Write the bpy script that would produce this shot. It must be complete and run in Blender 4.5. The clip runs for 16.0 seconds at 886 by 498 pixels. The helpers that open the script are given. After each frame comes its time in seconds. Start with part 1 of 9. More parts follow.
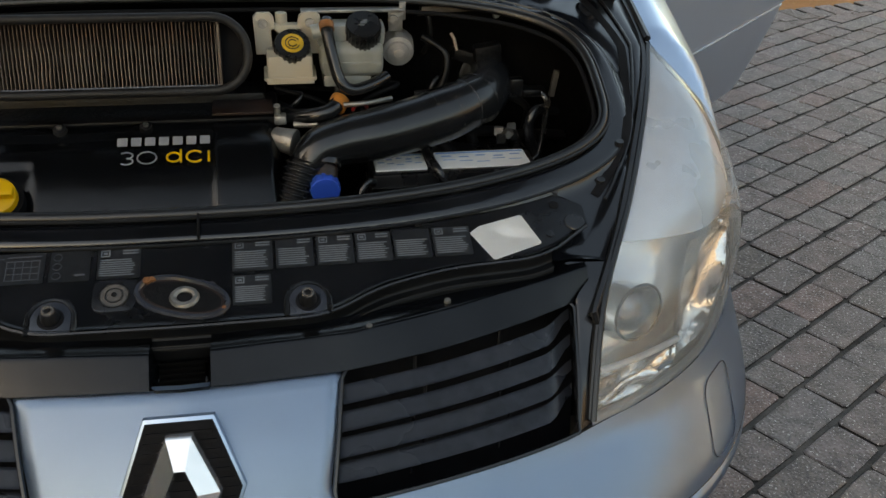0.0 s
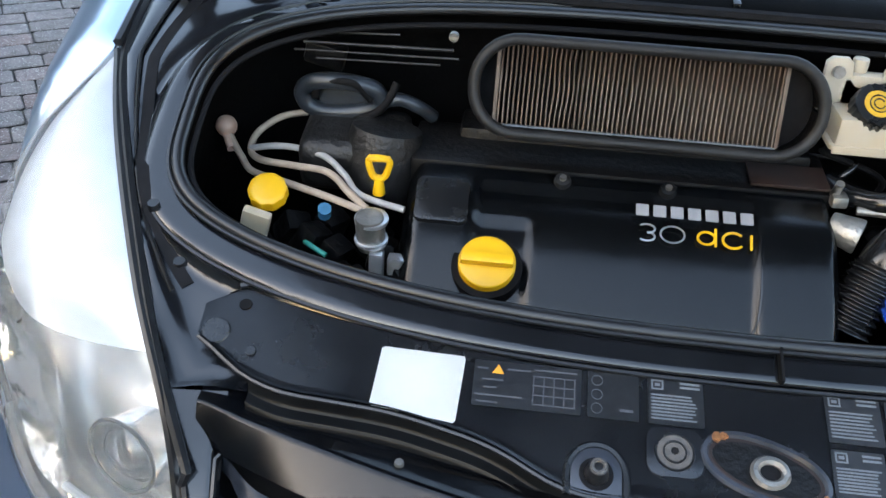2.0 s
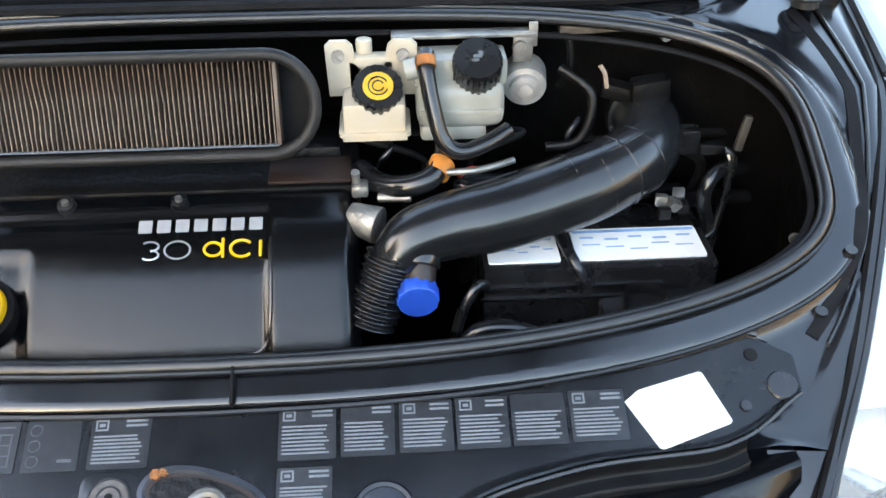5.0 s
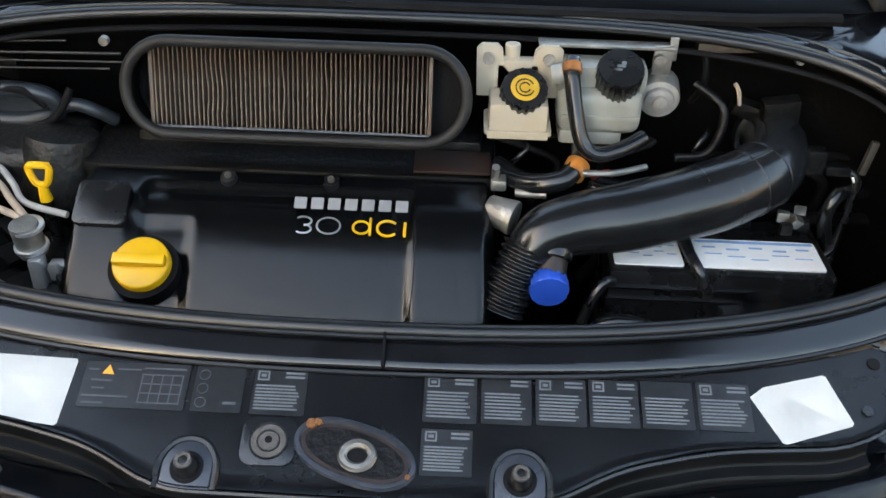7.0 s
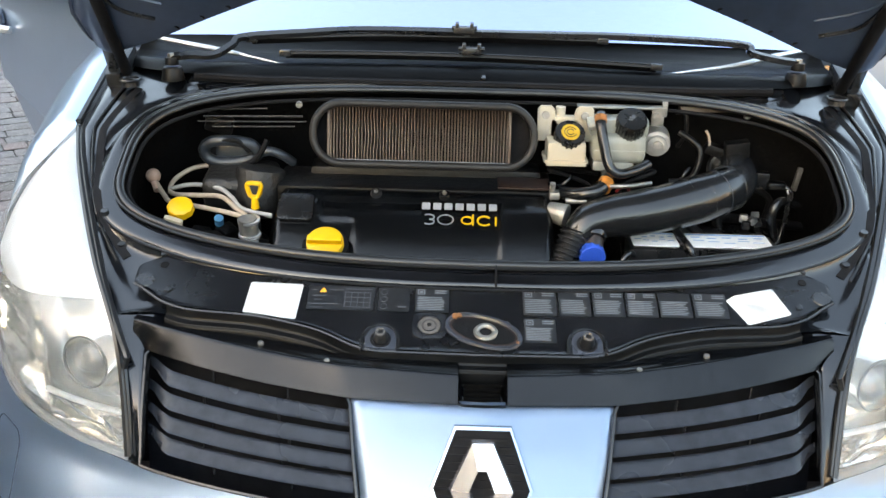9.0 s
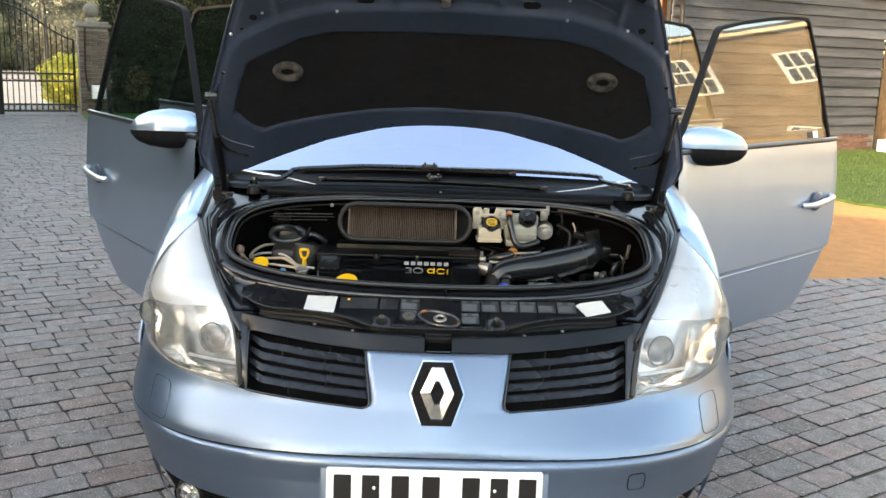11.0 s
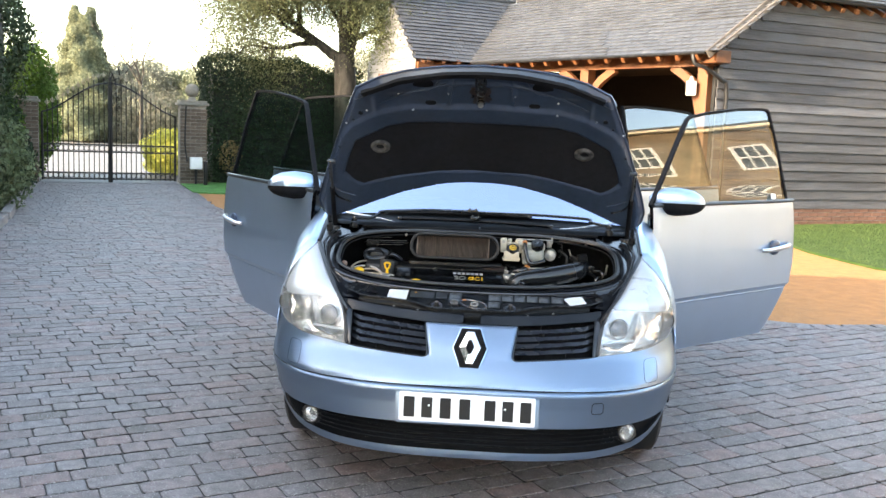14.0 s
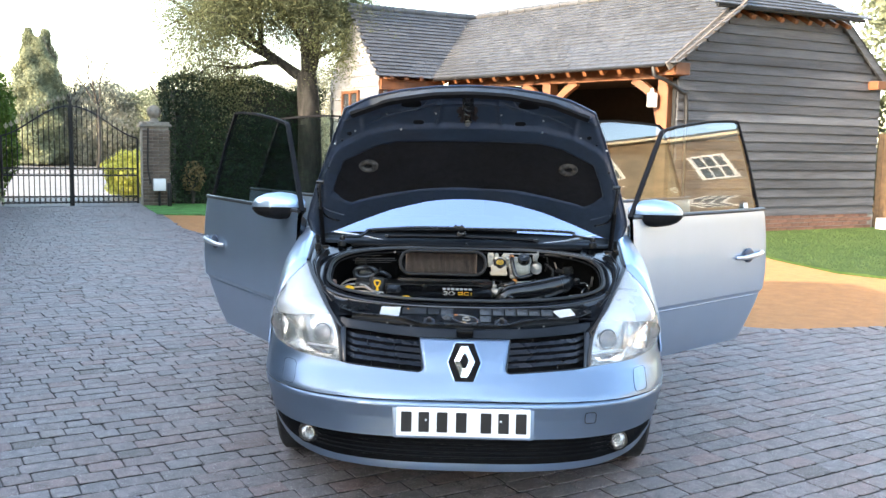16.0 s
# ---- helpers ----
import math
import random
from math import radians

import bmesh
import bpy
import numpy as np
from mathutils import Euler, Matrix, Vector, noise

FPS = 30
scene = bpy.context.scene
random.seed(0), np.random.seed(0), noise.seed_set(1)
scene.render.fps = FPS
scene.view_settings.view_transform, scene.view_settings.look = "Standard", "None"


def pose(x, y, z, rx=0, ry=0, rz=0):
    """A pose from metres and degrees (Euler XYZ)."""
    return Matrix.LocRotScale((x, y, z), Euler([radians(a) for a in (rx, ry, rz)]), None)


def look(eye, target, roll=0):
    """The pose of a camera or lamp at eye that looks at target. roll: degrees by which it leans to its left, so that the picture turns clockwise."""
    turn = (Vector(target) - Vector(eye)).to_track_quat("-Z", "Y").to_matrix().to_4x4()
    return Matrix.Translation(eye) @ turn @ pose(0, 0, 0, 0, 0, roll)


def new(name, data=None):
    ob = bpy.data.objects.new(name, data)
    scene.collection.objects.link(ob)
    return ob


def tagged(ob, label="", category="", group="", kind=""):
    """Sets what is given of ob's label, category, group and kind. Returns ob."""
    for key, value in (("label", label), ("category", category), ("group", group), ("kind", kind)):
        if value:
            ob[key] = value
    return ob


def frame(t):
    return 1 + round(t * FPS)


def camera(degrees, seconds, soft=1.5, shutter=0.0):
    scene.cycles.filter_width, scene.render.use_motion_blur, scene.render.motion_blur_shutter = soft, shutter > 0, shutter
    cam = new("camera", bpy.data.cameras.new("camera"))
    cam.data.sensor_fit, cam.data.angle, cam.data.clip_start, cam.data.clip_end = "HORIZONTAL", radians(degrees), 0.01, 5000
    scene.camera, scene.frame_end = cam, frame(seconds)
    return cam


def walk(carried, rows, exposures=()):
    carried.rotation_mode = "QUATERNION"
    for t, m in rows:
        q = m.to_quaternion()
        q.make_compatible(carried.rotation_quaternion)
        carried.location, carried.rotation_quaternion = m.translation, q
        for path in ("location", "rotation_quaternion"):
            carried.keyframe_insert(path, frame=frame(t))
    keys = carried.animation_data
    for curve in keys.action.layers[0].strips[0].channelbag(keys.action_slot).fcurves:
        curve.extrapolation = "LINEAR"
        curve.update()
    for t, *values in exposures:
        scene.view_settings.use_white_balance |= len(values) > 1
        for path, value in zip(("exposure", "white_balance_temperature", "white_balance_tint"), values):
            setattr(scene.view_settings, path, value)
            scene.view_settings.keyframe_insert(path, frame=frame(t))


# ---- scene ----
cam = camera(51.1, 16.0)
PATH = [
    (0, (0.128, -0.722, 1.382), (0.46, 0.991, 0.404), 2.0),
    (0.5, (0.018, -0.756, 1.383), (0.155, 0.977, 0.395), 3.0),
    (1, (-0.096, -0.649, 1.377), (-0.108, 1.072, 0.357), 3.0),
    (1.5, (-0.147, -0.441, 1.375), (-0.277, 1.24, 0.299), 2.8),
    (2, (-0.253, -0.344, 1.37), (-0.366, 1.328, 0.277), 3.4),
    (2.5, (-0.336, -0.305, 1.372), (-0.33, 1.362, 0.266), 3.0),
    (3, (-0.321, -0.293, 1.368), (-0.2, 1.371, 0.266), 2.8),
    (3.5, (-0.212, -0.283, 1.376), (0.0, 1.359, 0.255), 3.9),
    (4, (-0.038, -0.255, 1.397), (0.071, 1.371, 0.238), 1.7),
    (4.5, (0.118, -0.241, 1.409), (0.186, 1.37, 0.225), 0.0),
    (4.7, (0.172, -0.249, 1.393), (0.266, 1.377, 0.233), -0.4),
    (6.8, (0.15, -0.312, 1.389), (0.14, 1.343, 0.267), 1.9),
    (7, (0.087, -0.332, 1.396), (0.053, 1.333, 0.287), 1.8),
    (7.5, (-0.056, -0.399, 1.4), (-0.152, 1.301, 0.35), 1.0),
    (8, (-0.095, -0.504, 1.396), (-0.17, 1.229, 0.399), 0.1),
    (8.5, (-0.064, -0.675, 1.416), (-0.059, 1.118, 0.53), 1.7),
    (8.7, (-0.055, -0.773, 1.42), (-0.076, 1.039, 0.572), 1.3),
    (10.8, (-0.037, -1.95, 1.444), (0.002, -0.005, 0.98), 3.0),
    (11, (-0.034, -2.069, 1.455), (-0.001, -0.113, 1.042), 2.0),
    (11.5, (-0.018, -2.363, 1.476), (0.048, -0.399, 1.102), 3.0),
    (12, (0.049, -2.624, 1.475), (0.028, -0.651, 1.149), 2.5),
    (12.5, (0.092, -2.842, 1.482), (0.05, -0.868, 1.163), 2.2),
    (13, (0.067, -3.083, 1.478), (0.023, -1.103, 1.196), 1.8),
    (13.5, (0.067, -3.283, 1.493), (-0.005, -1.298, 1.258), 2.2),
    (14, (0.094, -3.43, 1.486), (-0.027, -1.451, 1.224), 2.3),
    (14.5, (0.063, -3.491, 1.491), (-0.08, -1.513, 1.232), 2.2),
    (15, (0.024, -3.505, 1.5), (-0.052, -1.521, 1.261), 1.7),
    (15.5, (-0.016, -3.508, 1.502), (-0.06, -1.522, 1.272), 1.4),
    (16, (-0.021, -3.5, 1.498), (-0.061, -1.514, 1.27), 1.1),
]
EXPOSURES = [(0, 1.92, 9900, 10), (0.5, 1.95, 9300, 10), (1.0, 2.65, 7900, 10), (1.5, 3.15, 7700, 10), (2.0, 3.35, 7600, 10), (3.0, 3.5, 7600, 10), (3.5, 3.9, 7800, 10), (4.5, 3.95, 7900, 10), (7, 3.18, 8200, 10), (8.0, 3.45, 8600, 10), (8.5, 3.68, 8900, 10), (11, 3.18, 9500, 10), (12.4, 2.95, 8500, 10), (13, 3.15, 8200, 10), (14, 3.36, 8000, 10), (15, 3.38, 7700, 10), (16, 3.33, 7300, 10)]
walk(cam, [(t, look(eye, target, roll)) for t, eye, target, roll in PATH], EXPOSURES)

# ---- light ----
SUN_AZ, SUN_EL = (-0.80, -0.60), 20.0
sky_world = bpy.data.worlds.new("sky")
scene.world = sky_world
sky_world.use_nodes = True
_nt = sky_world.node_tree
_sky = _nt.nodes.new("ShaderNodeTexSky")
_sky.sky_type, _sky.sun_disc = "NISHITA", False
_sky.sun_elevation = radians(SUN_EL)
_sky.sun_rotation = math.atan2(SUN_AZ[0], SUN_AZ[1])
_sky.dust_density, _sky.air_density = 1.5, 1.05
_bg = _nt.nodes["Background"]
_bg.inputs["Strength"].default_value = 0.15
_nt.links.new(_sky.outputs[0], _bg.inputs["Color"])
sun = new("sun", bpy.data.lights.new("sun", "SUN"))
sun.data.energy, sun.data.angle, sun.data.color = 2.0, radians(0.6), (1.0, 0.92, 0.82)
_c = math.cos(radians(SUN_EL))
sun.matrix_world = look((SUN_AZ[0] * _c * 40, SUN_AZ[1] * _c * 40, math.sin(radians(SUN_EL)) * 40), (0, 0, 0))


# ---- materials ----
def mat(name, col, rough=0.5, metal=0.0, vary=0.15, scale=30.0, bump=0.0, bscale=200.0, coat=0.0, spec=0.5,
        col2=None, rand=0.0, stretch=(1, 1, 1), island=0.0):
    """A node material: base colour with noise at two scales, bump, and variation from piece to piece."""
    m = bpy.data.materials.new(name)
    m.use_nodes = True
    nt = m.node_tree
    b = nt.nodes["Principled BSDF"]
    b.inputs["Roughness"].default_value = rough
    b.inputs["Metallic"].default_value = metal
    b.inputs["Coat Weight"].default_value = coat
    b.inputs["Coat Roughness"].default_value = 0.04
    b.inputs["Specular IOR Level"].default_value = spec
    tc = nt.nodes.new("ShaderNodeTexCoord")
    mp = nt.nodes.new("ShaderNodeMapping")
    mp.inputs["Scale"].default_value = stretch
    nt.links.new(tc.outputs["Object"], mp.inputs["Vector"])
    n1 = nt.nodes.new("ShaderNodeTexNoise")
    n1.inputs["Scale"].default_value, n1.inputs["Detail"].default_value = scale, 6
    n2 = nt.nodes.new("ShaderNodeTexNoise")
    n2.inputs["Scale"].default_value, n2.inputs["Detail"].default_value = scale * 0.12, 4
    nt.links.new(mp.outputs[0], n1.inputs["Vector"])
    nt.links.new(mp.outputs[0], n2.inputs["Vector"])
    add = nt.nodes.new("ShaderNodeMath")
    add.operation = "ADD"
    nt.links.new(n1.outputs["Fac"], add.inputs[0])
    nt.links.new(n2.outputs["Fac"], add.inputs[1])
    rm = nt.nodes.new("ShaderNodeMapRange")
    rm.inputs[1].default_value, rm.inputs[2].default_value = 0.7, 1.3
    nt.links.new(add.outputs[0], rm.inputs[0])
    mix = nt.nodes.new("ShaderNodeMix")
    mix.data_type = "RGBA"
    c2 = col2 if col2 else tuple(c * (1 - 2 * vary) for c in col)
    c1 = col if col2 else tuple(min(1, c * (1 + vary)) for c in col)
    mix.inputs[6].default_value = (*c2, 1)
    mix.inputs[7].default_value = (*c1, 1)
    nt.links.new(rm.outputs[0], mix.inputs[0])
    out = mix.outputs[2]
    if rand or island:
        if rand:
            src = nt.nodes.new("ShaderNodeObjectInfo").outputs["Random"]
        else:
            src = nt.nodes.new("ShaderNodeNewGeometry").outputs["Random Per Island"]
        hv = nt.nodes.new("ShaderNodeHueSaturation")
        k = rand or island
        r2 = nt.nodes.new("ShaderNodeMapRange")
        r2.inputs[3].default_value, r2.inputs[4].default_value = 1 - k, 1 + k
        nt.links.new(src, r2.inputs[0])
        nt.links.new(r2.outputs[0], hv.inputs["Value"])
        nt.links.new(out, hv.inputs["Color"])
        out = hv.outputs[0]
    nt.links.new(out, b.inputs["Base Color"])
    rr = nt.nodes.new("ShaderNodeMapRange")
    rr.inputs[3].default_value, rr.inputs[4].default_value = max(0.02, rough * 0.85), min(1, rough * 1.15)
    nt.links.new(n2.outputs["Fac"], rr.inputs[0])
    nt.links.new(rr.outputs[0], b.inputs["Roughness"])
    if bump:
        n3 = nt.nodes.new("ShaderNodeTexNoise")
        n3.inputs["Scale"].default_value, n3.inputs["Detail"].default_value = bscale, 5
        nt.links.new(mp.outputs[0], n3.inputs["Vector"])
        bp = nt.nodes.new("ShaderNodeBump")
        bp.inputs["Strength"].default_value, bp.inputs["Distance"].default_value = bump, 0.01
        nt.links.new(n3.outputs["Fac"], bp.inputs["Height"])
        nt.links.new(bp.outputs[0], b.inputs["Normal"])
    return m


def glass(name, tint, gloss, rough=0.02, gcol=(1, 1, 1), haze=0.0):
    """Thin pane: clear with a tint, and a mirror-like sheen that grows at grazing angles."""
    m = bpy.data.materials.new(name)
    m.use_nodes = True
    nt = m.node_tree
    nt.nodes.remove(nt.nodes["Principled BSDF"])
    t = nt.nodes.new("ShaderNodeBsdfTransparent")
    t.inputs[0].default_value = (*tint, 1)
    g = nt.nodes.new("ShaderNodeBsdfGlossy")
    g.inputs["Color"].default_value, g.inputs["Roughness"].default_value = (*gcol, 1), rough
    lw = nt.nodes.new("ShaderNodeFresnel")
    lw.inputs[0].default_value = gloss
    mx = nt.nodes.new("ShaderNodeMixShader")
    nt.links.new(lw.outputs[0], mx.inputs[0])
    nt.links.new(t.outputs[0], mx.inputs[1])
    nt.links.new(g.outputs[0], mx.inputs[2])
    out = mx.outputs[0]
    if haze:
        # weathered, slightly clouded plastic
        df = nt.nodes.new("ShaderNodeBsdfDiffuse")
        df.inputs["Color"].default_value = (0.80, 0.79, 0.74, 1)
        ns = nt.nodes.new("ShaderNodeTexNoise")
        ns.inputs["Scale"].default_value = 9.0
        rg = nt.nodes.new("ShaderNodeMapRange")
        rg.inputs[3].default_value, rg.inputs[4].default_value = haze * 0.5, haze * 1.5
        nt.links.new(ns.outputs["Fac"], rg.inputs[0])
        m2 = nt.nodes.new("ShaderNodeMixShader")
        nt.links.new(rg.outputs[0], m2.inputs[0])
        nt.links.new(out, m2.inputs[1])
        nt.links.new(df.outputs[0], m2.inputs[2])
        out = m2.outputs[0]
    nt.links.new(out, nt.nodes["Material Output"].inputs[0])
    return m


PAINT = mat("car_paint", (0.355, 0.470, 0.610), 0.34, 0.85, 0.02, 5, coat=0.5)
PAINT.node_tree.nodes["Principled BSDF"].inputs["Coat IOR"].default_value = 1.5
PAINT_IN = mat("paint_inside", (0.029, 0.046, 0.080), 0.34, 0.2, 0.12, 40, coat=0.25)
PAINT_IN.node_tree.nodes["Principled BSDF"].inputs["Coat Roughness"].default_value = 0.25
BLACK = mat("black_plastic", (0.009, 0.0095, 0.0105), 0.27, 0, 0.25, 60, 0.05, 900, spec=0.6)
BLACK_GLOSS = mat("black_shiny_plastic", (0.010, 0.011, 0.0125), 0.20, 0, 0.3, 30, 0.03, 500, spec=0.55)
COVER = mat("engine_cover_plastic", (0.006, 0.007, 0.0085), 0.16, 0, 0.3, 14, 0.03, 900, spec=0.7)
SURROUND = mat("bay_panel_black", (0.006, 0.007, 0.009), 0.16, 0, 0.35, 16, 0.01, 120, spec=0.7)
SLAM = mat("dusty_black_plastic", (0.020, 0.022, 0.026), 0.2, 0, 0.4, 10, 0.02, 500, spec=0.75, col2=(0.005, 0.006, 0.008))


def worn_gloss(m, lo, hi, scale):
    """Dust and handling make a plastic dull in some places and leave it shiny in others."""
    nt = m.node_tree
    tc = nt.nodes.new("ShaderNodeTexCoord")
    ns = nt.nodes.new("ShaderNodeTexNoise")
    ns.inputs["Scale"].default_value, ns.inputs["Detail"].default_value, ns.inputs["Roughness"].default_value = scale, 7, 0.65
    rg = nt.nodes.new("ShaderNodeMapRange")
    rg.inputs[1].default_value, rg.inputs[2].default_value = 0.36, 0.64
    rg.inputs[3].default_value, rg.inputs[4].default_value = lo, hi
    nt.links.new(tc.outputs["Object"], ns.inputs["Vector"])
    nt.links.new(ns.outputs["Fac"], rg.inputs[0])
    nt.links.new(rg.outputs[0], nt.nodes["Principled BSDF"].inputs["Roughness"])


worn_gloss(SLAM, 0.12, 0.32, 7)
worn_gloss(SURROUND, 0.09, 0.26, 7)
worn_gloss(COVER, 0.13, 0.22, 5)
worn_gloss(BLACK, 0.16, 0.40, 14)
# Near-black that stands for the unlit depth of the bay and the notch.
VOID = mat("unlit_black", (0.0020, 0.0019, 0.0020), 0.7, 0, 0.5, 14, 0.6, 30, spec=0.06, col2=(0.0012, 0.0012, 0.0012))
BLACK_MATT = mat("black_dull", (0.007, 0.007, 0.008), 0.7, 0, 0.3, 50, 0.1, 300, spec=0.12)
SLAT = mat("grille_plastic", (0.032, 0.038, 0.050), 0.27, 0, 0.2, 40, 0.05, 600, spec=0.7)
RUBBER = mat("rubber", (0.010, 0.0105, 0.0115), 0.30, 0, 0.25, 30, 0.05, 300)
GASKET = mat("grey_gasket", (0.016, 0.016, 0.0165), 0.5, 0, 0.25, 40, 0.1, 300, spec=0.3)
FELT = mat("felt", (0.0085, 0.0090, 0.0115), 0.8, 0, 0.35, 40, 0.4, 500, spec=0.25)
COWL = mat("cowl_plastic", (0.0055, 0.006, 0.0065), 0.30, 0, 0.35, 20, 0.06, 500, spec=0.14)
DARK = mat("engine_dark", (0.0035, 0.0035, 0.0038), 0.4, 0.0, 0.4, 25, 0.2, 120, spec=0.3)
GREY_METAL = mat("cast_metal", (0.30, 0.29, 0.27), 0.42, 0.8, 0.25, 40, 0.2, 200)
EMBLEM = mat("emblem_chrome", (0.80, 0.80, 0.81), 0.15, 0.9, 0.04, 40)
CHROME = mat("chrome", (0.75, 0.76, 0.78), 0.08, 1.0, 0.02, 40)
SATIN = mat("satin_silver", (0.62, 0.63, 0.64), 0.3, 0.8, 0.05, 60)
YELLOW = mat("yellow_plastic", (0.74, 0.40, 0.010), 0.4, 0, 0.06, 40)
BLUE = mat("blue_plastic", (0.012, 0.085, 0.50), 0.4, 0, 0.08, 40)
WHITE_STICKER = mat("white_sticker", (0.82, 0.83, 0.82), 0.45, 0, 0.02, 60)
LABEL_INK = mat("pale_print", (0.11, 0.125, 0.14), 0.6, 0, 0.1, 300)
LABEL_DIM = mat("faded_print", (0.055, 0.06, 0.07), 0.6, 0, 0.1, 300)
LABEL_BACK = mat("label_back", (0.016, 0.018, 0.021), 0.30, 0, 0.2, 80)
ORANGE = mat("warning_orange", (0.85, 0.33, 0.03), 0.5)
PLATE_WHITE = mat("plate_white", (0.80, 0.81, 0.80), 0.35, 0, 0.02, 60)
PLATE_BLACK = mat("plate_black", (0.012, 0.012, 0.012), 0.4)
CREAM = mat("cream_plastic", (0.44, 0.41, 0.345), 0.35, 0, 0.08, 22, col2=(0.43, 0.34, 0.22))
MILKY = mat("milky_plastic", (0.28, 0.285, 0.255), 0.35, 0, 0.15, 25)
BEIGE = mat("beige_hose", (0.37, 0.285, 0.215), 0.5, 0, 0.15, 60)
PLEAT = mat("filter_paper", (0.150, 0.122, 0.100), 0.85, 0, 0.3, 22, 0.1, 300, col2=(0.060, 0.030, 0.016), rand=0.25)
WIPER = mat("wiper_black", (0.0045, 0.0045, 0.005), 0.45, 0, 0.2, 40, 0.05, 400, spec=0.25)
RED = mat("red_plastic", (0.45, 0.02, 0.02), 0.4)
CAST = mat("bright_cast_metal", (0.50, 0.48, 0.45), 0.40, 0.5, 0.2, 40, 0.2, 200)
BROWN = mat("brown_plastic", (0.022, 0.011, 0.008), 0.5, 0, 0.3, 30)
LAMP_IN = mat("lamp_silver", (0.88, 0.88, 0.87), 0.09, 1.0, 0.05, 40, 0.5, 26)
LAMP_WHITE = mat("lamp_pale_panel", (0.70, 0.74, 0.78), 0.28, 0.35, 0.06, 30)
LAMP_GREY = mat("lamp_satin", (0.62, 0.62, 0.61), 0.25, 0.8, 0.1, 30, 0.2, 30)
LAMP_BAND = mat("lamp_grey_band", (0.22, 0.235, 0.25), 0.35, 0.1, 0.06, 20)
LAMP_LINE = mat("lamp_dark_line", (0.05, 0.048, 0.047), 0.4, 0.2, 0.1, 30)
RUST = mat("rust", (0.26, 0.10, 0.03), 0.85, 0, 0.3, 200, 0.4, 500, col2=(0.12, 0.04, 0.015))
DUSTY_GREY = mat("dusty_grey", (0.085, 0.08, 0.075), 0.7, 0, 0.3, 150, 0.2, 500, col2=(0.05, 0.042, 0.037))
LENS = glass("lamp_lens", (0.97, 0.97, 0.965), 1.5, 0.06, haze=0.12)
PANE = glass("car_glass", (0.36, 0.45, 0.45), 1.9)
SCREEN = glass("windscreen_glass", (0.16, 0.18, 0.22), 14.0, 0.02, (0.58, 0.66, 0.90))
DARK_LENS = glass("projector_lens", (0.5, 0.5, 0.52), 1.8)
TYRE = mat("tyre_rubber", (0.018, 0.018, 0.019), 0.8, 0, 0.25, 40, 0.2, 200)
CLOTH = mat("seat_cloth", (0.05, 0.05, 0.055), 0.95, 0, 0.2, 100, 0.2, 500)
BLOCK = mat("paving_block", (0.235, 0.206, 0.196), 0.58, 0, 0.3, 150, 1.0, 110, col2=(0.072, 0.064, 0.062), rand=0.13)
BLOCK_J = mat("paving_blocks", (0.235, 0.206, 0.196), 0.58, 0, 0.3, 150, 1.0, 110, col2=(0.072, 0.064, 0.062), island=0.13)


def block_tints(m, source, socket):
    """Blocks of several mixes, and worn grain that does not repeat from block to block."""
    nt = m.node_tree
    b = nt.nodes["Principled BSDF"]
    old = b.inputs["Base Color"].links[0].from_socket
    geo = nt.nodes.new("ShaderNodeNewGeometry")
    for n in nt.nodes:
        if n.bl_idname == "ShaderNodeMapping":
            nt.links.new(geo.outputs["Position"], n.inputs["Vector"])
    wn = nt.nodes.new("ShaderNodeTexWhiteNoise")
    wn.noise_dimensions = "1D"
    nt.links.new(nt.nodes.new(source).outputs[socket], wn.inputs["W"])
    cr = nt.nodes.new("ShaderNodeValToRGB")
    cr.color_ramp.interpolation = "CONSTANT"
    tints = ((0.0, (1, 0.97, 0.98)), (0.30, (1.04, 0.94, 0.93)), (0.52, (0.95, 0.98, 1.01)), (0.66, (1.0, 1.0, 1.0)), (0.82, (1.06, 0.87, 0.84)), (0.92, (0.74, 0.70, 0.67)), (0.96, (1.09, 1.08, 1.06)))
    for k, (at, c) in enumerate(tints):
        e = cr.color_ramp.elements[k] if k < 2 else cr.color_ramp.elements.new(at)
        e.position, e.color = at, (*c, 1)
    nt.links.new(wn.outputs["Value"], cr.inputs[0])
    mx = nt.nodes.new("ShaderNodeMix")
    mx.data_type, mx.blend_type = "RGBA", "MULTIPLY"
    mx.inputs[0].default_value = 1.0
    nt.links.new(old, mx.inputs[6])
    nt.links.new(cr.outputs[0], mx.inputs[7])
    nt.links.new(mx.outputs[2], b.inputs["Base Color"])


block_tints(BLOCK, "ShaderNodeObjectInfo", "Random")
block_tints(BLOCK_J, "ShaderNodeNewGeometry", "Random Per Island")


def flecks(m, scale, cut, col):
    """Small pale grains in a stone surface."""
    nt = m.node_tree
    b = nt.nodes["Principled BSDF"]
    old = b.inputs["Base Color"].links[0].from_socket
    tc = nt.nodes.new("ShaderNodeTexCoord")
    ns = nt.nodes.new("ShaderNodeTexNoise")
    ns.inputs["Scale"].default_value, ns.inputs["Detail"].default_value = scale, 2
    nt.links.new(tc.outputs["Object"], ns.inputs["Vector"])
    rg = nt.nodes.new("ShaderNodeMapRange")
    rg.inputs[1].default_value, rg.inputs[2].default_value = cut, cut + 0.05
    nt.links.new(ns.outputs["Fac"], rg.inputs[0])
    mx = nt.nodes.new("ShaderNodeMix")
    mx.data_type = "RGBA"
    mx.inputs[7].default_value = (*col, 1)
    nt.links.new(rg.outputs[0], mx.inputs[0])
    nt.links.new(old, mx.inputs[6])
    nt.links.new(mx.outputs[2], b.inputs["Base Color"])


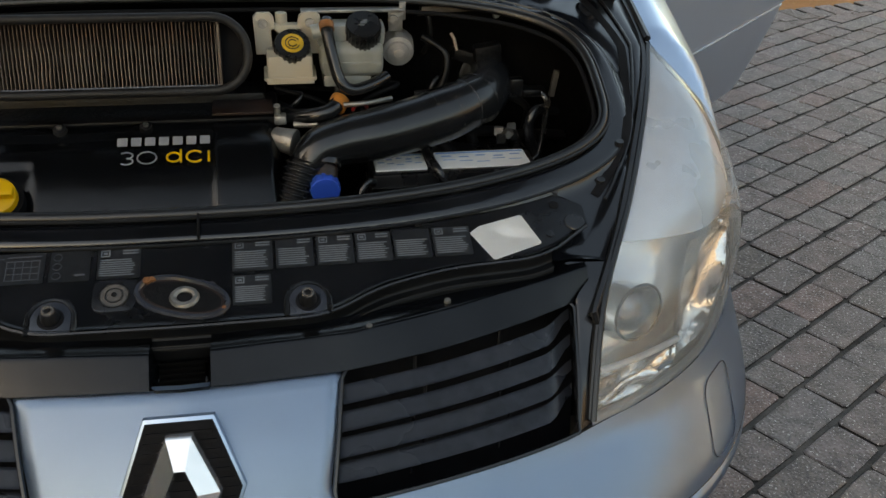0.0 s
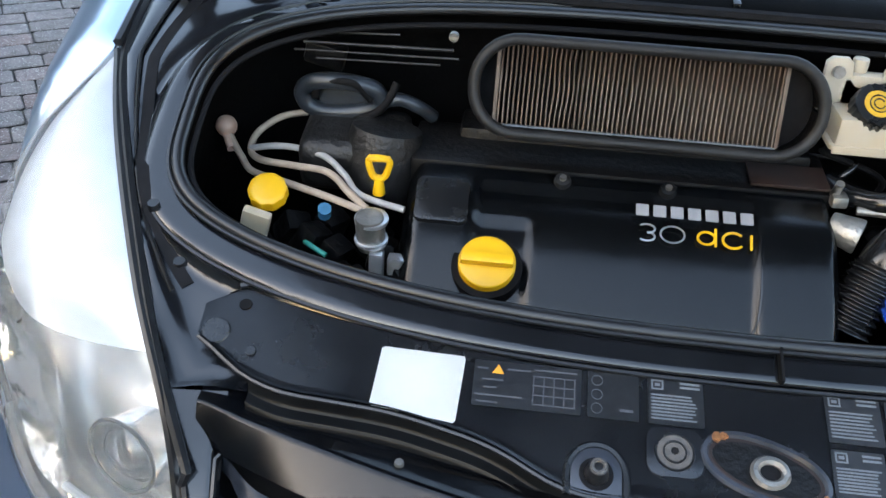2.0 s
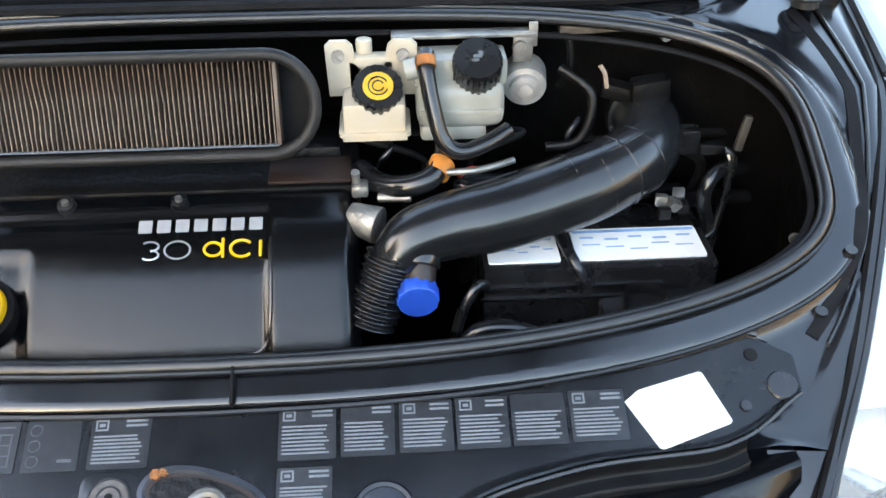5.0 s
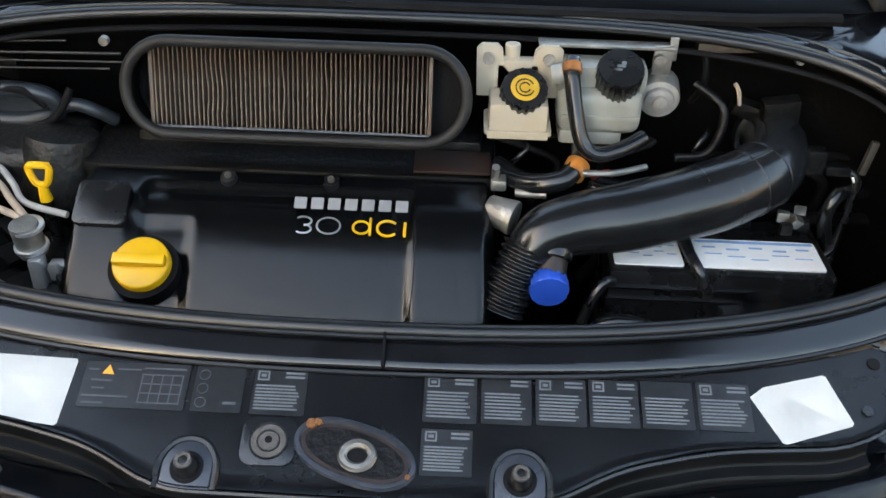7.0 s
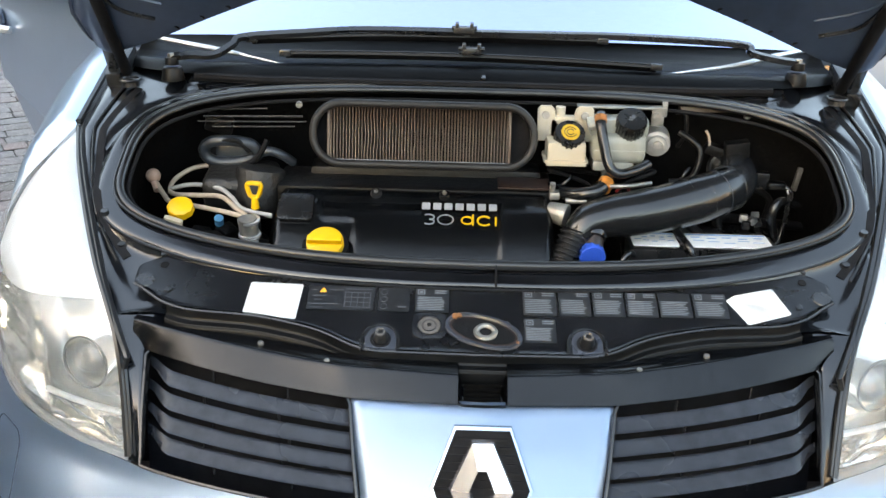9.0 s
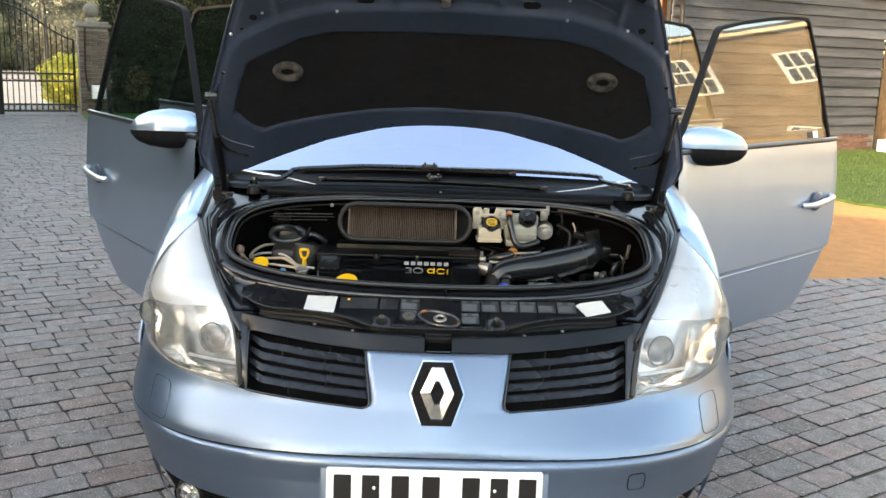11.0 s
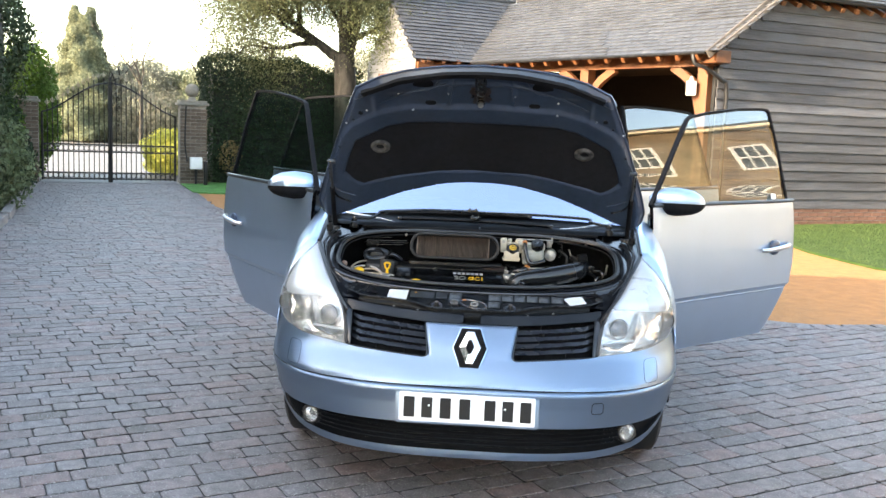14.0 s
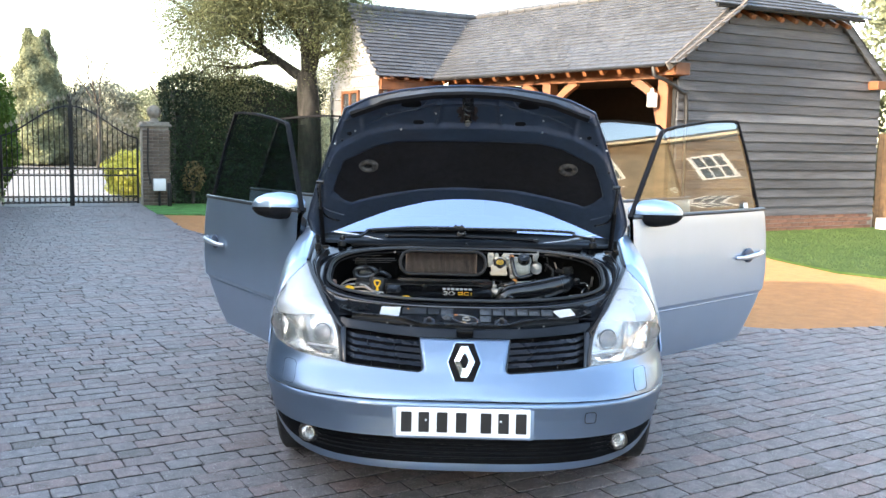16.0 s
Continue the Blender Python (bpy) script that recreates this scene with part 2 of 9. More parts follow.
flecks(BLOCK, 150, 0.63, (0.50, 0.48, 0.46))
flecks(BLOCK_J, 150, 0.63, (0.50, 0.48, 0.46))
SAND = mat("joint_sand", (0.130, 0.122, 0.110), 0.95, 0, 0.35, 14, 0.6, 160, col2=(0.008, 0.007, 0.006))
# Block sides: joint dirt, and the shade between blocks put into a dark colour.
JOINT_SHADE = mat("block_side_shade", (0.016, 0.014, 0.013), 0.95, 0, 0.3, 40, 0.6, 120)
BOUNCE_PALE = mat("pale_bounce_ground", (0.54, 0.44, 0.33), 0.9, 0, 0.2, 8, 0.5, 90, spec=0.1)
YARD = mat("yard_far", (0.16, 0.135, 0.12), 0.85, 0, 0.2, 6, spec=0.1)
THIN_STEEL = mat("dull_steel", (0.05, 0.05, 0.05), 0.4, 0.5, 0.3, 60)
GRAVEL = mat("resin_gravel", (0.43, 0.205, 0.080), 0.85, 0, 0.15, 60, 0.6, 160, spec=0.2, col2=(0.28, 0.128, 0.050))
TURF_PALE = mat("bright_turf", (0.085, 0.215, 0.062), 0.9, 0, 0.25, 30, 0.6, 90, spec=0.1)
TURF = mat("turf", (0.058, 0.086, 0.024), 0.9, 0, 0.4, 9, 0.9, 60, spec=0.15, col2=(0.014, 0.040, 0.007))
EARTH = mat("earth", (0.10, 0.085, 0.06), 0.95, 0, 0.3, 3, 0.6, 40)
ASPHALT = mat("asphalt", (0.14, 0.137, 0.135), 0.8, 0, 0.15, 5, 0.2, 150)
KERB = mat("kerb_stone", (0.22, 0.20, 0.19), 0.8, 0, 0.2, 12, 0.4, 80)
# Paler streaks along the grain: weathering, and the boards' sheen put into colour.
BOARD = mat("black_board", (0.098, 0.099, 0.106), 0.40, 0, 0.3, 9, 1.0, 40, col2=(0.024, 0.024, 0.026), rand=0.30, spec=0.4, stretch=(0.25, 0.25, 5))
BOARD_W = mat("white_board", (0.19, 0.19, 0.195), 0.55, 0, 0.08, 10, 0.2, 60, stretch=(0.3, 0.3, 3))
OAK = mat("oak", (0.17, 0.058, 0.018), 0.6, 0, 0.2, 12, 0.3, 70, col2=(0.10, 0.036, 0.012), stretch=(1, 1, 0.3))
TILE = mat("roof_tile", (0.056, 0.060, 0.068), 0.50, 0, 0.3, 5, 0.4, 60, col2=(0.030, 0.030, 0.032), island=0.15)
TILE_P = mat("roof_tile_piece", (0.056, 0.060, 0.068), 0.50, 0, 0.3, 5, 0.4, 60, col2=(0.030, 0.030, 0.032), rand=0.15)
BRICK = mat("red_brick", (0.19, 0.088, 0.056), 0.85, 0, 0.25, 14, 0.4, 90, col2=(0.10, 0.052, 0.037), rand=0.25)
MORTAR = mat("mortar", (0.22, 0.20, 0.175), 0.95, 0, 0.2, 30, 0.4, 120)
GILT = mat("weathered_gilt", (0.30, 0.275, 0.20), 0.55, 0.3, 0.2, 30)
IRON = mat("black_iron", (0.012, 0.012, 0.013), 0.45, 0.3, 0.2, 30)
BARK = mat("bark", (0.036, 0.031, 0.025), 0.9, 0, 0.5, 12, 1.0, 14, stretch=(1, 1, 0.3))
STONE = mat("cap_stone", (0.19, 0.175, 0.145), 0.85, 0, 0.2, 10, 0.4, 60)
WHITE_PAINT = mat("white_paint", (0.78, 0.78, 0.76), 0.5, 0, 0.03, 20)
# Carport shade put into a near-black colour; also backs gable and roof decks.
DARK_BACKING = mat("unlit_backing", (0.010, 0.010, 0.010), 0.9, 0, 0.2, 10)


def leafmat(name, c1, c2, thin=0.4):
    """Leaves: dull, and thin enough to let some light through."""
    m = mat(name, c1, 0.7, 0, 0.2, 3, col2=c2, island=0.35, spec=0.2)
    nt = m.node_tree
    b = nt.nodes["Principled BSDF"]
    tr = nt.nodes.new("ShaderNodeBsdfTranslucent")
    nt.links.new(b.inputs["Base Color"].links[0].from_socket, tr.inputs["Color"])
    mx = nt.nodes.new("ShaderNodeMixShader")
    mx.inputs[0].default_value = thin
    nt.links.new(b.outputs[0], mx.inputs[1])
    nt.links.new(tr.outputs[0], mx.inputs[2])
    nt.links.new(mx.outputs[0], nt.nodes["Material Output"].inputs[0])
    return m


LEAF_HEDGE = leafmat("hedge_leaf", (0.026, 0.046, 0.020), (0.016, 0.025, 0.015), 0.12)
LEAF_BRIGHT = leafmat("laurel_leaf", (0.075, 0.14, 0.022), (0.04, 0.075, 0.015))
LEAF_TREE = leafmat("tree_leaf", (0.135, 0.145, 0.070), (0.070, 0.082, 0.048))
LEAF_YELLOW = leafmat("golden_leaf", (0.62, 0.58, 0.13), (0.42, 0.42, 0.09))
LEAF_MID = leafmat("screen_leaf", (0.050, 0.078, 0.034), (0.026, 0.040, 0.024), 0.25)
# Far leaves: haze is put in as a paler leaf colour.
LEAF_FAR = leafmat("hazed_far_leaf", (0.20, 0.22, 0.14), (0.14, 0.155, 0.10))
LEAF_BROWN = leafmat("dry_leaf", (0.20, 0.15, 0.07), (0.10, 0.08, 0.045))
# greyer leaf, paled for the same haze
LEAF_PALE_FAR = leafmat("hazed_pale_leaf", (0.215, 0.215, 0.17), (0.15, 0.15, 0.12))


# ---- mesh helpers ----
def part(name, bm, material, parent=None, label="", smooth=True, angle=38):
    """Links a bmesh as one mesh object under a thing or a part."""
    me = bpy.data.meshes.new(name)
    bmesh.ops.recalc_face_normals(bm, faces=bm.faces)
    bm.to_mesh(me)
    bm.free()
    return link(name, me, material, parent, label, smooth, angle)


def link(name, me, material, parent=None, label="", smooth=True, angle=38):
    me.materials.append(material)
    if smooth:
        me.shade_smooth()
        me.set_sharp_from_angle(angle=radians(angle))
    ob = new(name, me)
    if parent is not None:
        ob.parent = parent
    if label:
        ob["label"] = label
    return ob


def pydata(name, verts, faces, material, parent=None, label="", smooth=False):
    me = bpy.data.meshes.new(name)
    me.from_pydata(verts, [], faces)
    me.update()
    return link(name, me, material, parent, label, smooth)


def thing(name, label, category, at=(0, 0, 0), group="", kind=""):
    return tagged(put_at(new(name), at), label, category, group, kind)


def put_at(ob, at):
    ob.location = at
    return ob


def box(bm, c, size, m=None, bevel=0.0, seg=2):
    """A box with rounded edges, added to bm."""
    mm = Matrix.Translation(c) @ (m if m else Matrix()) @ Matrix.Diagonal((*size, 1))
    r = bmesh.ops.create_cube(bm, size=1.0, matrix=mm)
    if bevel:
        es = list({e for v in r["verts"] for e in v.link_edges})
        bmesh.ops.bevel(bm, geom=es, offset=bevel, segments=seg, affect="EDGES", profile=0.6)
    return bm


def turn_to(d):
    return Vector(d).to_track_quat("Z", "Y").to_matrix().to_4x4()


def cyl(bm, p0, p1, r0, r1=None, seg=20, caps=True, bevel=0.0):
    """A cylinder or cone from p0 to p1."""
    p0, p1 = Vector(p0), Vector(p1)
    d = p1 - p0
    mm = Matrix.Translation((p0 + p1) / 2) @ turn_to(d)
    r = bmesh.ops.create_cone(bm, cap_ends=caps, segments=seg, radius1=r0, radius2=r0 if r1 is None else r1, depth=d.length, matrix=mm)
    if bevel and caps:
        es = [e for e in {e for v in r["verts"] for e in v.link_edges} if any(len(f.verts) > 4 for f in e.link_faces)]
        bmesh.ops.bevel(bm, geom=es, offset=bevel, segments=2, affect="EDGES", profile=0.6)
    return bm


def smooth_path(pts, n=8, closed=False):
    """Catmull-Rom points through pts."""
    P = [Vector(p) for p in pts]
    N = len(P)
    out = []
    for i in range(N if closed else N - 1):
        if closed:
            a, b, c, d = P[(i - 1) % N], P[i], P[(i + 1) % N], P[(i + 2) % N]
        else:
            a, b, c, d = P[max(i - 1, 0)], P[i], P[i + 1], P[min(i + 2, N - 1)]
        for k in range(n):
            t = k / n
            out.append(0.5 * (2 * b + (c - a) * t + (2 * a - 5 * b + 4 * c - d) * t * t + (3 * b - a - 3 * c + d) * t ** 3))
    if not closed:
        out.append(P[-1])
    return out


def sweep(bm, pts, radius, seg=10, closed=False, n=8, profile=None, up=None):
    """A tube along a smooth path; radius is a number or a function of the way along (0 to 1)."""
    C = smooth_path(pts, n, closed) if n > 1 else [Vector(p) for p in pts]
    N = len(C)
    rings, side = [], None
    for i, p in enumerate(C):
        a, b = (C[(i - 1) % N], C[(i + 1) % N]) if closed else (C[max(i - 1, 0)], C[min(i + 1, N - 1)])
        d = (b - a).normalized()
        if up is not None:
            side = d.cross(Vector(up)).normalized()
        elif side is None:
            side = d.orthogonal().normalized()
        else:
            side = (side - d * side.dot(d)).normalized()
        o = side.cross(d)
        r = radius(i / max(1, N - 1)) if callable(radius) else radius
        if profile:
            rings.append([bm.verts.new(p + side * x * r + o * y * r) for x, y in profile])
        else:
            rings.append([bm.verts.new(p + (side * math.cos(2 * math.pi * k / seg) + o * math.sin(2 * math.pi * k / seg)) * r) for k in range(seg)])
    S = len(rings[0])
    for i in range(N if closed else N - 1):
        A, B = rings[i], rings[(i + 1) % N]
        for k in range(S):
            bm.faces.new((A[k], A[(k + 1) % S], B[(k + 1) % S], B[k]))
    if not closed:
        bm.faces.new(rings[0][::-1])
        bm.faces.new(rings[-1])
    return bm


def grid(bm, nu, nv, fn, thick=0.0):
    """A surface fn(u, v), u and v from 0 to 1, with thickness along its normals."""
    V = [[bm.verts.new(fn(i / nu, j / nv)) for j in range(nv + 1)] for i in range(nu + 1)]
    F = [bm.faces.new((V[i][j], V[i + 1][j], V[i + 1][j + 1], V[i][j + 1])) for i in range(nu) for j in range(nv)]
    if thick:
        bmesh.ops.solidify(bm, geom=F, thickness=thick)
    return bm


def slab(bm, outline, depth, m=None, bevel=0.0):
    """A flat outline (x, y) pushed out to a depth along z, laid by m."""
    old = set(bm.verts)
    vs = [bm.verts.new((x, y, 0)) for x, y in outline]
    f = bm.faces.new(vs)
    r = bmesh.ops.extrude_face_region(bm, geom=[f])
    nv = {v for v in r["geom"] if isinstance(v, bmesh.types.BMVert)}
    bmesh.ops.translate(bm, verts=list(nv), vec=(0, 0, depth))
    if bevel:
        es = [e for e in {e for v in nv for e in v.link_edges} if e.verts[0] in nv and e.verts[1] in nv]
        bmesh.ops.bevel(bm, geom=es, offset=bevel, segments=2, affect="EDGES", profile=0.6)
    if m is not None:
        bmesh.ops.transform(bm, matrix=m, verts=[v for v in bm.verts if v not in old])
    return bm


def lerp(tab, x):
    """Straight lines between rows (x, y)."""
    for (a, b), (c, d) in zip(tab, tab[1:]):
        if x <= c:
            return b + (d - b) * max(0, (x - a)) / (c - a)
    return tab[-1][1]


def clamp(x):
    """Smooth step from 0 to 1."""
    x = max(0.0, min(1.0, x))
    return x * x * (3 - 2 * x)


def frame_m(o, xa, ya):
    """The matrix with its origin at o, x and y along xa and ya."""
    x = Vector(xa).normalized()
    z = x.cross(Vector(ya)).normalized()
    y = z.cross(x)
    return Matrix.Translation(o) @ Matrix([[x[i], y[i], z[i], 0] for i in range(3)] + [[0, 0, 0, 1]])


def rrect(w, h, r, n=5, cx=0.0, cy=0.0):
    """A rounded rectangle's outline."""
    out = []
    for sx, sy, a0 in ((1, 1, 0), (-1, 1, 90), (-1, -1, 180), (1, -1, 270)):
        for k in range(n + 1):
            a = radians(a0 + 90 * k / n)
            out.append((cx + sx * (w / 2 - r) + r * math.cos(a), cy + sy * (h / 2 - r) + r * math.sin(a)))
    return out

# ---- ground ----
def sheet(name, outline, z, material, label, category):
    """A flat piece of ground with a little thickness."""
    bm = bmesh.new()
    slab(bm, outline, 0.3, Matrix.Translation((0, 0, z - 0.3)))
    return tagged(part(name, bm, material, None, smooth=False), label, category, kind="structure")


EDGE = [(-7.0, 16.6), (-5.6, 13.6), (-4.6, 11.5), (-2.6, 9.0), (0.0, 6.4), (1.4, 4.9), (2.4, 4.15), (3.3, 4.25), (4.6, 4.7), (6.5, 5.6), (9.0, 7.0)]
sheet("ground", [(-140, -60), (140, -60), (140, 160), (-140, 160)], -0.06, EARTH, "dull earth under and around the whole yard", "ground")
GRAVEL_OUT = EDGE + [(12.0, 8.5), (12.0, 30.0), (-6.0, 30.0), (-6.9, 17.0)]
sheet("gravel_drive", GRAVEL_OUT, -0.012, GRAVEL, "orange resin-bound gravel drive between paving and lawn", "gravel")
sheet("joint_bed", [(-9.2, 14.0), (-5.9, 6.6), (-5.5, -2), (-5.5, -10), (12, -10), (12, 8.5)] + EDGE[::-1] + [(-9.6, 15.5)], -0.0095, SAND, "sand bed that fills the joints of the paving", "paving bed")
LAWN = [(4.2, 10.2), (4.25, 9.2), (4.6, 7.9), (5.6, 6.9), (7.2, 6.5), (12.0, 7.5), (14.0, 20.0), (8.6, 15.2), (6.0, 13.7), (4.0, 12.6), (3.9, 11.2)]
sheet("lawn", LAWN, 0.02, TURF, "short green lawn in front of the black barn", "lawn")
sheet("lawn_patch", [(-6.9, 17.2), (-6.99, 16.6), (-5.97, 14.42), (-5.0, 14.5), (-3.5, 16.2), (-3.2, 18.6), (-6.2, 17.6)], 0.015, TURF_PALE, "small bright green lawn by the gate pillar", "lawn")
# Plain sheet behind the camera, added for what the car's paint reflects.
sheet("yard_paving", [(-5.75, -30.0), (12.0, -30.0), (12.0, -4.62), (-5.75, -4.62)], -0.004, YARD, "plain unseen sheet that carries the paving further back", "paving")
# Pale sheet out of view, added to brighten the car's right side.
sheet("house_drive", [(11.3, -40.0), (26.0, -40.0), (26.0, 8.0), (12.3, 8.0), (12.3, -4.0)], -0.008, BOUNCE_PALE, "pale unseen ground sheet added to throw light onto the car", "gravel")
sheet("road", [(-30, 21.6), (-5.5, 26.0), (-9.5, 46.0), (-44, 40.0)], -0.02, ASPHALT, "pale sunlit road beyond the iron gates", "road")
sheet("forecourt", [(-9.7, 15.65), (-7.0, 16.85), (-6.0, 26.5), (-14.5, 24.4)], -0.015, ASPHALT, "pale crossover between the gates and the road", "forecourt")


# ---- car ----
car = thing("car", "silver-blue people carrier with open bonnet and open doors", "car")
PEXP = [(0.25, 2.75), (0.36, 2.85), (0.48, 3.25), (0.52, 3.3)]
Y0 = [(0.22, -0.028), (0.25, -0.031), (0.30, -0.024), (0.36, -0.010), (0.43, -0.003), (0.478, -0.006), (0.489, -0.004), (0.495, 0.001), (0.498, 0.008), (0.505, 0.004), (0.535, 0.014), (0.58, 0.042), (0.65, 0.085), (0.69, 0.12), (0.72, 0.15), (0.80, 0.23)]
HALF = [(0.22, 0.82), (0.28, 0.86), (0.36, 0.89), (0.5, 0.905), (0.64, 0.90), (0.75, 0.88)]


def body(x, z, proud=0.0):
    """The point of the car's nose at sideways place x and height z."""
    a = lerp(HALF, z)
    k = min(abs(x) / a, 0.9999)
    w = min(0.030, max(0.0, z - 0.508))
    e = lerp(PEXP, z)
    y = sum(lerp(Y0, z + w * d) for d in (-1, -0.66, -0.33, 0, 0.33, 0.66, 1)) / 7 + 1.0 * (1 - (1 - k ** e) ** (1 / e))
    y += max(0.0, min(z, 0.60) - 0.5) * 0.35 * min(1.0, abs(x) / 0.5)
    return Vector((x, y - proud, z))


def top_line(x):
    """Upper edge of the bumper: under the grilles, then under the lamps."""
    x = abs(x)
    return lerp([(0, 0.598), (0.17, 0.598), (0.47, 0.612), (0.52, 0.618), (0.70, 0.628), (0.86, 0.650), (0.9, 0.66)], x)


def wrap(bm, k0, k1, zb, zt, nu=60, nv=10, proud=0.0, thick=0.0):
    """A strip of the nose that follows its narrowing flanks; k is the share of the half width."""
    def fn(u, v):
        w = 0.5 * (math.sin((u - 0.5) * math.pi) * 0.5 + 0.5) + 0.5 * u
        k = k0 + (k1 - k0) * w
        z = zb(abs(k)) + (zt(abs(k)) - zb(abs(k))) * v
        return body(k * lerp(HALF, z), z, proud)
    grid(bm, nu, nv, fn, thick)
    return bm


KEND = 0.978


def low_edge(k):
    return lerp([(0, 0.362), (0.67, 0.353), (0.90, 0.348), (0.935, 0.345), (0.95, 0.315), (0.965, 0.285), (1.0, 0.27)], k)


def lip_top(k):
    return lerp([(0, 0.266), (0.60, 0.264), (0.76, 0.272), (0.85, 0.290), (0.91, 0.320), (0.937, 0.345), (0.95, 0.314), (0.965, 0.284)], k)


def lip_low(k):
    return lerp([(0, 0.236), (0.70, 0.234), (0.85, 0.242), (0.93, 0.262), (0.965, 0.282)], k)


b = bmesh.new()
wrap(b, -KEND, KEND, lambda k: 0.503, lambda k: top_line(k * 0.90), 100, 12, 0, -0.004)
bumper = part("bumper_cover", b, PAINT, car, "pale silver-blue painted bumper")
b = bmesh.new()
wrap(b, -KEND, KEND, low_edge, lambda k: 0.498, 120, 28, 0, -0.004)
lower_bumper = part("lower_bumper", b, PAINT, car, "silver-blue lower bumper with plate recess")
b = bmesh.new()
wrap(b, -0.964, 0.964, lip_low, lip_top, 110, 5, 0.002, -0.012)
part("bumper_lip", b, PAINT, car, "painted lip under the lower grille")
b = bmesh.new()
wrap(b, -0.93, 0.93, lambda k: 0.198, lambda k: 0.24, 60, 3, -0.10, -0.004)
part("underside_skirt", b, BLACK_MATT, car)
b = bmesh.new()
sweep(b, [body(x, 0.5005, -0.003) for x in np.linspace(-0.885, 0.885, 60)], 0.0035, 6, n=1)
part("bumper_seam", b, BLACK, car)
# lower grille
b = bmesh.new()
wrap(b, -0.93, 0.93, lambda k: lip_low(k) + 0.012, lambda k: 0.372, 60, 3, -0.045)
lgrille = part("lower_grille", b, BLACK_MATT, car, "black lower grille with thin bars")
for i in range(5):
    b = bmesh.new()
    z = 0.279 + i * 0.0175
    sweep(b, [body(x, z, -0.028) for x in np.linspace(-0.60, 0.60, 40)], 0.0045, 6, n=1)
    part("grille_bar", b, COWL, lgrille)
for s in (-1, 1):
    c = body(s * 0.632, 0.312, -0.012) + Vector((0, 0.01, 0))
    d = Vector((s * 0.28, -1, 0)).normalized()
    b = bmesh.new()
    cyl(b, c + d * -0.04, c + d * 0.010, 0.048, 0.041, 28, False)
    fog = part("fog_lamp", b, BLACK, car, "round front fog lamp in a black bezel")
    b = bmesh.new()
    cyl(b, c + d * -0.03, c + d * 0.0, 0.010, 0.030, 24, False)
    part("reflector", b, CHROME, fog)
    b = bmesh.new()
    bmesh.ops.create_uvsphere(b, u_segments=20, v_segments=10, radius=1, matrix=Matrix.Translation(c + d * 0.004) @ turn_to(d) @ Matrix.Diagonal((0.031, 0.031, 0.009, 1)))
    part("lens", b, LENS, fog)
    b = bmesh.new()
    sweep(b, [c + d * 0.008 + (turn_to(d) @ Vector((0.034 * math.cos(a), 0.034 * math.sin(a), 0))) for a in np.linspace(0, 2 * math.pi, 28, endpoint=False)], 0.0035, 6, closed=True, n=1)
    part("trim_ring", b, LAMP_LINE, fog)
# number plate with plain bars in place of characters
b = bmesh.new()
slab(b, rrect(0.550, 0.130, 0.010), 0.005, frame_m((0, 0.002, 0.421), (1, 0, 0), (0, 0.07, 1)), 0.0008)
part("plate_recess", b, PAINT, lower_bumper)
plate = None
b = bmesh.new()
slab(b, rrect(0.52, 0.111, 0.006), 0.006, frame_m((0, -0.005, 0.4215), (1, 0, 0), (0, 0.07, 1)), 0.001)
plate = part("number_plate", b, PLATE_WHITE, car, "white number plate with black characters as bars")
for x in (-0.205, -0.137, -0.066, 0.008, 0.104, 0.172, 0.240):
    b = bmesh.new()
    slab(b, rrect(0.042, 0.079, 0.003), 0.0008, frame_m((x - 0.016, -0.0112, 0.4215), (1, 0, 0), (0, 0.07, 1)))
    part("character_bar", b, PLATE_BLACK, plate)
for x in (-0.145, 0.145):
    b = bmesh.new()
    cyl(b, (x, -0.0105, 0.43), (x, -0.0135, 0.43), 0.004, seg=10)
    part("plate_screw", b, PLATE_WHITE, plate)
# tow eye cover and lamp washers
b = bmesh.new()
sweep(b, [body(0.50 + dx, 0.435 + dz, 0.001) for dx, dz in rrect(0.045, 0.045, 0.010, 3)], 0.0016, 5, closed=True, n=1)
part("tow_eye_cover", b, BLACK, lower_bumper)
for s in (-1, 1):
    b = bmesh.new()
    sweep(b, [body(s * (0.72 + dx), 0.556 + dz, 0.002) for dx, dz in rrect(0.060, 0.080, 0.016, 4)], 0.0009, 5, closed=True, n=1)
    part("lamp_washer_cover", b, PAINT_IN, bumper, "thin gap round the lamp washer cover")

# grille carrier, shield and emblem
def shield_x(z):
    return lerp([(0.598, 0.190), (0.602, 0.170), (0.608, 0.1635), (0.618, 0.1625), (0.72, 0.184)], z)


b = bmesh.new()
def _sh(u, v):
    z = 0.598 + (0.720 - 0.598) * v
    x = (u * 2 - 1) * shield_x(z)
    p = body(x, z, 0.0)
    # the sides and the top edge turn in
    e = max(abs(u * 2 - 1) - 0.965, 0.0) / 0.035
    p.y += 0.006 * e * e
    if v > 0.95:
        p.y += 0.010 * (v - 0.95) / 0.05
    return p


grid(b, 40, 20, _sh, -0.004)
shield = part("grille_shield", b, PAINT, car, "painted silver-blue shield that carries the emblem")
def hexa(k):
    return [(-0.058 * k, 0.0), (-0.029 * k - 0.004, 0.070 * k), (0.029 * k + 0.004, 0.070 * k), (0.058 * k, 0.0), (0.029 * k + 0.004, -0.070 * k), (-0.029 * k - 0.004, -0.070 * k)]


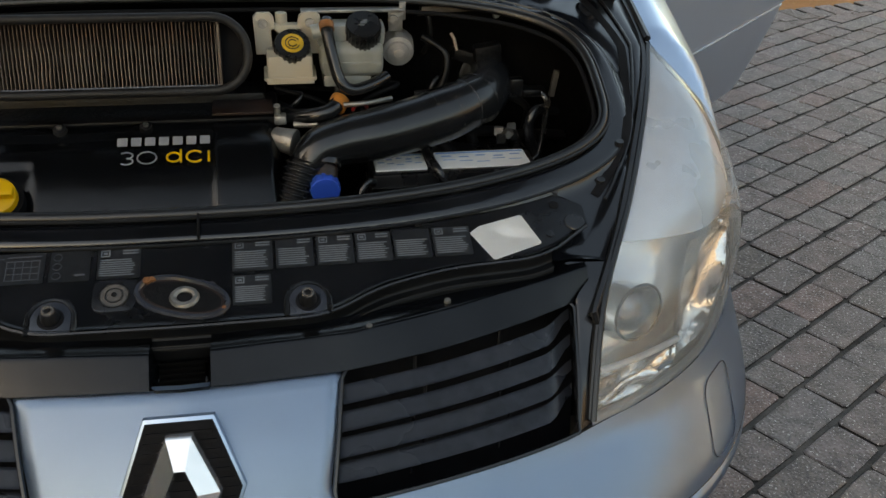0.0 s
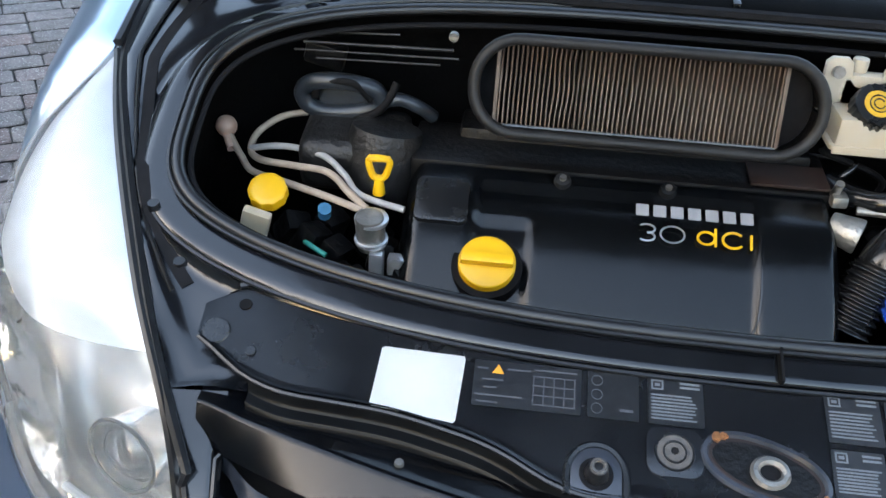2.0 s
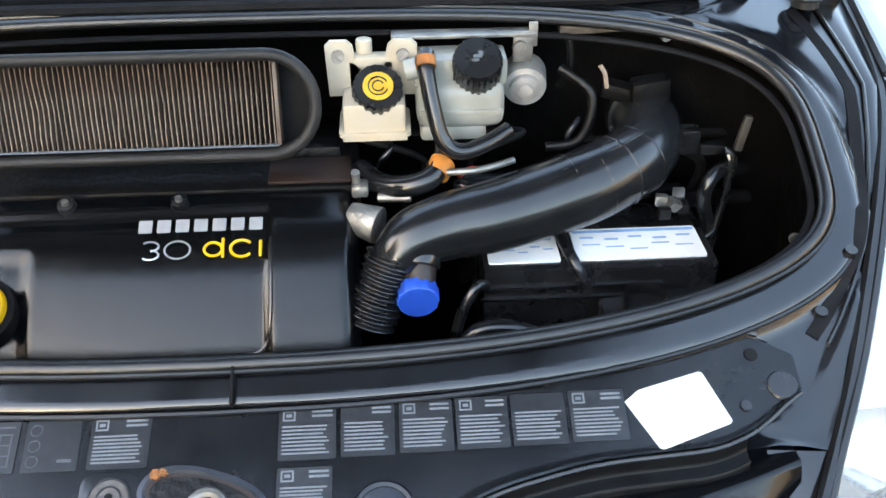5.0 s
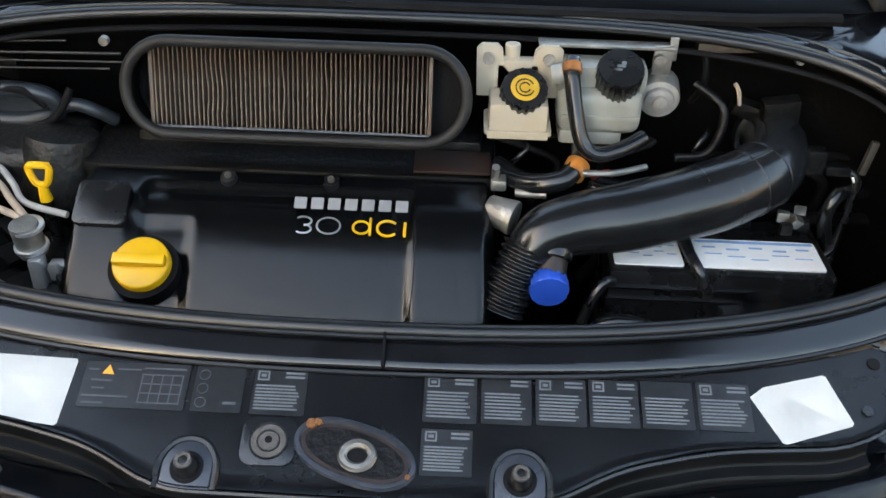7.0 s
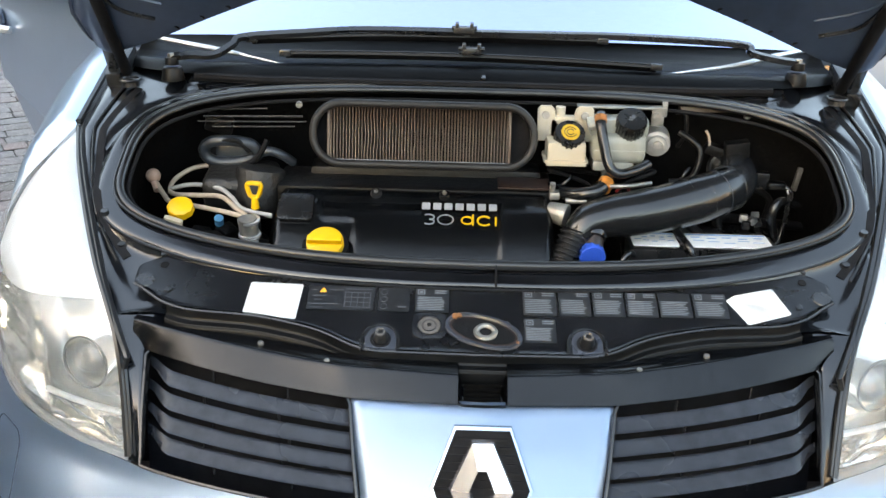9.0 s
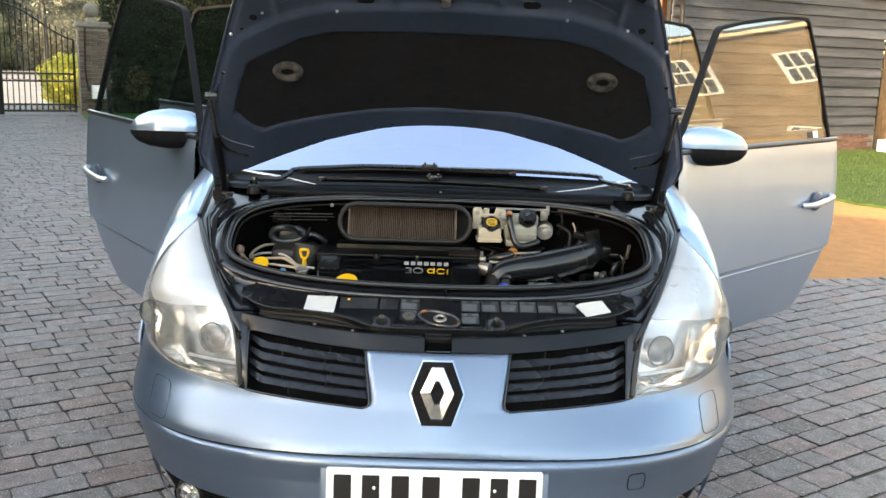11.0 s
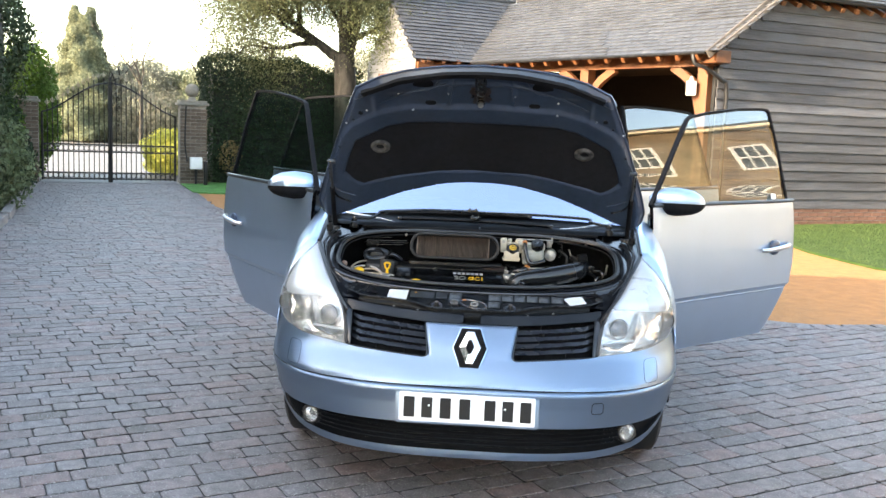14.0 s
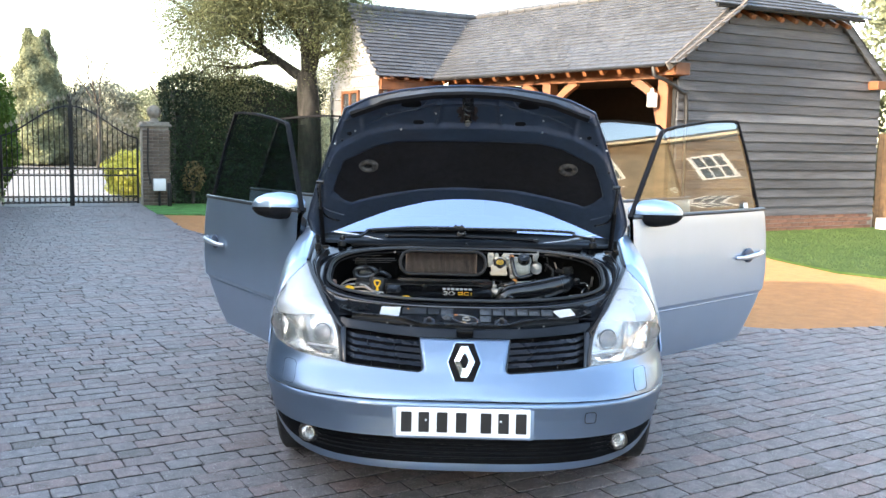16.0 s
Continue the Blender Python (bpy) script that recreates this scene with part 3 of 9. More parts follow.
EMB = frame_m((0, 0.074, 0.640), (1, 0, 0), (0, 0.50, 1))
b = bmesh.new()
slab(b, hexa(1.19), 0.011, EMB @ Matrix.Translation((0, 0, -0.010)), 0.005)
part("emblem_surround", b, PAINT, shield)
b = bmesh.new()
slab(b, hexa(1.11), 0.005, EMB @ Matrix.Translation((0, 0, -0.001)), 0.001)
part("emblem_back", b, BLACK_MATT, shield, "black hexagon behind the emblem")
for i in range(13):
    b = bmesh.new()
    h = -0.066 + i * 0.0110
    w = 0.064 * (1 - abs(h) / 0.165)
    box(b, (0, h, 0.005), (2 * w - 0.006, 0.0036, 0.003))
    bmesh.ops.transform(b, matrix=EMB, verts=b.verts)
    part("emblem_rib", b, BLACK_MATT, shield)
b = bmesh.new()
def lozenge(w, h, z):
    # blunt top and bottom corners
    return [b.verts.new(EMB @ Vector(p)) for p in ((-w, 0, z), (-0.012 * w / 0.036, h, z), (0.012 * w / 0.036, h, z), (w, 0, z), (0.012 * w / 0.036, -h, z), (-0.012 * w / 0.036, -h, z))]


R0, R1, R2, R3 = lozenge(0.044, 0.066, 0.006), lozenge(0.041, 0.062, 0.016), lozenge(0.0175, 0.028, 0.024), lozenge(0.0145, 0.024, 0.006)
for A, B in ((R0, R1), (R1, R2), (R2, R3)):
    for k in range(6):
        b.faces.new((A[k], A[(k + 1) % 6], B[(k + 1) % 6], B[k]))
part("emblem", b, EMBLEM, shield, "chrome diamond-shaped emblem", smooth=False)

# black carrier over the grilles
def carrier(u, v):
    x = (u * 2 - 1) * 0.515
    ax = abs(x)
    front = body(x, lerp([(0, 0.722), (0.19, 0.720), (0.30, 0.7255), (0.50, 0.739)], ax), 0.002)
    back = Vector((x, lerp([(0, 0.225), (0.2, 0.228), (0.30, 0.262), (0.40, 0.288), (0.46, 0.298), (0.54, 0.306)], ax), lerp([(0, 0.748), (0.3, 0.756), (0.46, 0.766), (0.54, 0.775)], ax)))
    # rolled front edge, a sloping face, then a level shelf behind
    if v < 0.10:
        w = v / 0.10
        return front + Vector((0, 0.012 * (1 - w) ** 2, -0.008 * (1 - w)))
    w = (v - 0.10) / 0.90
    p = front.lerp(back, w)
    p.z += lerp([(0, 0), (0.42, 0.62), (0.55, 0.46), (1, 0)], w) * max(0.0, back.z - front.z)
    if ax < 0.034:
        p.z -= 0.034 * clamp(w / 0.08)
    return p


b = bmesh.new()
grid(b, 150, 30, carrier, 0.003)
carrier_ob = part("grille_carrier", b, SURROUND, car, "dark panel above the grilles with a latch notch")
for x, y, z in ((-0.32, 0.238, 0.7605), (-0.22, 0.202, 0.7555), (0.22, 0.202, 0.7555), (0.322, 0.238, 0.7605)):
    b = bmesh.new()
    cyl(b, (x, y, z - 0.006), (x, y - 0.001, z + 0.0012), 0.0048, 0.004, 12, bevel=0.0008)
    part("screw", b, GREY_METAL, carrier_ob, "small silver screw")
b = bmesh.new()
for k in range(5):
    box(b, (0, 0.166 + 0.007 * k, 0.711 + 0.003 * k), (0.052, 0.0035, 0.010), None, 0.001)
part("latch_notch_ribs", b, VOID, carrier_ob)

GTOP = [(0.184, 0.718), (0.30, 0.7235), (0.50, 0.737)]
GLOW = [(0.160, 0.598), (0.47, 0.613), (0.50, 0.617)]


def grille_pt(s, u, w, proud=0.0):
    """u: 0 beside the shield, 1 beside the lamp; w: 0 at the foot, 1 at the top."""
    x = lerp([(0, 0.1635), (1, 0.184)], w) * (1 - u) + lerp([(0, 0.478), (1, 0.492)], w) * u
    z = lerp(GLOW, x) * (1 - w) + lerp(GTOP, x) * w
    p = body(x, z, proud)
    return Vector((s * p.x, p.y, p.z))


grilles = []
for s in (-1, 1):
    b = bmesh.new()
    grid(b, 16, 8, lambda u, v: grille_pt(s, 1.12 * u - 0.06, 1.15 * v, -0.070) - Vector((0, 0, 0.10 * (1 - v) ** 2)))
    gr = part("radiator_grille", b, BLACK_MATT, car, "black grille with four wide slats")
    b = bmesh.new()
    loop = [grille_pt(s, u, 0.0, -0.001) for u in np.linspace(0.06, 1, 16)] + [grille_pt(s, 1, w, -0.004) for w in np.linspace(0.1, 0.95, 10)]
    loop += [grille_pt(s, u, 1.0, -0.006) for u in np.linspace(0.98, 0.02, 16)] + [grille_pt(s, 0.0, w, -0.001) for w in np.linspace(0.95, 0.14, 12)] + [grille_pt(s, 0.008, 0.07, -0.001), grille_pt(s, 0.022, 0.025, -0.001)]
    sweep(b, loop, 0.0030, 6, closed=True, n=1)
    part("grille_rim", b, BLACK_GLOSS, gr)
    for i in range(4):
        b = bmesh.new()
        def slat(u, v):
            # pointed outer ends sink behind the cheek
            p = grille_pt(s, 0.005 + 0.995 * u, 0.190 + 0.195 * i, 0.0)
            tip = clamp((u - 0.86) / 0.14)
            return p + Vector((0, 0.003 + 0.021 * v + 0.030 * tip * (1 - 0.5 * v), 0.010 * v - 0.003 * (1 - v) + 0.003 * tip))
        grid(b, 30, 5, slat, 0.004)
        part("slat", b, SLAT, gr)
    for i in range(5):
        for k, u in enumerate((0.30, 0.66)):
            b = bmesh.new()
            p = grille_pt(s, u + 0.045 * (i % 2), 0.09 + 0.195 * i, -0.024)
            cyl(b, p + Vector((0, 0, -0.012)), p + Vector((0, 0, 0.011)), 0.0019, seg=8)
            part("slat_post", b, BLACK, gr, "short pin between the slats")
    grilles.append(gr)

# headlamps
LAMP_A = [(0.527, 0.236, 0.742), (0.600, 0.370, 0.825), (0.672, 0.530, 0.905), (0.716, 0.655, 0.950)]
LAMP_O = [(0.866, 0.575, 0.715), (0.848, 0.580, 0.790), (0.800, 0.610, 0.875), (0.722, 0.668, 0.952)]


def lamp_low(u):
    x = 0.497 + (0.868 - 0.497) * u
    return body(x, top_line(x) - 0.002, -0.003)


def lamp_pt(s, u, v, sink=0.0):
    """u: across, 0 at the grille, 1 outboard; v: up from the bumper to the tip."""
    a = smooth_in([tuple(lamp_low(0))] + LAMP_A, v)
    o = smooth_in([tuple(lamp_low(1))] + LAMP_O, v)
    tip = Vector(LAMP_A[-1]).lerp(Vector(LAMP_O[-1]), u)
    p = lamp_low(u) * (1 - v) + tip * v + a * (1 - u) + o * u
    p -= (lamp_low(0) * (1 - u) + lamp_low(1) * u) * (1 - v) + tip * v
    n = Vector((0.45, -0.70, 0.50)).normalized()
    p += n * (0.024 * math.sin(math.pi * u) * math.sin(math.pi * v) - sink)
    return Vector((s * p.x, p.y, p.z))


def smooth_in(pts, t):
    n = len(pts) - 1
    i = min(int(t * n), n - 1)
    f = t * n - i
    P = [Vector(p) for p in pts]
    a, b_, c, d = P[max(i - 1, 0)], P[i], P[i + 1], P[min(i + 2, n)]
    return 0.5 * (2 * b_ + (c - a) * f + (2 * a - 5 * b_ + 4 * c - d) * f * f + (3 * b_ - a - 3 * c + d) * f ** 3)


def lamp_inner(z):
    """The lamp's inner edge at height z."""
    lo, hi = 0.0, 0.5
    for _ in range(30):
        mid = (lo + hi) / 2
        if lamp_pt(1, 0.0, mid).z < z:
            lo = mid
        else:
            hi = mid
    return lamp_pt(1, 0.0, lo)


for gr, s in zip(grilles, (-1, 1)):
    # dark cheek between the grille, the lamp and the panel above
    def cheek(u, v):
        z = 0.616 + 0.160 * v
        o = lamp_inner(z) + Vector((0.002, 0.004, -0.003))
        x = lerp([(0.6, 0.476), (0.74, 0.490)], z)
        i = body(x, min(z, 0.740), -0.001)
        if z > 0.740:
            i = i.lerp(Vector((0.490, 0.292, 0.772)), (z - 0.740) / 0.036)
        q = i.lerp(o, u)
        # rolls in beside the slats
        q.y += 0.020 * clamp((0.16 - u) / 0.16) * clamp((0.742 - z) / 0.01)
        return Vector((s * q.x, q.y, q.z))
    b = bmesh.new()
    grid(b, 14, 30, cheek)
    part("grille_end", b, SURROUND, gr, "smooth dark cheek beside the headlamp")

for s in (-1, 1):
    b = bmesh.new()
    grid(b, 24, 24, lambda u, v: lamp_pt(s, 0.01 + 0.98 * u, 0.99 * v))
    lamp = part("headlamp", b, LENS, car, "large clear headlamp with hazy pale upper part")
    b = bmesh.new()
    grid(b, 20, 14, lambda u, v: lamp_pt(s, u, 0.39 + 0.61 * v, lerp([(0.39, 0.034), (0.46, 0.016), (1, 0.008)], 0.39 + 0.61 * v)))
    part("lamp_panel", b, LAMP_WHITE, lamp, "hazy white upper panel of the lamp")
    b = bmesh.new()
    grid(b, 20, 12, lambda u, v: lamp_pt(s, u, 0.41 * v, lerp([(0, 0.012), (0.05, 0.052), (0.34, 0.050), (0.41, 0.032)], 0.41 * v) if 0.03 < u < 0.97 else 0.006))
    part("lamp_housing", b, LAMP_GREY, lamp, "satin silver inside of the lamp")
    # curved rim of the main bowl
    b = bmesh.new()
    sweep(b, [lamp_pt(s, 0.735 + 0.035 * math.sin(math.pi * w), 0.075 + 0.30 * w, 0.013) for w in np.linspace(0, 1, 14)], 0.0032, 6, n=1)
    part("lamp_edge", b, LAMP_LINE, lamp)
    for k, (u0, u1, v0, v1) in enumerate(((0.40, 0.74, 0.06, 0.37), (0.04, 0.42, 0.03, 0.11))):
        b = bmesh.new()
        grid(b, 16, 10, lambda u, v: lamp_pt(s, u0 + (u1 - u0) * u, v0 + (v1 - v0) * v, 0.020 + (0.034 if k == 0 else 0.014) * (math.sin(math.pi * u) * math.sin(math.pi * v)) ** 0.6 + 0.0025 * math.sin(9 * u) * math.cos(7 * v)))
        part("facet_reflector", b, LAMP_IN, lamp, "faceted chrome reflector")
    b = bmesh.new()
    grid(b, 20, 6, lambda u, v: lamp_pt(s, 0.01 + 0.98 * u, 0.030 * v, lerp([(0, 0.003), (0.8, 0.005), (1, 0.014)], v)))
    part("lamp_band", b, LAMP_BAND, lamp, "narrow grey rim along the lamp's foot")
    b = bmesh.new()
    sweep(b, [lamp_pt(s, u, 0.118, 0.014) for u in np.linspace(0.05, 0.40, 16)], 0.0045, 8, n=1)
    part("lamp_sill", b, LAMP_WHITE, lamp, "bright sill under the lamp bowls")
    n = Vector((s * 0.35, -0.9, 0.12)).normalized()
    for u, v, r, nm in ((0.22, 0.215, 0.040, "projector"), (0.885, 0.27, 0.034, "indicator")):
        c = lamp_pt(s, u, v, 0.034)
        b = bmesh.new()
        cyl(b, c - n * 0.04, c + n * 0.008, r * 0.75, r, 28, False)
        bowl = part(nm, b, LAMP_IN, lamp, "round chrome lamp bowl")
        b = bmesh.new()
        sweep(b, [c + n * 0.008 + turn_to(n) @ Vector((r * math.cos(a), r * math.sin(a), 0)) for a in np.linspace(0, 2 * math.pi, 28, endpoint=False)], 0.0022, 6, closed=True, n=1)
        part("bowl_ring", b, LAMP_LINE, bowl)
        b = bmesh.new()
        if nm == "projector":
            bmesh.ops.create_uvsphere(b, u_segments=20, v_segments=12, radius=1, matrix=Matrix.Translation(c - n * 0.006) @ turn_to(n) @ Matrix.Diagonal((r * 0.8, r * 0.8, 0.02, 1)))
            part("projector_ball", b, DARK_LENS, bowl)
            b = bmesh.new()
            cyl(b, c - n * 0.04, c - n * 0.03, r * 0.74, seg=24)
            part("projector_back", b, BROWN, bowl)
        else:
            bmesh.ops.create_uvsphere(b, u_segments=12, v_segments=8, radius=0.012, matrix=Matrix.Translation(c - n * 0.012))
            part("bulb", b, LAMP_IN, bowl)
            b = bmesh.new()
            cyl(b, c - n * 0.041, c - n * 0.036, r * 0.74, seg=24)
            part("reflector_back", b, LAMP_IN, bowl)
    b = bmesh.new()
    sweep(b, [lamp_pt(s, 0.0, v, -0.001) for v in np.linspace(0.02, 1, 24)], 0.005, 6, n=1)
    part("lamp_seal", b, RUBBER, lamp)

# front wings
def wing_sec(y):
    xi = lerp([(0.44, 0.70), (0.66, 0.722), (0.9, 0.735), (1.28, 0.752)], y)
    zi = lerp([(0.44, 0.86), (0.66, 0.957), (0.9, 1.02), (1.28, 1.075)], y)
    xs = lerp([(0.44, 0.845), (0.55, 0.862), (0.7, 0.885), (0.95, 0.905), (1.28, 0.915)], y)
    return xi, zi, xs


for s in (-1, 1):
    def wing(u, v):
        y = 0.535 + (1.275 - 0.535) * u
        xi, zi, xs = wing_sec(y)
        arch = 0.34 + math.sqrt(max(0.0, 0.385 ** 2 - (y - 0.935) ** 2))
        zb = max(arch if abs(y - 0.935) < 0.385 else 0.34, 0.34)
        zb = min(zb, 0.74)
        if y < 0.565:
            zb = 0.655
        pts = [Vector((xi, y, zi)), Vector((xi + 0.045, y, zi - 0.006)), Vector((xs - 0.045, y, zi - 0.08)), Vector((xs, y, zi - 0.22)), Vector((xs + 0.012, y, (zi - 0.22 + zb) / 2)), Vector((xs + 0.004, y, zb))]
        p = smooth_in(pts, v)
        # the lamp cuts the front of the wing away
        if y < 0.68:
            k = (0.68 - y) / 0.145
            zcut = lerp([(0.535, 0.60), (0.575, 0.66), (0.582, 0.77), (0.61, 0.875), (0.668, 0.953)], y)
            if p.z > zcut:
                e = lerp([(0.66, 0.868), (0.715, 0.866), (0.79, 0.848), (0.875, 0.800), (0.953, 0.722)], zcut)
                p = Vector((max(p.x, e), y, zcut))
        return Vector((s * p.x, p.y, p.z))
    b = bmesh.new()
    grid(b, 40, 24, wing, 0.003)
    bmesh.ops.remove_doubles(b, verts=b.verts, dist=0.0002)
    part("front_wing", b, PAINT, car, "silver-blue front wing")
    b = bmesh.new()
    sweep(b, [(s * (wing_sec(y)[0] - 0.004), y, wing_sec(y)[1] + 0.002) for y in np.linspace(0.66, 1.2, 20)], 0.006, 6, n=1)
    part("wing_edge_seal", b, RUBBER, car)
    # wheel
    for wy in (0.935, 3.74):
        c = Vector((s * 0.757, wy, 0.335))
        b = bmesh.new()
        sweep(b, [c + Vector((0, 0.272 * math.cos(a), 0.272 * math.sin(a))) for a in np.linspace(0, 2 * math.pi, 48, endpoint=False)], 1.0, closed=True, n=1, up=(1, 0, 0),
              profile=[(0.062 * px, 0.1 * py) for px, py in ((-1, -0.8), (-0.8, -1), (0.7, -1.0), (1, -0.85), (1, 0.85), (0.7, 1.0), (-0.8, 1), (-1, 0.8))])
        wheel = part("wheel", b, TYRE, car, "road wheel with a black tyre")
        b = bmesh.new()
        cyl(b, c + Vector((s * 0.02, 0, 0)), c + Vector((s * 0.07, 0, 0)), 0.215, 0.205, 36, True, 0.006)
        cyl(b, c + Vector((s * 0.07, 0, 0)), c + Vector((s * 0.085, 0, 0)), 0.05, 0.04, 20)
        rim = part("rim", b, SATIN, wheel, "silver alloy rim")
        for k in range(7):
            a = k * 2 * math.pi / 7
            b = bmesh.new()
            box(b, c + Vector((s * 0.076, 0.12 * math.cos(a), 0.12 * math.sin(a))), (0.014, 0.036, 0.17), pose(0, 0, 0, math.degrees(-a) + 90), 0.005)
            part("spoke", b, SATIN, wheel)
    b = bmesh.new()
    grid(b, 16, 2, lambda u, v: Vector((s * (0.60 + 0.265 * v), 0.935 + 0.375 * math.cos(math.pi * u), 0.33 + 0.39 * math.sin(math.pi * u))))
    part("wheel_arch_liner", b, BLACK_MATT, car)

# ---- bonnet opening: seal, slam panel, gutters, cowl ----
def ring_pt(a, grow=0.0, dz=0.0):
    """The seal round the bay: a rounded oblong in a plane that rises to the windscreen."""
    ca, sa = math.cos(a), math.sin(a)
    p = 2 / 3.2
    x = (0.600 + grow) * math.copysign(abs(ca) ** p, ca)
    yy = (0.183 + grow) * math.copysign(abs(sa) ** p, sa)
    y = 0.548 + yy + (0.020 if sa < 0 else 0.0) * 0
    # the front bows forward in the middle
    if sa < 0:
        y += 0.030 * (x / 0.6) ** 2 * abs(sa)
    z = 0.836 + (y - 0.365) * 0.49
    return Vector((x, y, z + dz))


FRONT = [(0.0, 0.220), (0.175, 0.222), (0.235, 0.255), (0.33, 0.276), (0.455, 0.284), (0.515, 0.318), (0.53, 0.34)]
REAR = [(0.0, 0.352), (0.30, 0.352), (0.40, 0.362), (0.47, 0.382), (0.50, 0.392), (0.53, 0.35)]


def soft(tab, x):
    """lerp with its corners rounded off."""
    return sum(lerp(tab, abs(x + d)) for d in (-0.030, -0.022, -0.014, -0.007, 0, 0.007, 0.014, 0.022, 0.030)) / 9


def slam_z(y):
    return 0.806 + (y - 0.33) * 0.42


AN = np.linspace(0, 2 * math.pi, 128, endpoint=False)
b = bmesh.new()
sweep(b, [ring_pt(a) for a in AN], 1.0, closed=True, n=1, up=(0, -0.44, 0.9),
      profile=[(0.0075 * math.cos(q), 0.0065 * math.sin(q)) for q in np.linspace(0, 2 * math.pi, 10, endpoint=False)])
seal = part("bonnet_seal", b, RUBBER, car, "black rubber seal round the engine bay")
b = bmesh.new()
sweep(b, [ring_pt(a, -0.012, -0.010) for a in AN], 0.0035, 6, closed=True, n=1)
part("inner_bead", b, BLACK_MATT, seal)
b = bmesh.new()
sweep(b, [ring_pt(a, 0.009, 0.002) for a in AN], 0.0022, 6, closed=True, n=1)
part("seal_bead", b, RUBBER, seal)
b = bmesh.new()
sweep(b, [ring_pt(a, 0.034, -0.010) for a in AN], 0.0024, 6, closed=True, n=1)
part("outer_bead", b, RUBBER, seal)
b = bmesh.new()
box(b, (0.02, 0.350, 0.8285), (0.003, 0.045, 0.010), pose(0, 0, 0, 26), 0.001)
part("seal_joint", b, BLACK_MATT, seal)
# smooth panel from the seal out to the wings, the cowl and under the front panel
RIMS = [(0.0, 0.325, 0.786), (0.20, 0.320, 0.784), (0.32, 0.306, 0.777), (0.40, 0.294, 0.773), (0.46, 0.290, 0.775), (0.51, 0.294, 0.778), (0.552, 0.284, 0.775),
        (0.605, 0.375, 0.825), (0.675, 0.530, 0.903), (0.722, 0.655, 0.949), (0.730, 0.80, 0.990), (0.735, 0.92, 1.022), (0.64, 0.850, 1.018), (0.55, 0.790, 1.020), (0.42, 0.770, 1.022), (0.0, 0.765, 1.022)]
RIM3 = [Vector(p) for p in RIMS] + [Vector((-x, y, z)) for x, y, z in RIMS[-2:0:-1]]


def rim_hit(x, y, cx, cy):
    """Where the way from (cx, cy) through (x, y) meets the panel's outer line."""
    best = None
    for A, B in zip(RIM3, RIM3[1:] + RIM3[:1]):
        dx, dy, ex, ey = x - cx, y - cy, B.x - A.x, B.y - A.y
        den = dx * ey - dy * ex
        if abs(den) < 1e-9:
            continue
        t = ((A.x - cx) * ey - (A.y - cy) * ex) / den
        f = ((A.x - cx) * dy - (A.y - cy) * dx) / den
        if t > 0 and -1e-6 <= f <= 1 + 1e-6 and (best is None or t < best[0]):
            best = (t, A.lerp(B, f))
    return best[1]


def surround(u, v):
    a = 2 * math.pi * u
    p0 = ring_pt(a, 0.004, -0.004)
    q = rim_hit(p0.x, p0.y, p0.x * 0.62, 0.55)
    w = (q - p0).length
    d = v * w
    p = p0.lerp(q, v)
    # level shoulder beside the seal, a step down, then the slope
    p1 = ring_pt(a, 0.004 + min(d, 0.036), -0.006)
    k = min(1.0, max(0.0, (d - 0.022) / 0.020))
    k = k * k * (3 - 2 * k)
    p = p1.lerp(p, k) if w > 0.03 else p
    if math.sin(a) < 0:
        # dips under the front panel
        p.z -= 0.013 * clamp((d - 0.022) / 0.045) * clamp((1.05 - v) / 0.25) * clamp((0.46 - p.y) / 0.07) * clamp((0.62 - abs(p.x)) / 0.08)
    p.z -= 0.006 * math.exp(-((d - 0.046) / 0.010) ** 2) * (1 if w > 0.06 else 0) - 0.004 * math.exp(-((v - 0.8) / 0.08) ** 2) * (1 if w > 0.08 else 0)
    return p


b = bmesh.new()
grid(b, 192, 26, surround)
bmesh.ops.remove_doubles(b, verts=b.verts, dist=0.0002)
part("bay_surround", b, SURROUND, car, "glossy black panel around the engine bay opening")
for s in (-1, 1):
    # Flat dark band on the panel puts the channel's shade into colour.
    b = bmesh.new()
    sweep(b, [Vector((s * p.x, p.y, p.z + 0.001)) for p in (surround(u % 1.0, 0.56) for u in np.linspace(0.885, 1.105, 50))], 1.0, n=1, up=(0, -0.44, 0.9), profile=[(-0.0065, -0.002), (0.0065, -0.002), (0.0065, 0.0008), (-0.0065, 0.0008)])
    part("drain_channel", b, BLACK_MATT, car, "flat dark strip that stands for a shaded channel")
    b = bmesh.new()
    sweep(b, [Vector((s * p.x, p.y, p.z + 0.0025)) for p in (surround(u % 1.0, 0.70) for u in np.linspace(0.885, 1.105, 50))], 0.0022, 6, n=1)
    part("channel_lip", b, RUBBER, car)
# closes the bay; its shade is put into the near-black colour
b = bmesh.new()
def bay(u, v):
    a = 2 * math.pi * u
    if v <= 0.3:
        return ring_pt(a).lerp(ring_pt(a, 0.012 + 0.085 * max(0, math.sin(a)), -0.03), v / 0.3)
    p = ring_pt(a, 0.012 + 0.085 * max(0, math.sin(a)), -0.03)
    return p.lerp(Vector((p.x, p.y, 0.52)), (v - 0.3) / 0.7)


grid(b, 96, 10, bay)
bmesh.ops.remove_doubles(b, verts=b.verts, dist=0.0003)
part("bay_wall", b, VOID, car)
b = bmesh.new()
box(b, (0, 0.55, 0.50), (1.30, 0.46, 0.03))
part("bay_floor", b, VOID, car)

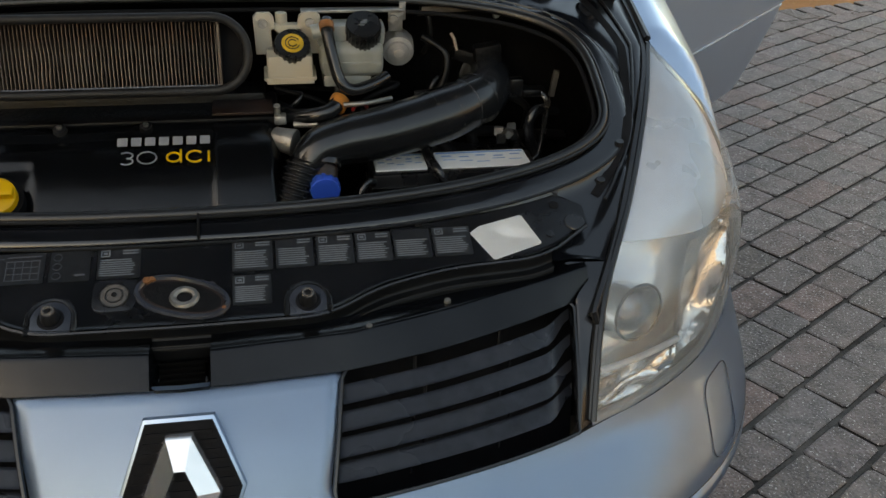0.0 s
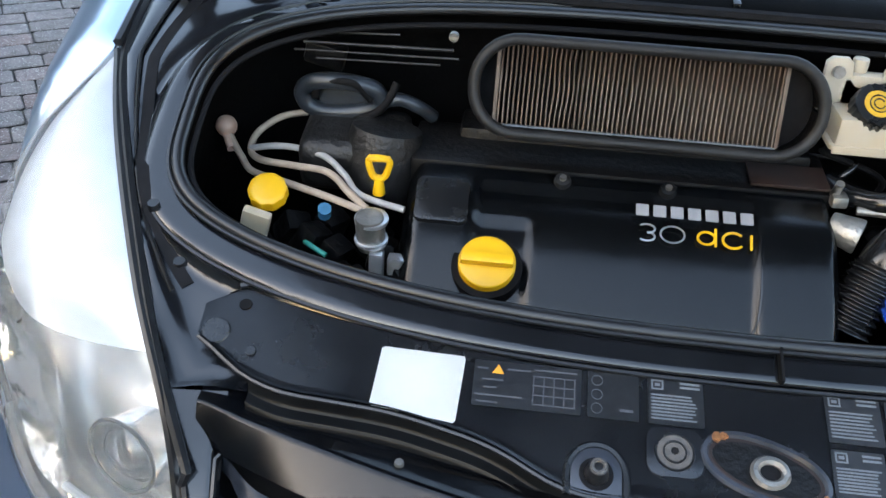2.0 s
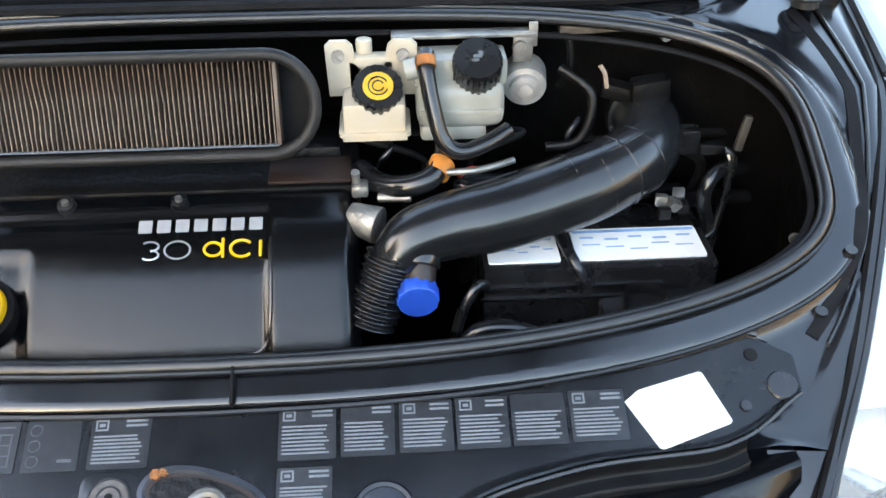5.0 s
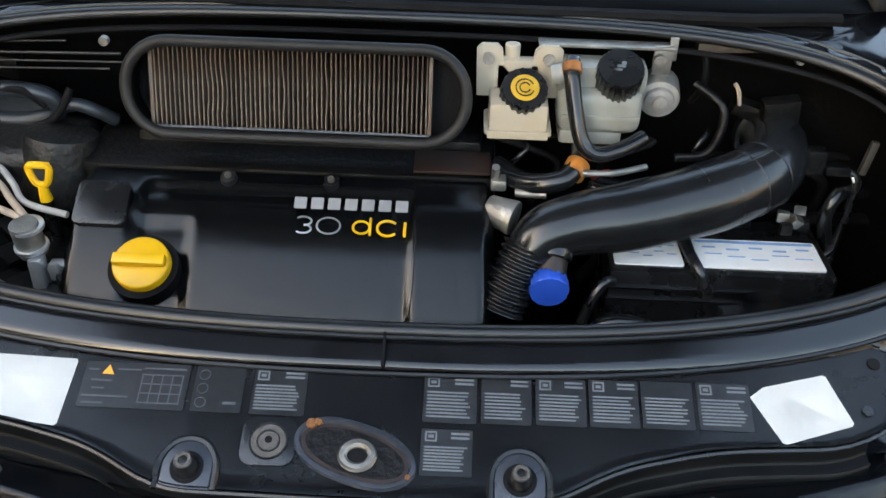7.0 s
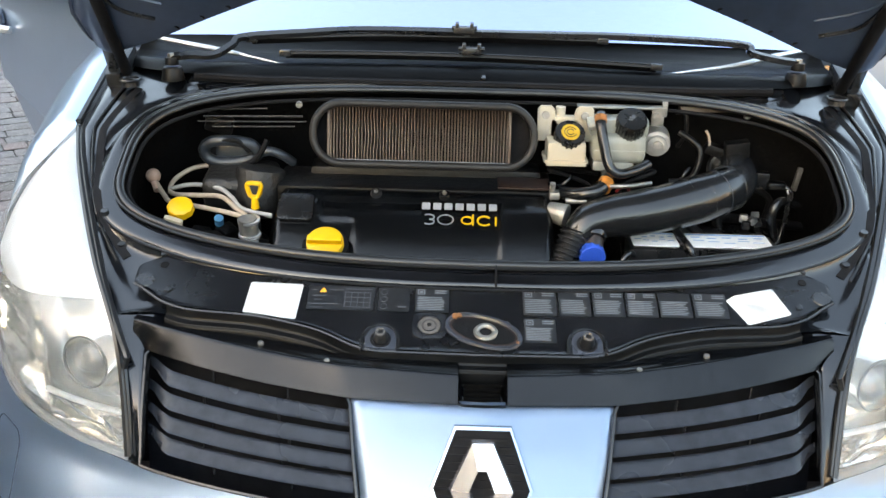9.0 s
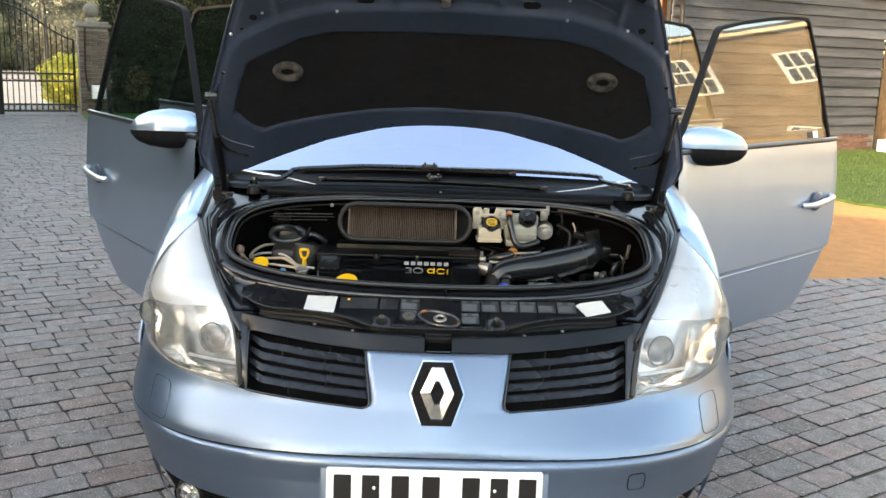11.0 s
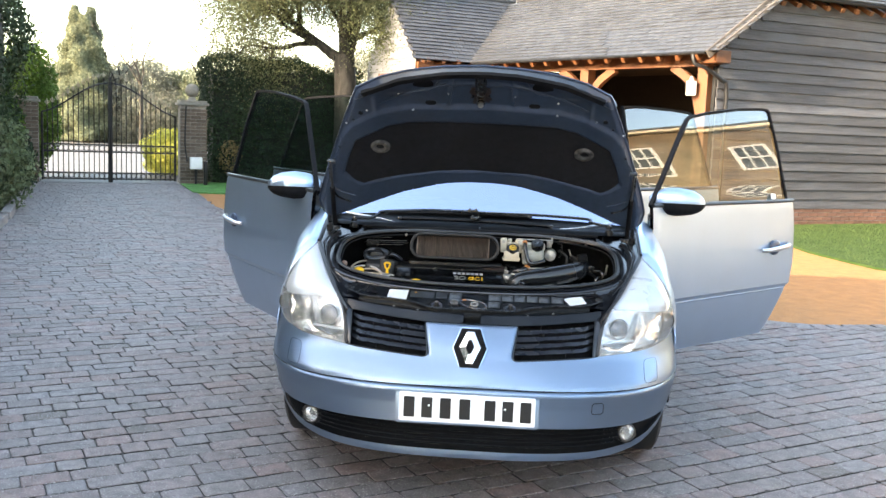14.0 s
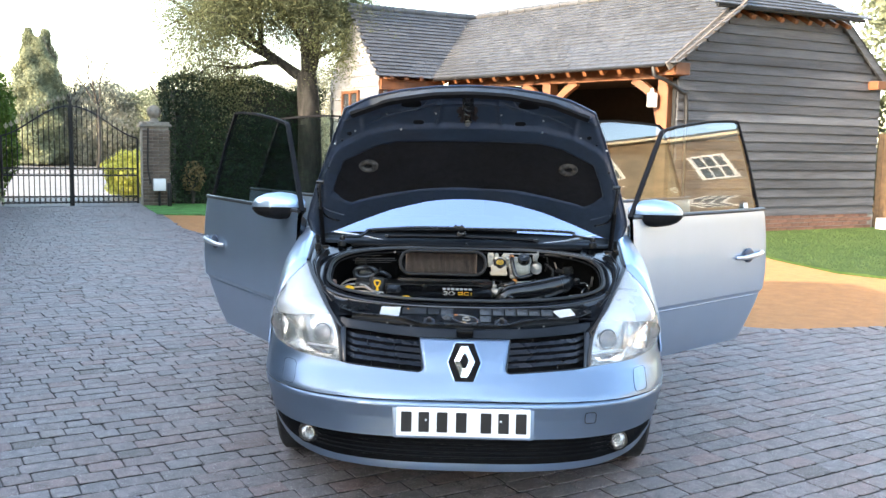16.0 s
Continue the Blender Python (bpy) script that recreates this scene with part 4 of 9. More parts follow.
# slam panel
def slam(u, v):
    x = (u * 2 - 1) * 0.529
    y0, y1 = soft(FRONT, abs(x)), soft(REAR, abs(x))
    y = y0 + (y1 - y0) * v
    z = slam_z(y)
    if v < 0.06:
        z += 0.004 * (1 - v / 0.06)
    return Vector((x, y, z))


b = bmesh.new()
grid(b, 110, 24, slam, -0.018)
slam_ob = part("slam_panel", b, SLAM, car, "black front panel with printed labels and studs")
b = bmesh.new()
sweep(b, [(x, soft(FRONT, abs(x)) - 0.002, slam_z(soft(FRONT, abs(x))) + 0.001) for x in np.linspace(-0.527, 0.527, 70)], 0.0024, 6, n=1)
part("front_rim", b, BLACK, slam_ob)
APRON = [(0.0, -0.002, 0.0), (0.18, -0.003, -0.012), (0.30, -0.005, -0.015), (0.52, -0.015, -0.017), (0.60, -0.017, -0.020), (0.86, -0.0185, -0.033), (1.0, -0.014, -0.046)]


def apron(u, v):
    """Two folded steps that hang from the panel's front edge."""
    x = (u * 2 - 1) * 0.470
    y = soft(FRONT, abs(x))
    dy = lerp([(t, a) for t, a, _ in APRON], v)
    dz = lerp([(t, c) for t, _, c in APRON], v)
    return Vector((x, y + dy, slam_z(y) + dz))


b = bmesh.new()
grid(b, 90, 24, apron)
part("front_apron", b, COWL, slam_ob, "stepped glossy black edge below the panel")
for v in (0.52, 0.94):
    b = bmesh.new()
    sweep(b, [apron(u, v) + Vector((0, -0.001, 0.001)) for u in np.linspace(0.0, 1.0, 80)], 0.0011, 5, n=1)
    part("apron_bead", b, WIPER, slam_ob)
b = bmesh.new()
sweep(b, [(x, soft(REAR, abs(x)) + 0.004, slam_z(soft(REAR, abs(x))) + 0.003) for x in np.linspace(-0.50, 0.50, 70)], 0.0032, 6, n=1)
part("rear_rim", b, BLACK, slam_ob)
b = bmesh.new()
grid(b, 60, 4, lambda u, v: Vector(((u * 2 - 1) * 0.51, soft(REAR, abs((u * 2 - 1) * 0.51)) + 0.003 + v * 0.03, slam_z(soft(REAR, abs((u * 2 - 1) * 0.51))) - 0.01 * math.sin(math.pi * v))))
part("water_channel", b, BLACK_MATT, slam_ob)


def on_slam(x, y, lift=0.0006):
    return frame_m((x, y, slam_z(y)), (1, 0, 0), (0, 1, 0.42)) @ Matrix.Translation((0, 0, lift))


SP = math.hypot(1, 0.42)


def stick(name, pts, material, label, lift=0.001):
    """A flat sheet on the slam panel, from corners (x, y)."""
    lo, hi = min(y for _, y in pts), max(y for _, y in pts)
    slope = (slam_z(hi) - slam_z(lo)) / (hi - lo)
    lift += max(slam_z(y) - slam_z(lo) - slope * (y - lo) for y in np.linspace(lo, hi, 12))
    b = bmesh.new()
    f = b.faces.new([b.verts.new((x, y, slam_z(lo) + slope * (y - lo) + lift)) for x, y in pts])
    bmesh.ops.solidify(b, geom=[f], thickness=-0.0006)
    return part(name, b, material, slam_ob, label, smooth=False)


stick("sticker", [(-0.348, 0.336), (-0.2725, 0.334), (-0.271, 0.331), (-0.2745, 0.273), (-0.277, 0.271), (-0.352, 0.279), (-0.3545, 0.282), (-0.351, 0.334)], WHITE_STICKER, "plain white sticker")
stick("sticker", [(0.366, 0.326), (0.380, 0.336), (0.4375, 0.350), (0.441, 0.349), (0.459, 0.306), (0.457, 0.303), (0.394, 0.284), (0.390, 0.285)], WHITE_STICKER, "plain white sticker with a cut corner")


def label_block(x0, x1, y0, y1, ink, lines, icon=True, title=True):
    cx, cy, w, h = (x0 + x1) / 2, (y0 + y1) / 2, x1 - x0, (y1 - y0) * SP
    m = on_slam(cx, cy)
    b = bmesh.new()
    slab(b, rrect(w, h, 0.001, 1), 0.0004, m)
    lab = part("printed_label", b, LABEL_BACK, slam_ob, smooth=False)
    b = bmesh.new()
    top = h / 2 - 0.003
    if icon:
        for dx, dy, ww, hh in ((0, 0, 0.011, 0.0016), (0, -0.0085, 0.011, 0.0016), (-0.0048, -0.0042, 0.0016, 0.008), (0.0048, -0.0042, 0.0016, 0.008), (0, -0.0042, 0.005, 0.003)):
            slab(b, rrect(ww, hh, 0.0003, 1, -w / 2 + 0.009 + dx, top + dy), 0.0006, m)
    if title:
        for k in range(2):
            slab(b, rrect(w * 0.36, 0.0022, 0.0003, 1, w * 0.26, top - 0.001 - 0.0042 * k), 0.0006, m)
    n = lines
    for k in range(n):
        yy = top - 0.0145 - k * (h - 0.020) / max(1, n)
        ww = w * (0.86 - 0.16 * random.random())
        slab(b, rrect(ww, 0.0017, 0.0003, 1, -w / 2 + 0.003 + ww / 2, yy), 0.0006, m)
    part("small_print", b, ink, lab, "unreadable small print as bars", smooth=False)
    return lab


label_block(-0.101, -0.050, 0.290, 0.333, LABEL_INK, 8)
for i, (x0, x1) in enumerate(((0.060, 0.110), (0.114, 0.161), (0.165, 0.212), (0.215, 0.261), (0.264, 0.312), (0.316, 0.366))):
    label_block(x0, x1, 0.290 + 0.0008 * i, 0.334 + 0.0008 * i, LABEL_INK, 8, icon=i in (0, 2, 3, 5), title=i != 4)
label_block(0.060, 0.107, 0.243, 0.284, LABEL_INK, 8)
# faded table with the warning sign
lab = label_block(-0.262, -0.162, 0.290, 0.333, LABEL_DIM, 0, False, False)
m = on_slam(-0.212, 0.3115)
b = bmesh.new()
for k in range(5):
    slab(b, rrect(0.0012, 0.03, 0.0003, 1, 0.006 + k * 0.0095, -0.003), 0.0006, m)
for k in range(4):
    slab(b, rrect(0.040, 0.0012, 0.0003, 1, 0.025, -0.017 + k * 0.0095), 0.0006, m)
for k, (x, y, w) in enumerate(((-0.032, 0.004, 0.02), (-0.034, -0.004, 0.012), (-0.026, -0.012, 0.044), (-0.036, -0.019, 0.02), (-0.008, 0.016, 0.022), (0.026, 0.018, 0.04), (-0.042, 0.015, 0.010))):
    slab(b, rrect(w, 0.0018, 0.0003, 1, x, y), 0.0006, m)
part("small_print", b, LABEL_DIM, lab, "faded table print", smooth=False)
b = bmesh.new()
slab(b, [(-0.0275 - 0.0055, 0.0105), (-0.0275 + 0.0055, 0.0105), (-0.0275, 0.020)], 0.0009, m)
part("warning_triangle", b, ORANGE, lab, "orange warning triangle", smooth=False)
lab = label_block(-0.156, -0.109, 0.290, 0.333, LABEL_DIM, 0, False, False)
m = on_slam(-0.1325, 0.3115)
b = bmesh.new()
for k in range(3):
    sweep(b, [m @ Vector((-0.015 + 0.005 * math.cos(a), 0.014 - 0.014 * k + 0.005 * math.sin(a), 0.0006)) for a in np.linspace(0, 2 * math.pi, 14, endpoint=False)], 0.0006, 4, closed=True, n=1)
slab(b, rrect(0.012, 0.003, 0.0004, 1, 0.012, -0.014), 0.0006, m)
part("small_print", b, LABEL_DIM, lab, smooth=False)

for x, y in ((-0.147, 0.240), (0.150, 0.242)):
    b = bmesh.new()
    m = on_slam(x, y)
    sweep(b, [m @ Vector(p) for p in ((-0.026, -0.020, 0.001), (-0.025, 0.006, 0.001), (-0.015, 0.022, 0.001), (0, 0.027, 0.001), (0.015, 0.022, 0.001), (0.025, 0.006, 0.001), (0.026, -0.020, 0.001))], 0.0035, 6, n=6)
    stud = part("buffer_seat", b, BLACK, slam_ob, "raised surround of a bonnet buffer")
    b = bmesh.new()
    slab(b, [(-0.0225, -0.020), (0.0225, -0.020)] + [(0.0225 * math.cos(a), 0.004 + 0.0205 * math.sin(a)) for a in np.linspace(0, math.pi, 16)], 0.0022, m, 0.0006)
    part("seat_plate", b, SLAT, stud)
    b = bmesh.new()
    cyl(b, m @ Vector((0, 0, 0.0015)), m @ Vector((0, 0, 0.0030)), 0.0155, 0.0150, 22)
    part("seat_hole", b, BLACK_MATT, stud)
    b = bmesh.new()
    cyl(b, m @ Vector((0, 0, 0.002)), m @ Vector((0, 0.001, 0.018)), 0.0115, 0.0085, 18, bevel=0.002)
    buf = part("rubber_buffer", b, RUBBER, stud, "black rubber bonnet buffer")
    b = bmesh.new()
    sweep(b, [m @ Vector((0.0058 * math.cos(a), 0.001 + 0.0058 * math.sin(a), 0.0182)) for a in np.linspace(0, 2 * math.pi, 18, endpoint=False)], 0.0020, 6, closed=True, n=1)
    part("buffer_tip", b, DUSTY_GREY, buf, "worn grey tip")
m = on_slam(-0.078, 0.266)
b = bmesh.new()
slab(b, rrect(0.050, 0.046, 0.012, 4), 0.002, m, 0.0008)
press = part("pressed_pad", b, SLAM, slam_ob, "pressed pad with a dirty round seat")
b = bmesh.new()
cyl(b, m @ Vector((0, 0, 0.001)), m @ Vector((0, 0, 0.0026)), 0.0165, 0.016, 22)
part("pad_seat", b, DUSTY_GREY, press)
b = bmesh.new()
cyl(b, m @ Vector((0, 0.001, 0.0024)), m @ Vector((0, 0.001, 0.0032)), 0.0034, seg=12)
part("pad_hole", b, BLACK_MATT, press)
for r in (0.017, 0.010):
    b = bmesh.new()
    sweep(b, [m @ Vector((r * math.cos(a), r * math.sin(a), 0.0022)) for a in np.linspace(0, 2 * math.pi, 24, endpoint=False)], 0.0012, 5, closed=True, n=1)
    part("pad_ring", b, BLACK, press)
# bonnet latch
m = on_slam(0.001, 0.259) @ pose(0, 0, 0, 0, 0, -17)
b = bmesh.new()
slab(b, [(0.055 * math.copysign(abs(math.cos(a)) ** 0.8, math.cos(a)), 0.026 * math.sin(a)) for a in np.linspace(0, 2 * math.pi, 30, endpoint=False)], 0.0012, m)
latch = part("bonnet_latch", b, BROWN, slam_ob, "oval latch opening with a worn rim")
b = bmesh.new()
sweep(b, [m @ Vector((0.055 * math.copysign(abs(math.cos(a)) ** 0.8, math.cos(a)), 0.026 * math.sin(a), 0.001)) for a in np.linspace(0, 2 * math.pi, 36, endpoint=False)], 0.0038, 6, closed=True, n=1)
part("latch_rim", b, SLAT, latch)
rngr = random.Random(12)
for cx, cy, rr in ((-0.048, 0.012, 0.0052), (-0.042, 0.016, 0.0038), (0.053, -0.006, 0.0028)):
    b = bmesh.new()
    slab(b, [(cx + rr * rngr.uniform(0.7, 1.2) * math.cos(k * 0.449), cy + rr * rngr.uniform(0.6, 1.1) * math.sin(k * 0.449)) for k in range(14)], 0.0052, m)
    part("rust_spot", b, RUST, latch, "orange rust on the latch rim")
b = bmesh.new()
slab(b, [(0.048 * math.cos(a), 0.020 * math.sin(a)) for a in np.linspace(0, 2 * math.pi, 24, endpoint=False)], 0.0008, m @ Matrix.Translation((0, 0, 0.001)))
part("latch_plate", b, DARK, latch)
m = on_slam(0.004, 0.256)
b = bmesh.new()
sweep(b, [m @ Vector((0.0135 * math.cos(a), 0.0115 * math.sin(a), 0.004)) for a in np.linspace(0, 2 * math.pi, 24, endpoint=False)], 0.0045, 7, closed=True, n=1)
part("striker_ring", b, GREY_METAL, latch, "bare metal latch ring")
b = bmesh.new()
cyl(b, m @ Vector((0, 0, 0.0022)), m @ Vector((0, 0, 0.003)), 0.011, seg=20)
part("latch_hole", b, BLACK_MATT, latch)
for s in (-1, 1):
    for dx, y, r, mm, h in ((0.490, 0.364, 0.0065, BLACK_MATT, 0.0012), (0.512, 0.335, 0.0145, BLACK, 0.0015), (0.474, 0.318, 0.0055, BLACK, 0.002), (0.30, 0.345, 0.005, BLACK_MATT, 0.001)):
        b = bmesh.new()
        m = on_slam(s * dx, y)
        cyl(b, m @ Vector((0, 0, 0)), m @ Vector((0, 0, h)), r, r * 0.9, 16)
        part("panel_plug", b, mm, slam_ob)

# front corner beside the lamps, wing seals
OUT = [(0.515, 0.215, 0.742), (0.56, 0.290, 0.778), (0.605, 0.375, 0.825), (0.675, 0.530, 0.903), (0.718, 0.655, 0.949), (0.728, 0.80, 0.990), (0.735, 0.93, 1.025)]
for s in (-1, 1):
    b = bmesh.new()
    foot = [lamp_inner(z) for z in np.linspace(0.622, 0.722, 7)]
    sweep(b, [Vector((s * (p.x - 0.004), p.y, p.z)) for p in foot] + [Vector((s * smooth_in(OUT, u).x * 0.985, smooth_in(OUT, u).y, smooth_in(OUT, u).z + 0.001)) for u in np.linspace(0, 0.97, 40)], lambda t: 0.003 + 0.003 * min(1, t * 4), 6, n=1)
    strip = part("gutter_strip", b, RUBBER, car, "rubber strip beside the headlamp")
    for u, v in ((0.945, 0.45), (0.90, 0.5)):
        b = bmesh.new()
        p = surround(u if s > 0 else (0.5 + (1 - u)) % 1.0, v)
        cyl(b, p - Vector((0, 0, 0.004)), p + Vector((0, -0.002, 0.004)), 0.007, 0.006, 12)
        part("clip", b, BLACK, strip)
    b = bmesh.new()
    p = Vector((s * 0.655, 0.765, 1.0))
    sweep(b, [p + Vector((0.017 * math.cos(a), 0.017 * math.sin(a), 0.012)) for a in np.linspace(0, 2 * math.pi, 22, endpoint=False)], 0.003, 6, closed=True, n=1)
    cyl(b, p, p + Vector((0, 0, 0.012)), 0.016, 0.015, 18)
    part("rubber_plug", b, RUBBER, strip)
    # side corner of the cowl with the bonnet hinge and strut
    b = bmesh.new()
    box(b, (s * 0.690, 0.83, 1.015), (0.030, 0.11, 0.05), pose(0, 0, 0, 20), 0.006)
    box(b, (s * 0.690, 0.775, 1.065), (0.018, 0.03, 0.12), pose(0, 0, 0, 25), 0.004)
    part("bonnet_hinge", b, BLACK, car, "black steel bonnet hinge")
# cowl below the windscreen
def cowl(u, v):
    x = (u * 2 - 1) * 0.70
    ax = abs(x)
    f = Vector((x, lerp([(0, 0.752), (0.42, 0.755), (0.55, 0.775), (0.62, 0.81), (0.70, 0.86)], ax), lerp([(0, 1.030), (0.5, 1.028), (0.70, 1.02)], ax)))
    r = Vector((x, 0.900 + 0.105 * (x / 0.7) ** 2, 1.083 - 0.033 * (x / 0.7) ** 2))
    p = f.lerp(r, v)
    p.z += lerp([(0, -0.002), (0.08, 0.007), (0.22, 0.006), (0.34, -0.004), (0.7, -0.014), (0.92, -0.010), (1, 0)], v)
    return p


b = bmesh.new()
grid(b, 60, 14, cowl, -0.004)
cowl_ob = part("cowl_panel", b, COWL, car, "black plastic panel below the windscreen")
b = bmesh.new()
sweep(b, [cowl(u, 0.0) + Vector((0, -0.010, -0.004)) for u in np.linspace(0.12, 0.88, 40)], 0.008, 8, n=1)
part("cowl_front_seal", b, BLACK_MATT, cowl_ob)
b = bmesh.new()
box(b, (0.0, 0.762, 1.036), (0.010, 0.030, 0.006), pose(0, 0, 0, 10), 0.002)
part("cowl_clip", b, BLACK_GLOSS, cowl_ob)

# windscreen
def screen(u, v):
    x = (u * 2 - 1)
    xb, xt = 0.685 * x, 0.60 * x
    bot = Vector((xb, 0.888 + 0.112 * x * x, 1.081 - 0.030 * x * x))
    top = Vector((xt, 1.98 + 0.10 * x * x, 1.640 - 0.03 * x * x))
    p = bot.lerp(top, v)
    p.z += 0.035 * math.sin(math.pi * v) * clamp(v / 0.3)
    return p


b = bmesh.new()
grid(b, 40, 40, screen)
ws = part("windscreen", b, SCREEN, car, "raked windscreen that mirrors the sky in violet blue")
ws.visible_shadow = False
for s in (-1, 1):
    b = bmesh.new()
    sweep(b, [screen(0.5 + 0.5 * s, v) + Vector((s * 0.030, 0.0, -0.004)) for v in np.linspace(0, 1, 12)], 1.0, n=1, up=(0, 0, 1),
          profile=[(-0.035, -0.03), (0.035, -0.03), (0.035, 0.012), (0.01, 0.022), (-0.035, 0.022)])
    part("windscreen_pillar", b, PAINT, car, "painted windscreen pillar")

# silver ridges stand for gleams at both ends of the cowl, beside the glass
for pts in (((-0.655, 0.878, 1.072), (-0.56, 0.852, 1.062), (-0.47, 0.830, 1.052), (-0.366, 0.801, 1.038)), ((0.640, 0.886, 1.078), (0.56, 0.862, 1.067), (0.47, 0.832, 1.052), (0.305, 0.797, 1.036))):
    b = bmesh.new()
    sweep(b, pts, lambda t: 0.0045 * math.sin(math.pi * min(0.95, 0.08 + t)) + 0.001, 8, n=8)
    part("cowl_ridge", b, SATIN, cowl_ob, "silver ridge that stands for a gleam below the windscreen")


# wipers
def wiper(pivot, arm, blade):
    b = bmesh.new()
    p = Vector(pivot)
    cyl(b, p + Vector((0, 0, -0.035)), p + Vector((0, 0, -0.010)), 0.022, 0.017, 20, bevel=0.003)
    cyl(b, p + Vector((0, 0, -0.006)), p + Vector((0, 0, 0.008)), 0.013, 0.012, 16, bevel=0.002)
    w = part("wiper", b, WIPER, car, "black windscreen wiper")
    b = bmesh.new()
    sweep(b, [p + Vector((0, 0, 0.008))] + [Vector(q) for q in arm], 1.0, n=6, up=(0, -0.45, 0.9), profile=[(-0.0075, -0.004), (0.0075, -0.004), (0.006, 0.004), (-0.004, 0.006)])
    part("wiper_arm", b, BLACK, w)
    b = bmesh.new()
    sweep(b, [Vector(q) for q in blade], 1.0, n=8, up=(0, -0.45, 0.9), profile=[(-0.003, -0.010), (0.003, -0.010), (0.0055, 0.002), (0.002, 0.005), (-0.0055, 0.003)])
    bl = part("wiper_blade", b, WIPER, w)
    b = bmesh.new()
    sweep(b, [Vector(q) + Vector((0, -0.003, 0.005)) for q in blade], 0.0016, 6, n=8)
    part("blade_spine", b, BLACK_GLOSS, bl)
    for q in (blade[0], blade[-1]):
        b = bmesh.new()
        box(b, q, (0.022, 0.013, 0.012), None, 0.002)
        part("blade_end", b, BLACK, bl)
    b = bmesh.new()
    cyl(b, p + Vector((0, 0, 0.008)), p + Vector((0, 0, 0.015)), 0.008, 0.006, 6)
    part("pivot_nut", b, GREY_METAL, w)


wiper((-0.577, 0.775, 1.046), ((-0.543, 0.781, 1.057), (-0.500, 0.785, 1.058), (-0.472, 0.812, 1.072), (-0.455, 0.833, 1.083), (-0.342, 0.849, 1.091), (-0.225, 0.861, 1.097), (-0.036, 0.860, 1.098)),
      ((-0.440, 0.841, 1.078), (-0.225, 0.859, 1.087), (-0.008, 0.862, 1.089), (0.229, 0.861, 1.088)))
wiper((0.590, 0.812, 1.058), ((0.549, 0.812, 1.071), (0.505, 0.826, 1.079), (0.486, 0.848, 1.091), (0.277, 0.860, 1.097), (0.130, 0.860, 1.097), (-0.026, 0.857, 1.097)),
      ((-0.371, 0.808, 1.060), (-0.201, 0.811, 1.062), (-0.017, 0.811, 1.062), (0.156, 0.807, 1.059), (0.323, 0.797, 1.054)))
for q, k in (((-0.036, 0.857, 1.102), 1.0), ((-0.022, 0.806, 1.073), 0.9)):
    b = bmesh.new()
    box(b, q, (0.040 * k, 0.018, 0.014), None, 0.003)
    for dx in (-0.014, 0.014):
        box(b, (q[0] + dx, q[1], q[2] + 0.009), (0.007, 0.020, 0.010), None, 0.002)
    cyl(b, (q[0] - 0.024, q[1], q[2] + 0.004), (q[0] + 0.024, q[1], q[2] + 0.004), 0.004, seg=10)
    part("wiper_joint", b, BLACK, car, "black clip that joins wiper arm and blade")

# ---- bonnet, standing open ----
HW = [(0, 0.695), (0.06, 0.722), (0.16, 0.728), (0.30, 0.700), (0.55, 0.632), (0.80, 0.562), (0.93, 0.522), (1, 0.500)]
HB = [(0, 0.227), (0.06, 0.226), (0.12, 0.221), (0.18, 0.212), (0.34, 0.165), (0.48, 0.105), (0.60, 0.050), (0.70, 0.020), (0.75, 0.02)]
HT = [(0, 0.925), (0.15, 0.917), (0.28, 0.897), (0.40, 0.860), (0.50, 0.800), (0.75, 0.70)]
HO, HD = Vector((0, 0.842, 1.082)), Vector((0, -0.7215, 0.6925))
HN = Vector((0, -0.6925, -0.7215))


def bonnet_pt(s, r, lift=0.0):
    """s: -1 to 1 across, r: 0 at the hinge edge to 1 at the front edge; lift towards the underside."""
    x = s * lerp(HW, r)
    v = lerp(HB, abs(x)) + (lerp(HT, abs(x)) - lerp(HB, abs(x))) * r
    crown = 0.050 * (1 - (x / 0.72) ** 2) - 0.02 + 0.035 * math.sin(math.pi * min(1, v / 0.93))
    return HO + HD * v + Vector((x, 0, 0)) - HN * (crown - 0.03) + HN * lift


FELT_HI = [(0, 0.618), (0.30, 0.618), (0.385, 0.596), (0.53, 0.510), (0.565, 0.42), (0.605, 0.30)]
FELT_LO = [(0, 0.305), (0.20, 0.298), (0.35, 0.272), (0.48, 0.240), (0.52, 0.226), (0.57, 0.262), (0.605, 0.30)]
BAND = [(0, 0.695), (0.31, 0.686), (0.43, 0.652), (0.54, 0.582), (0.60, 0.50), (0.66, 0.40), (0.75, 0.30)]


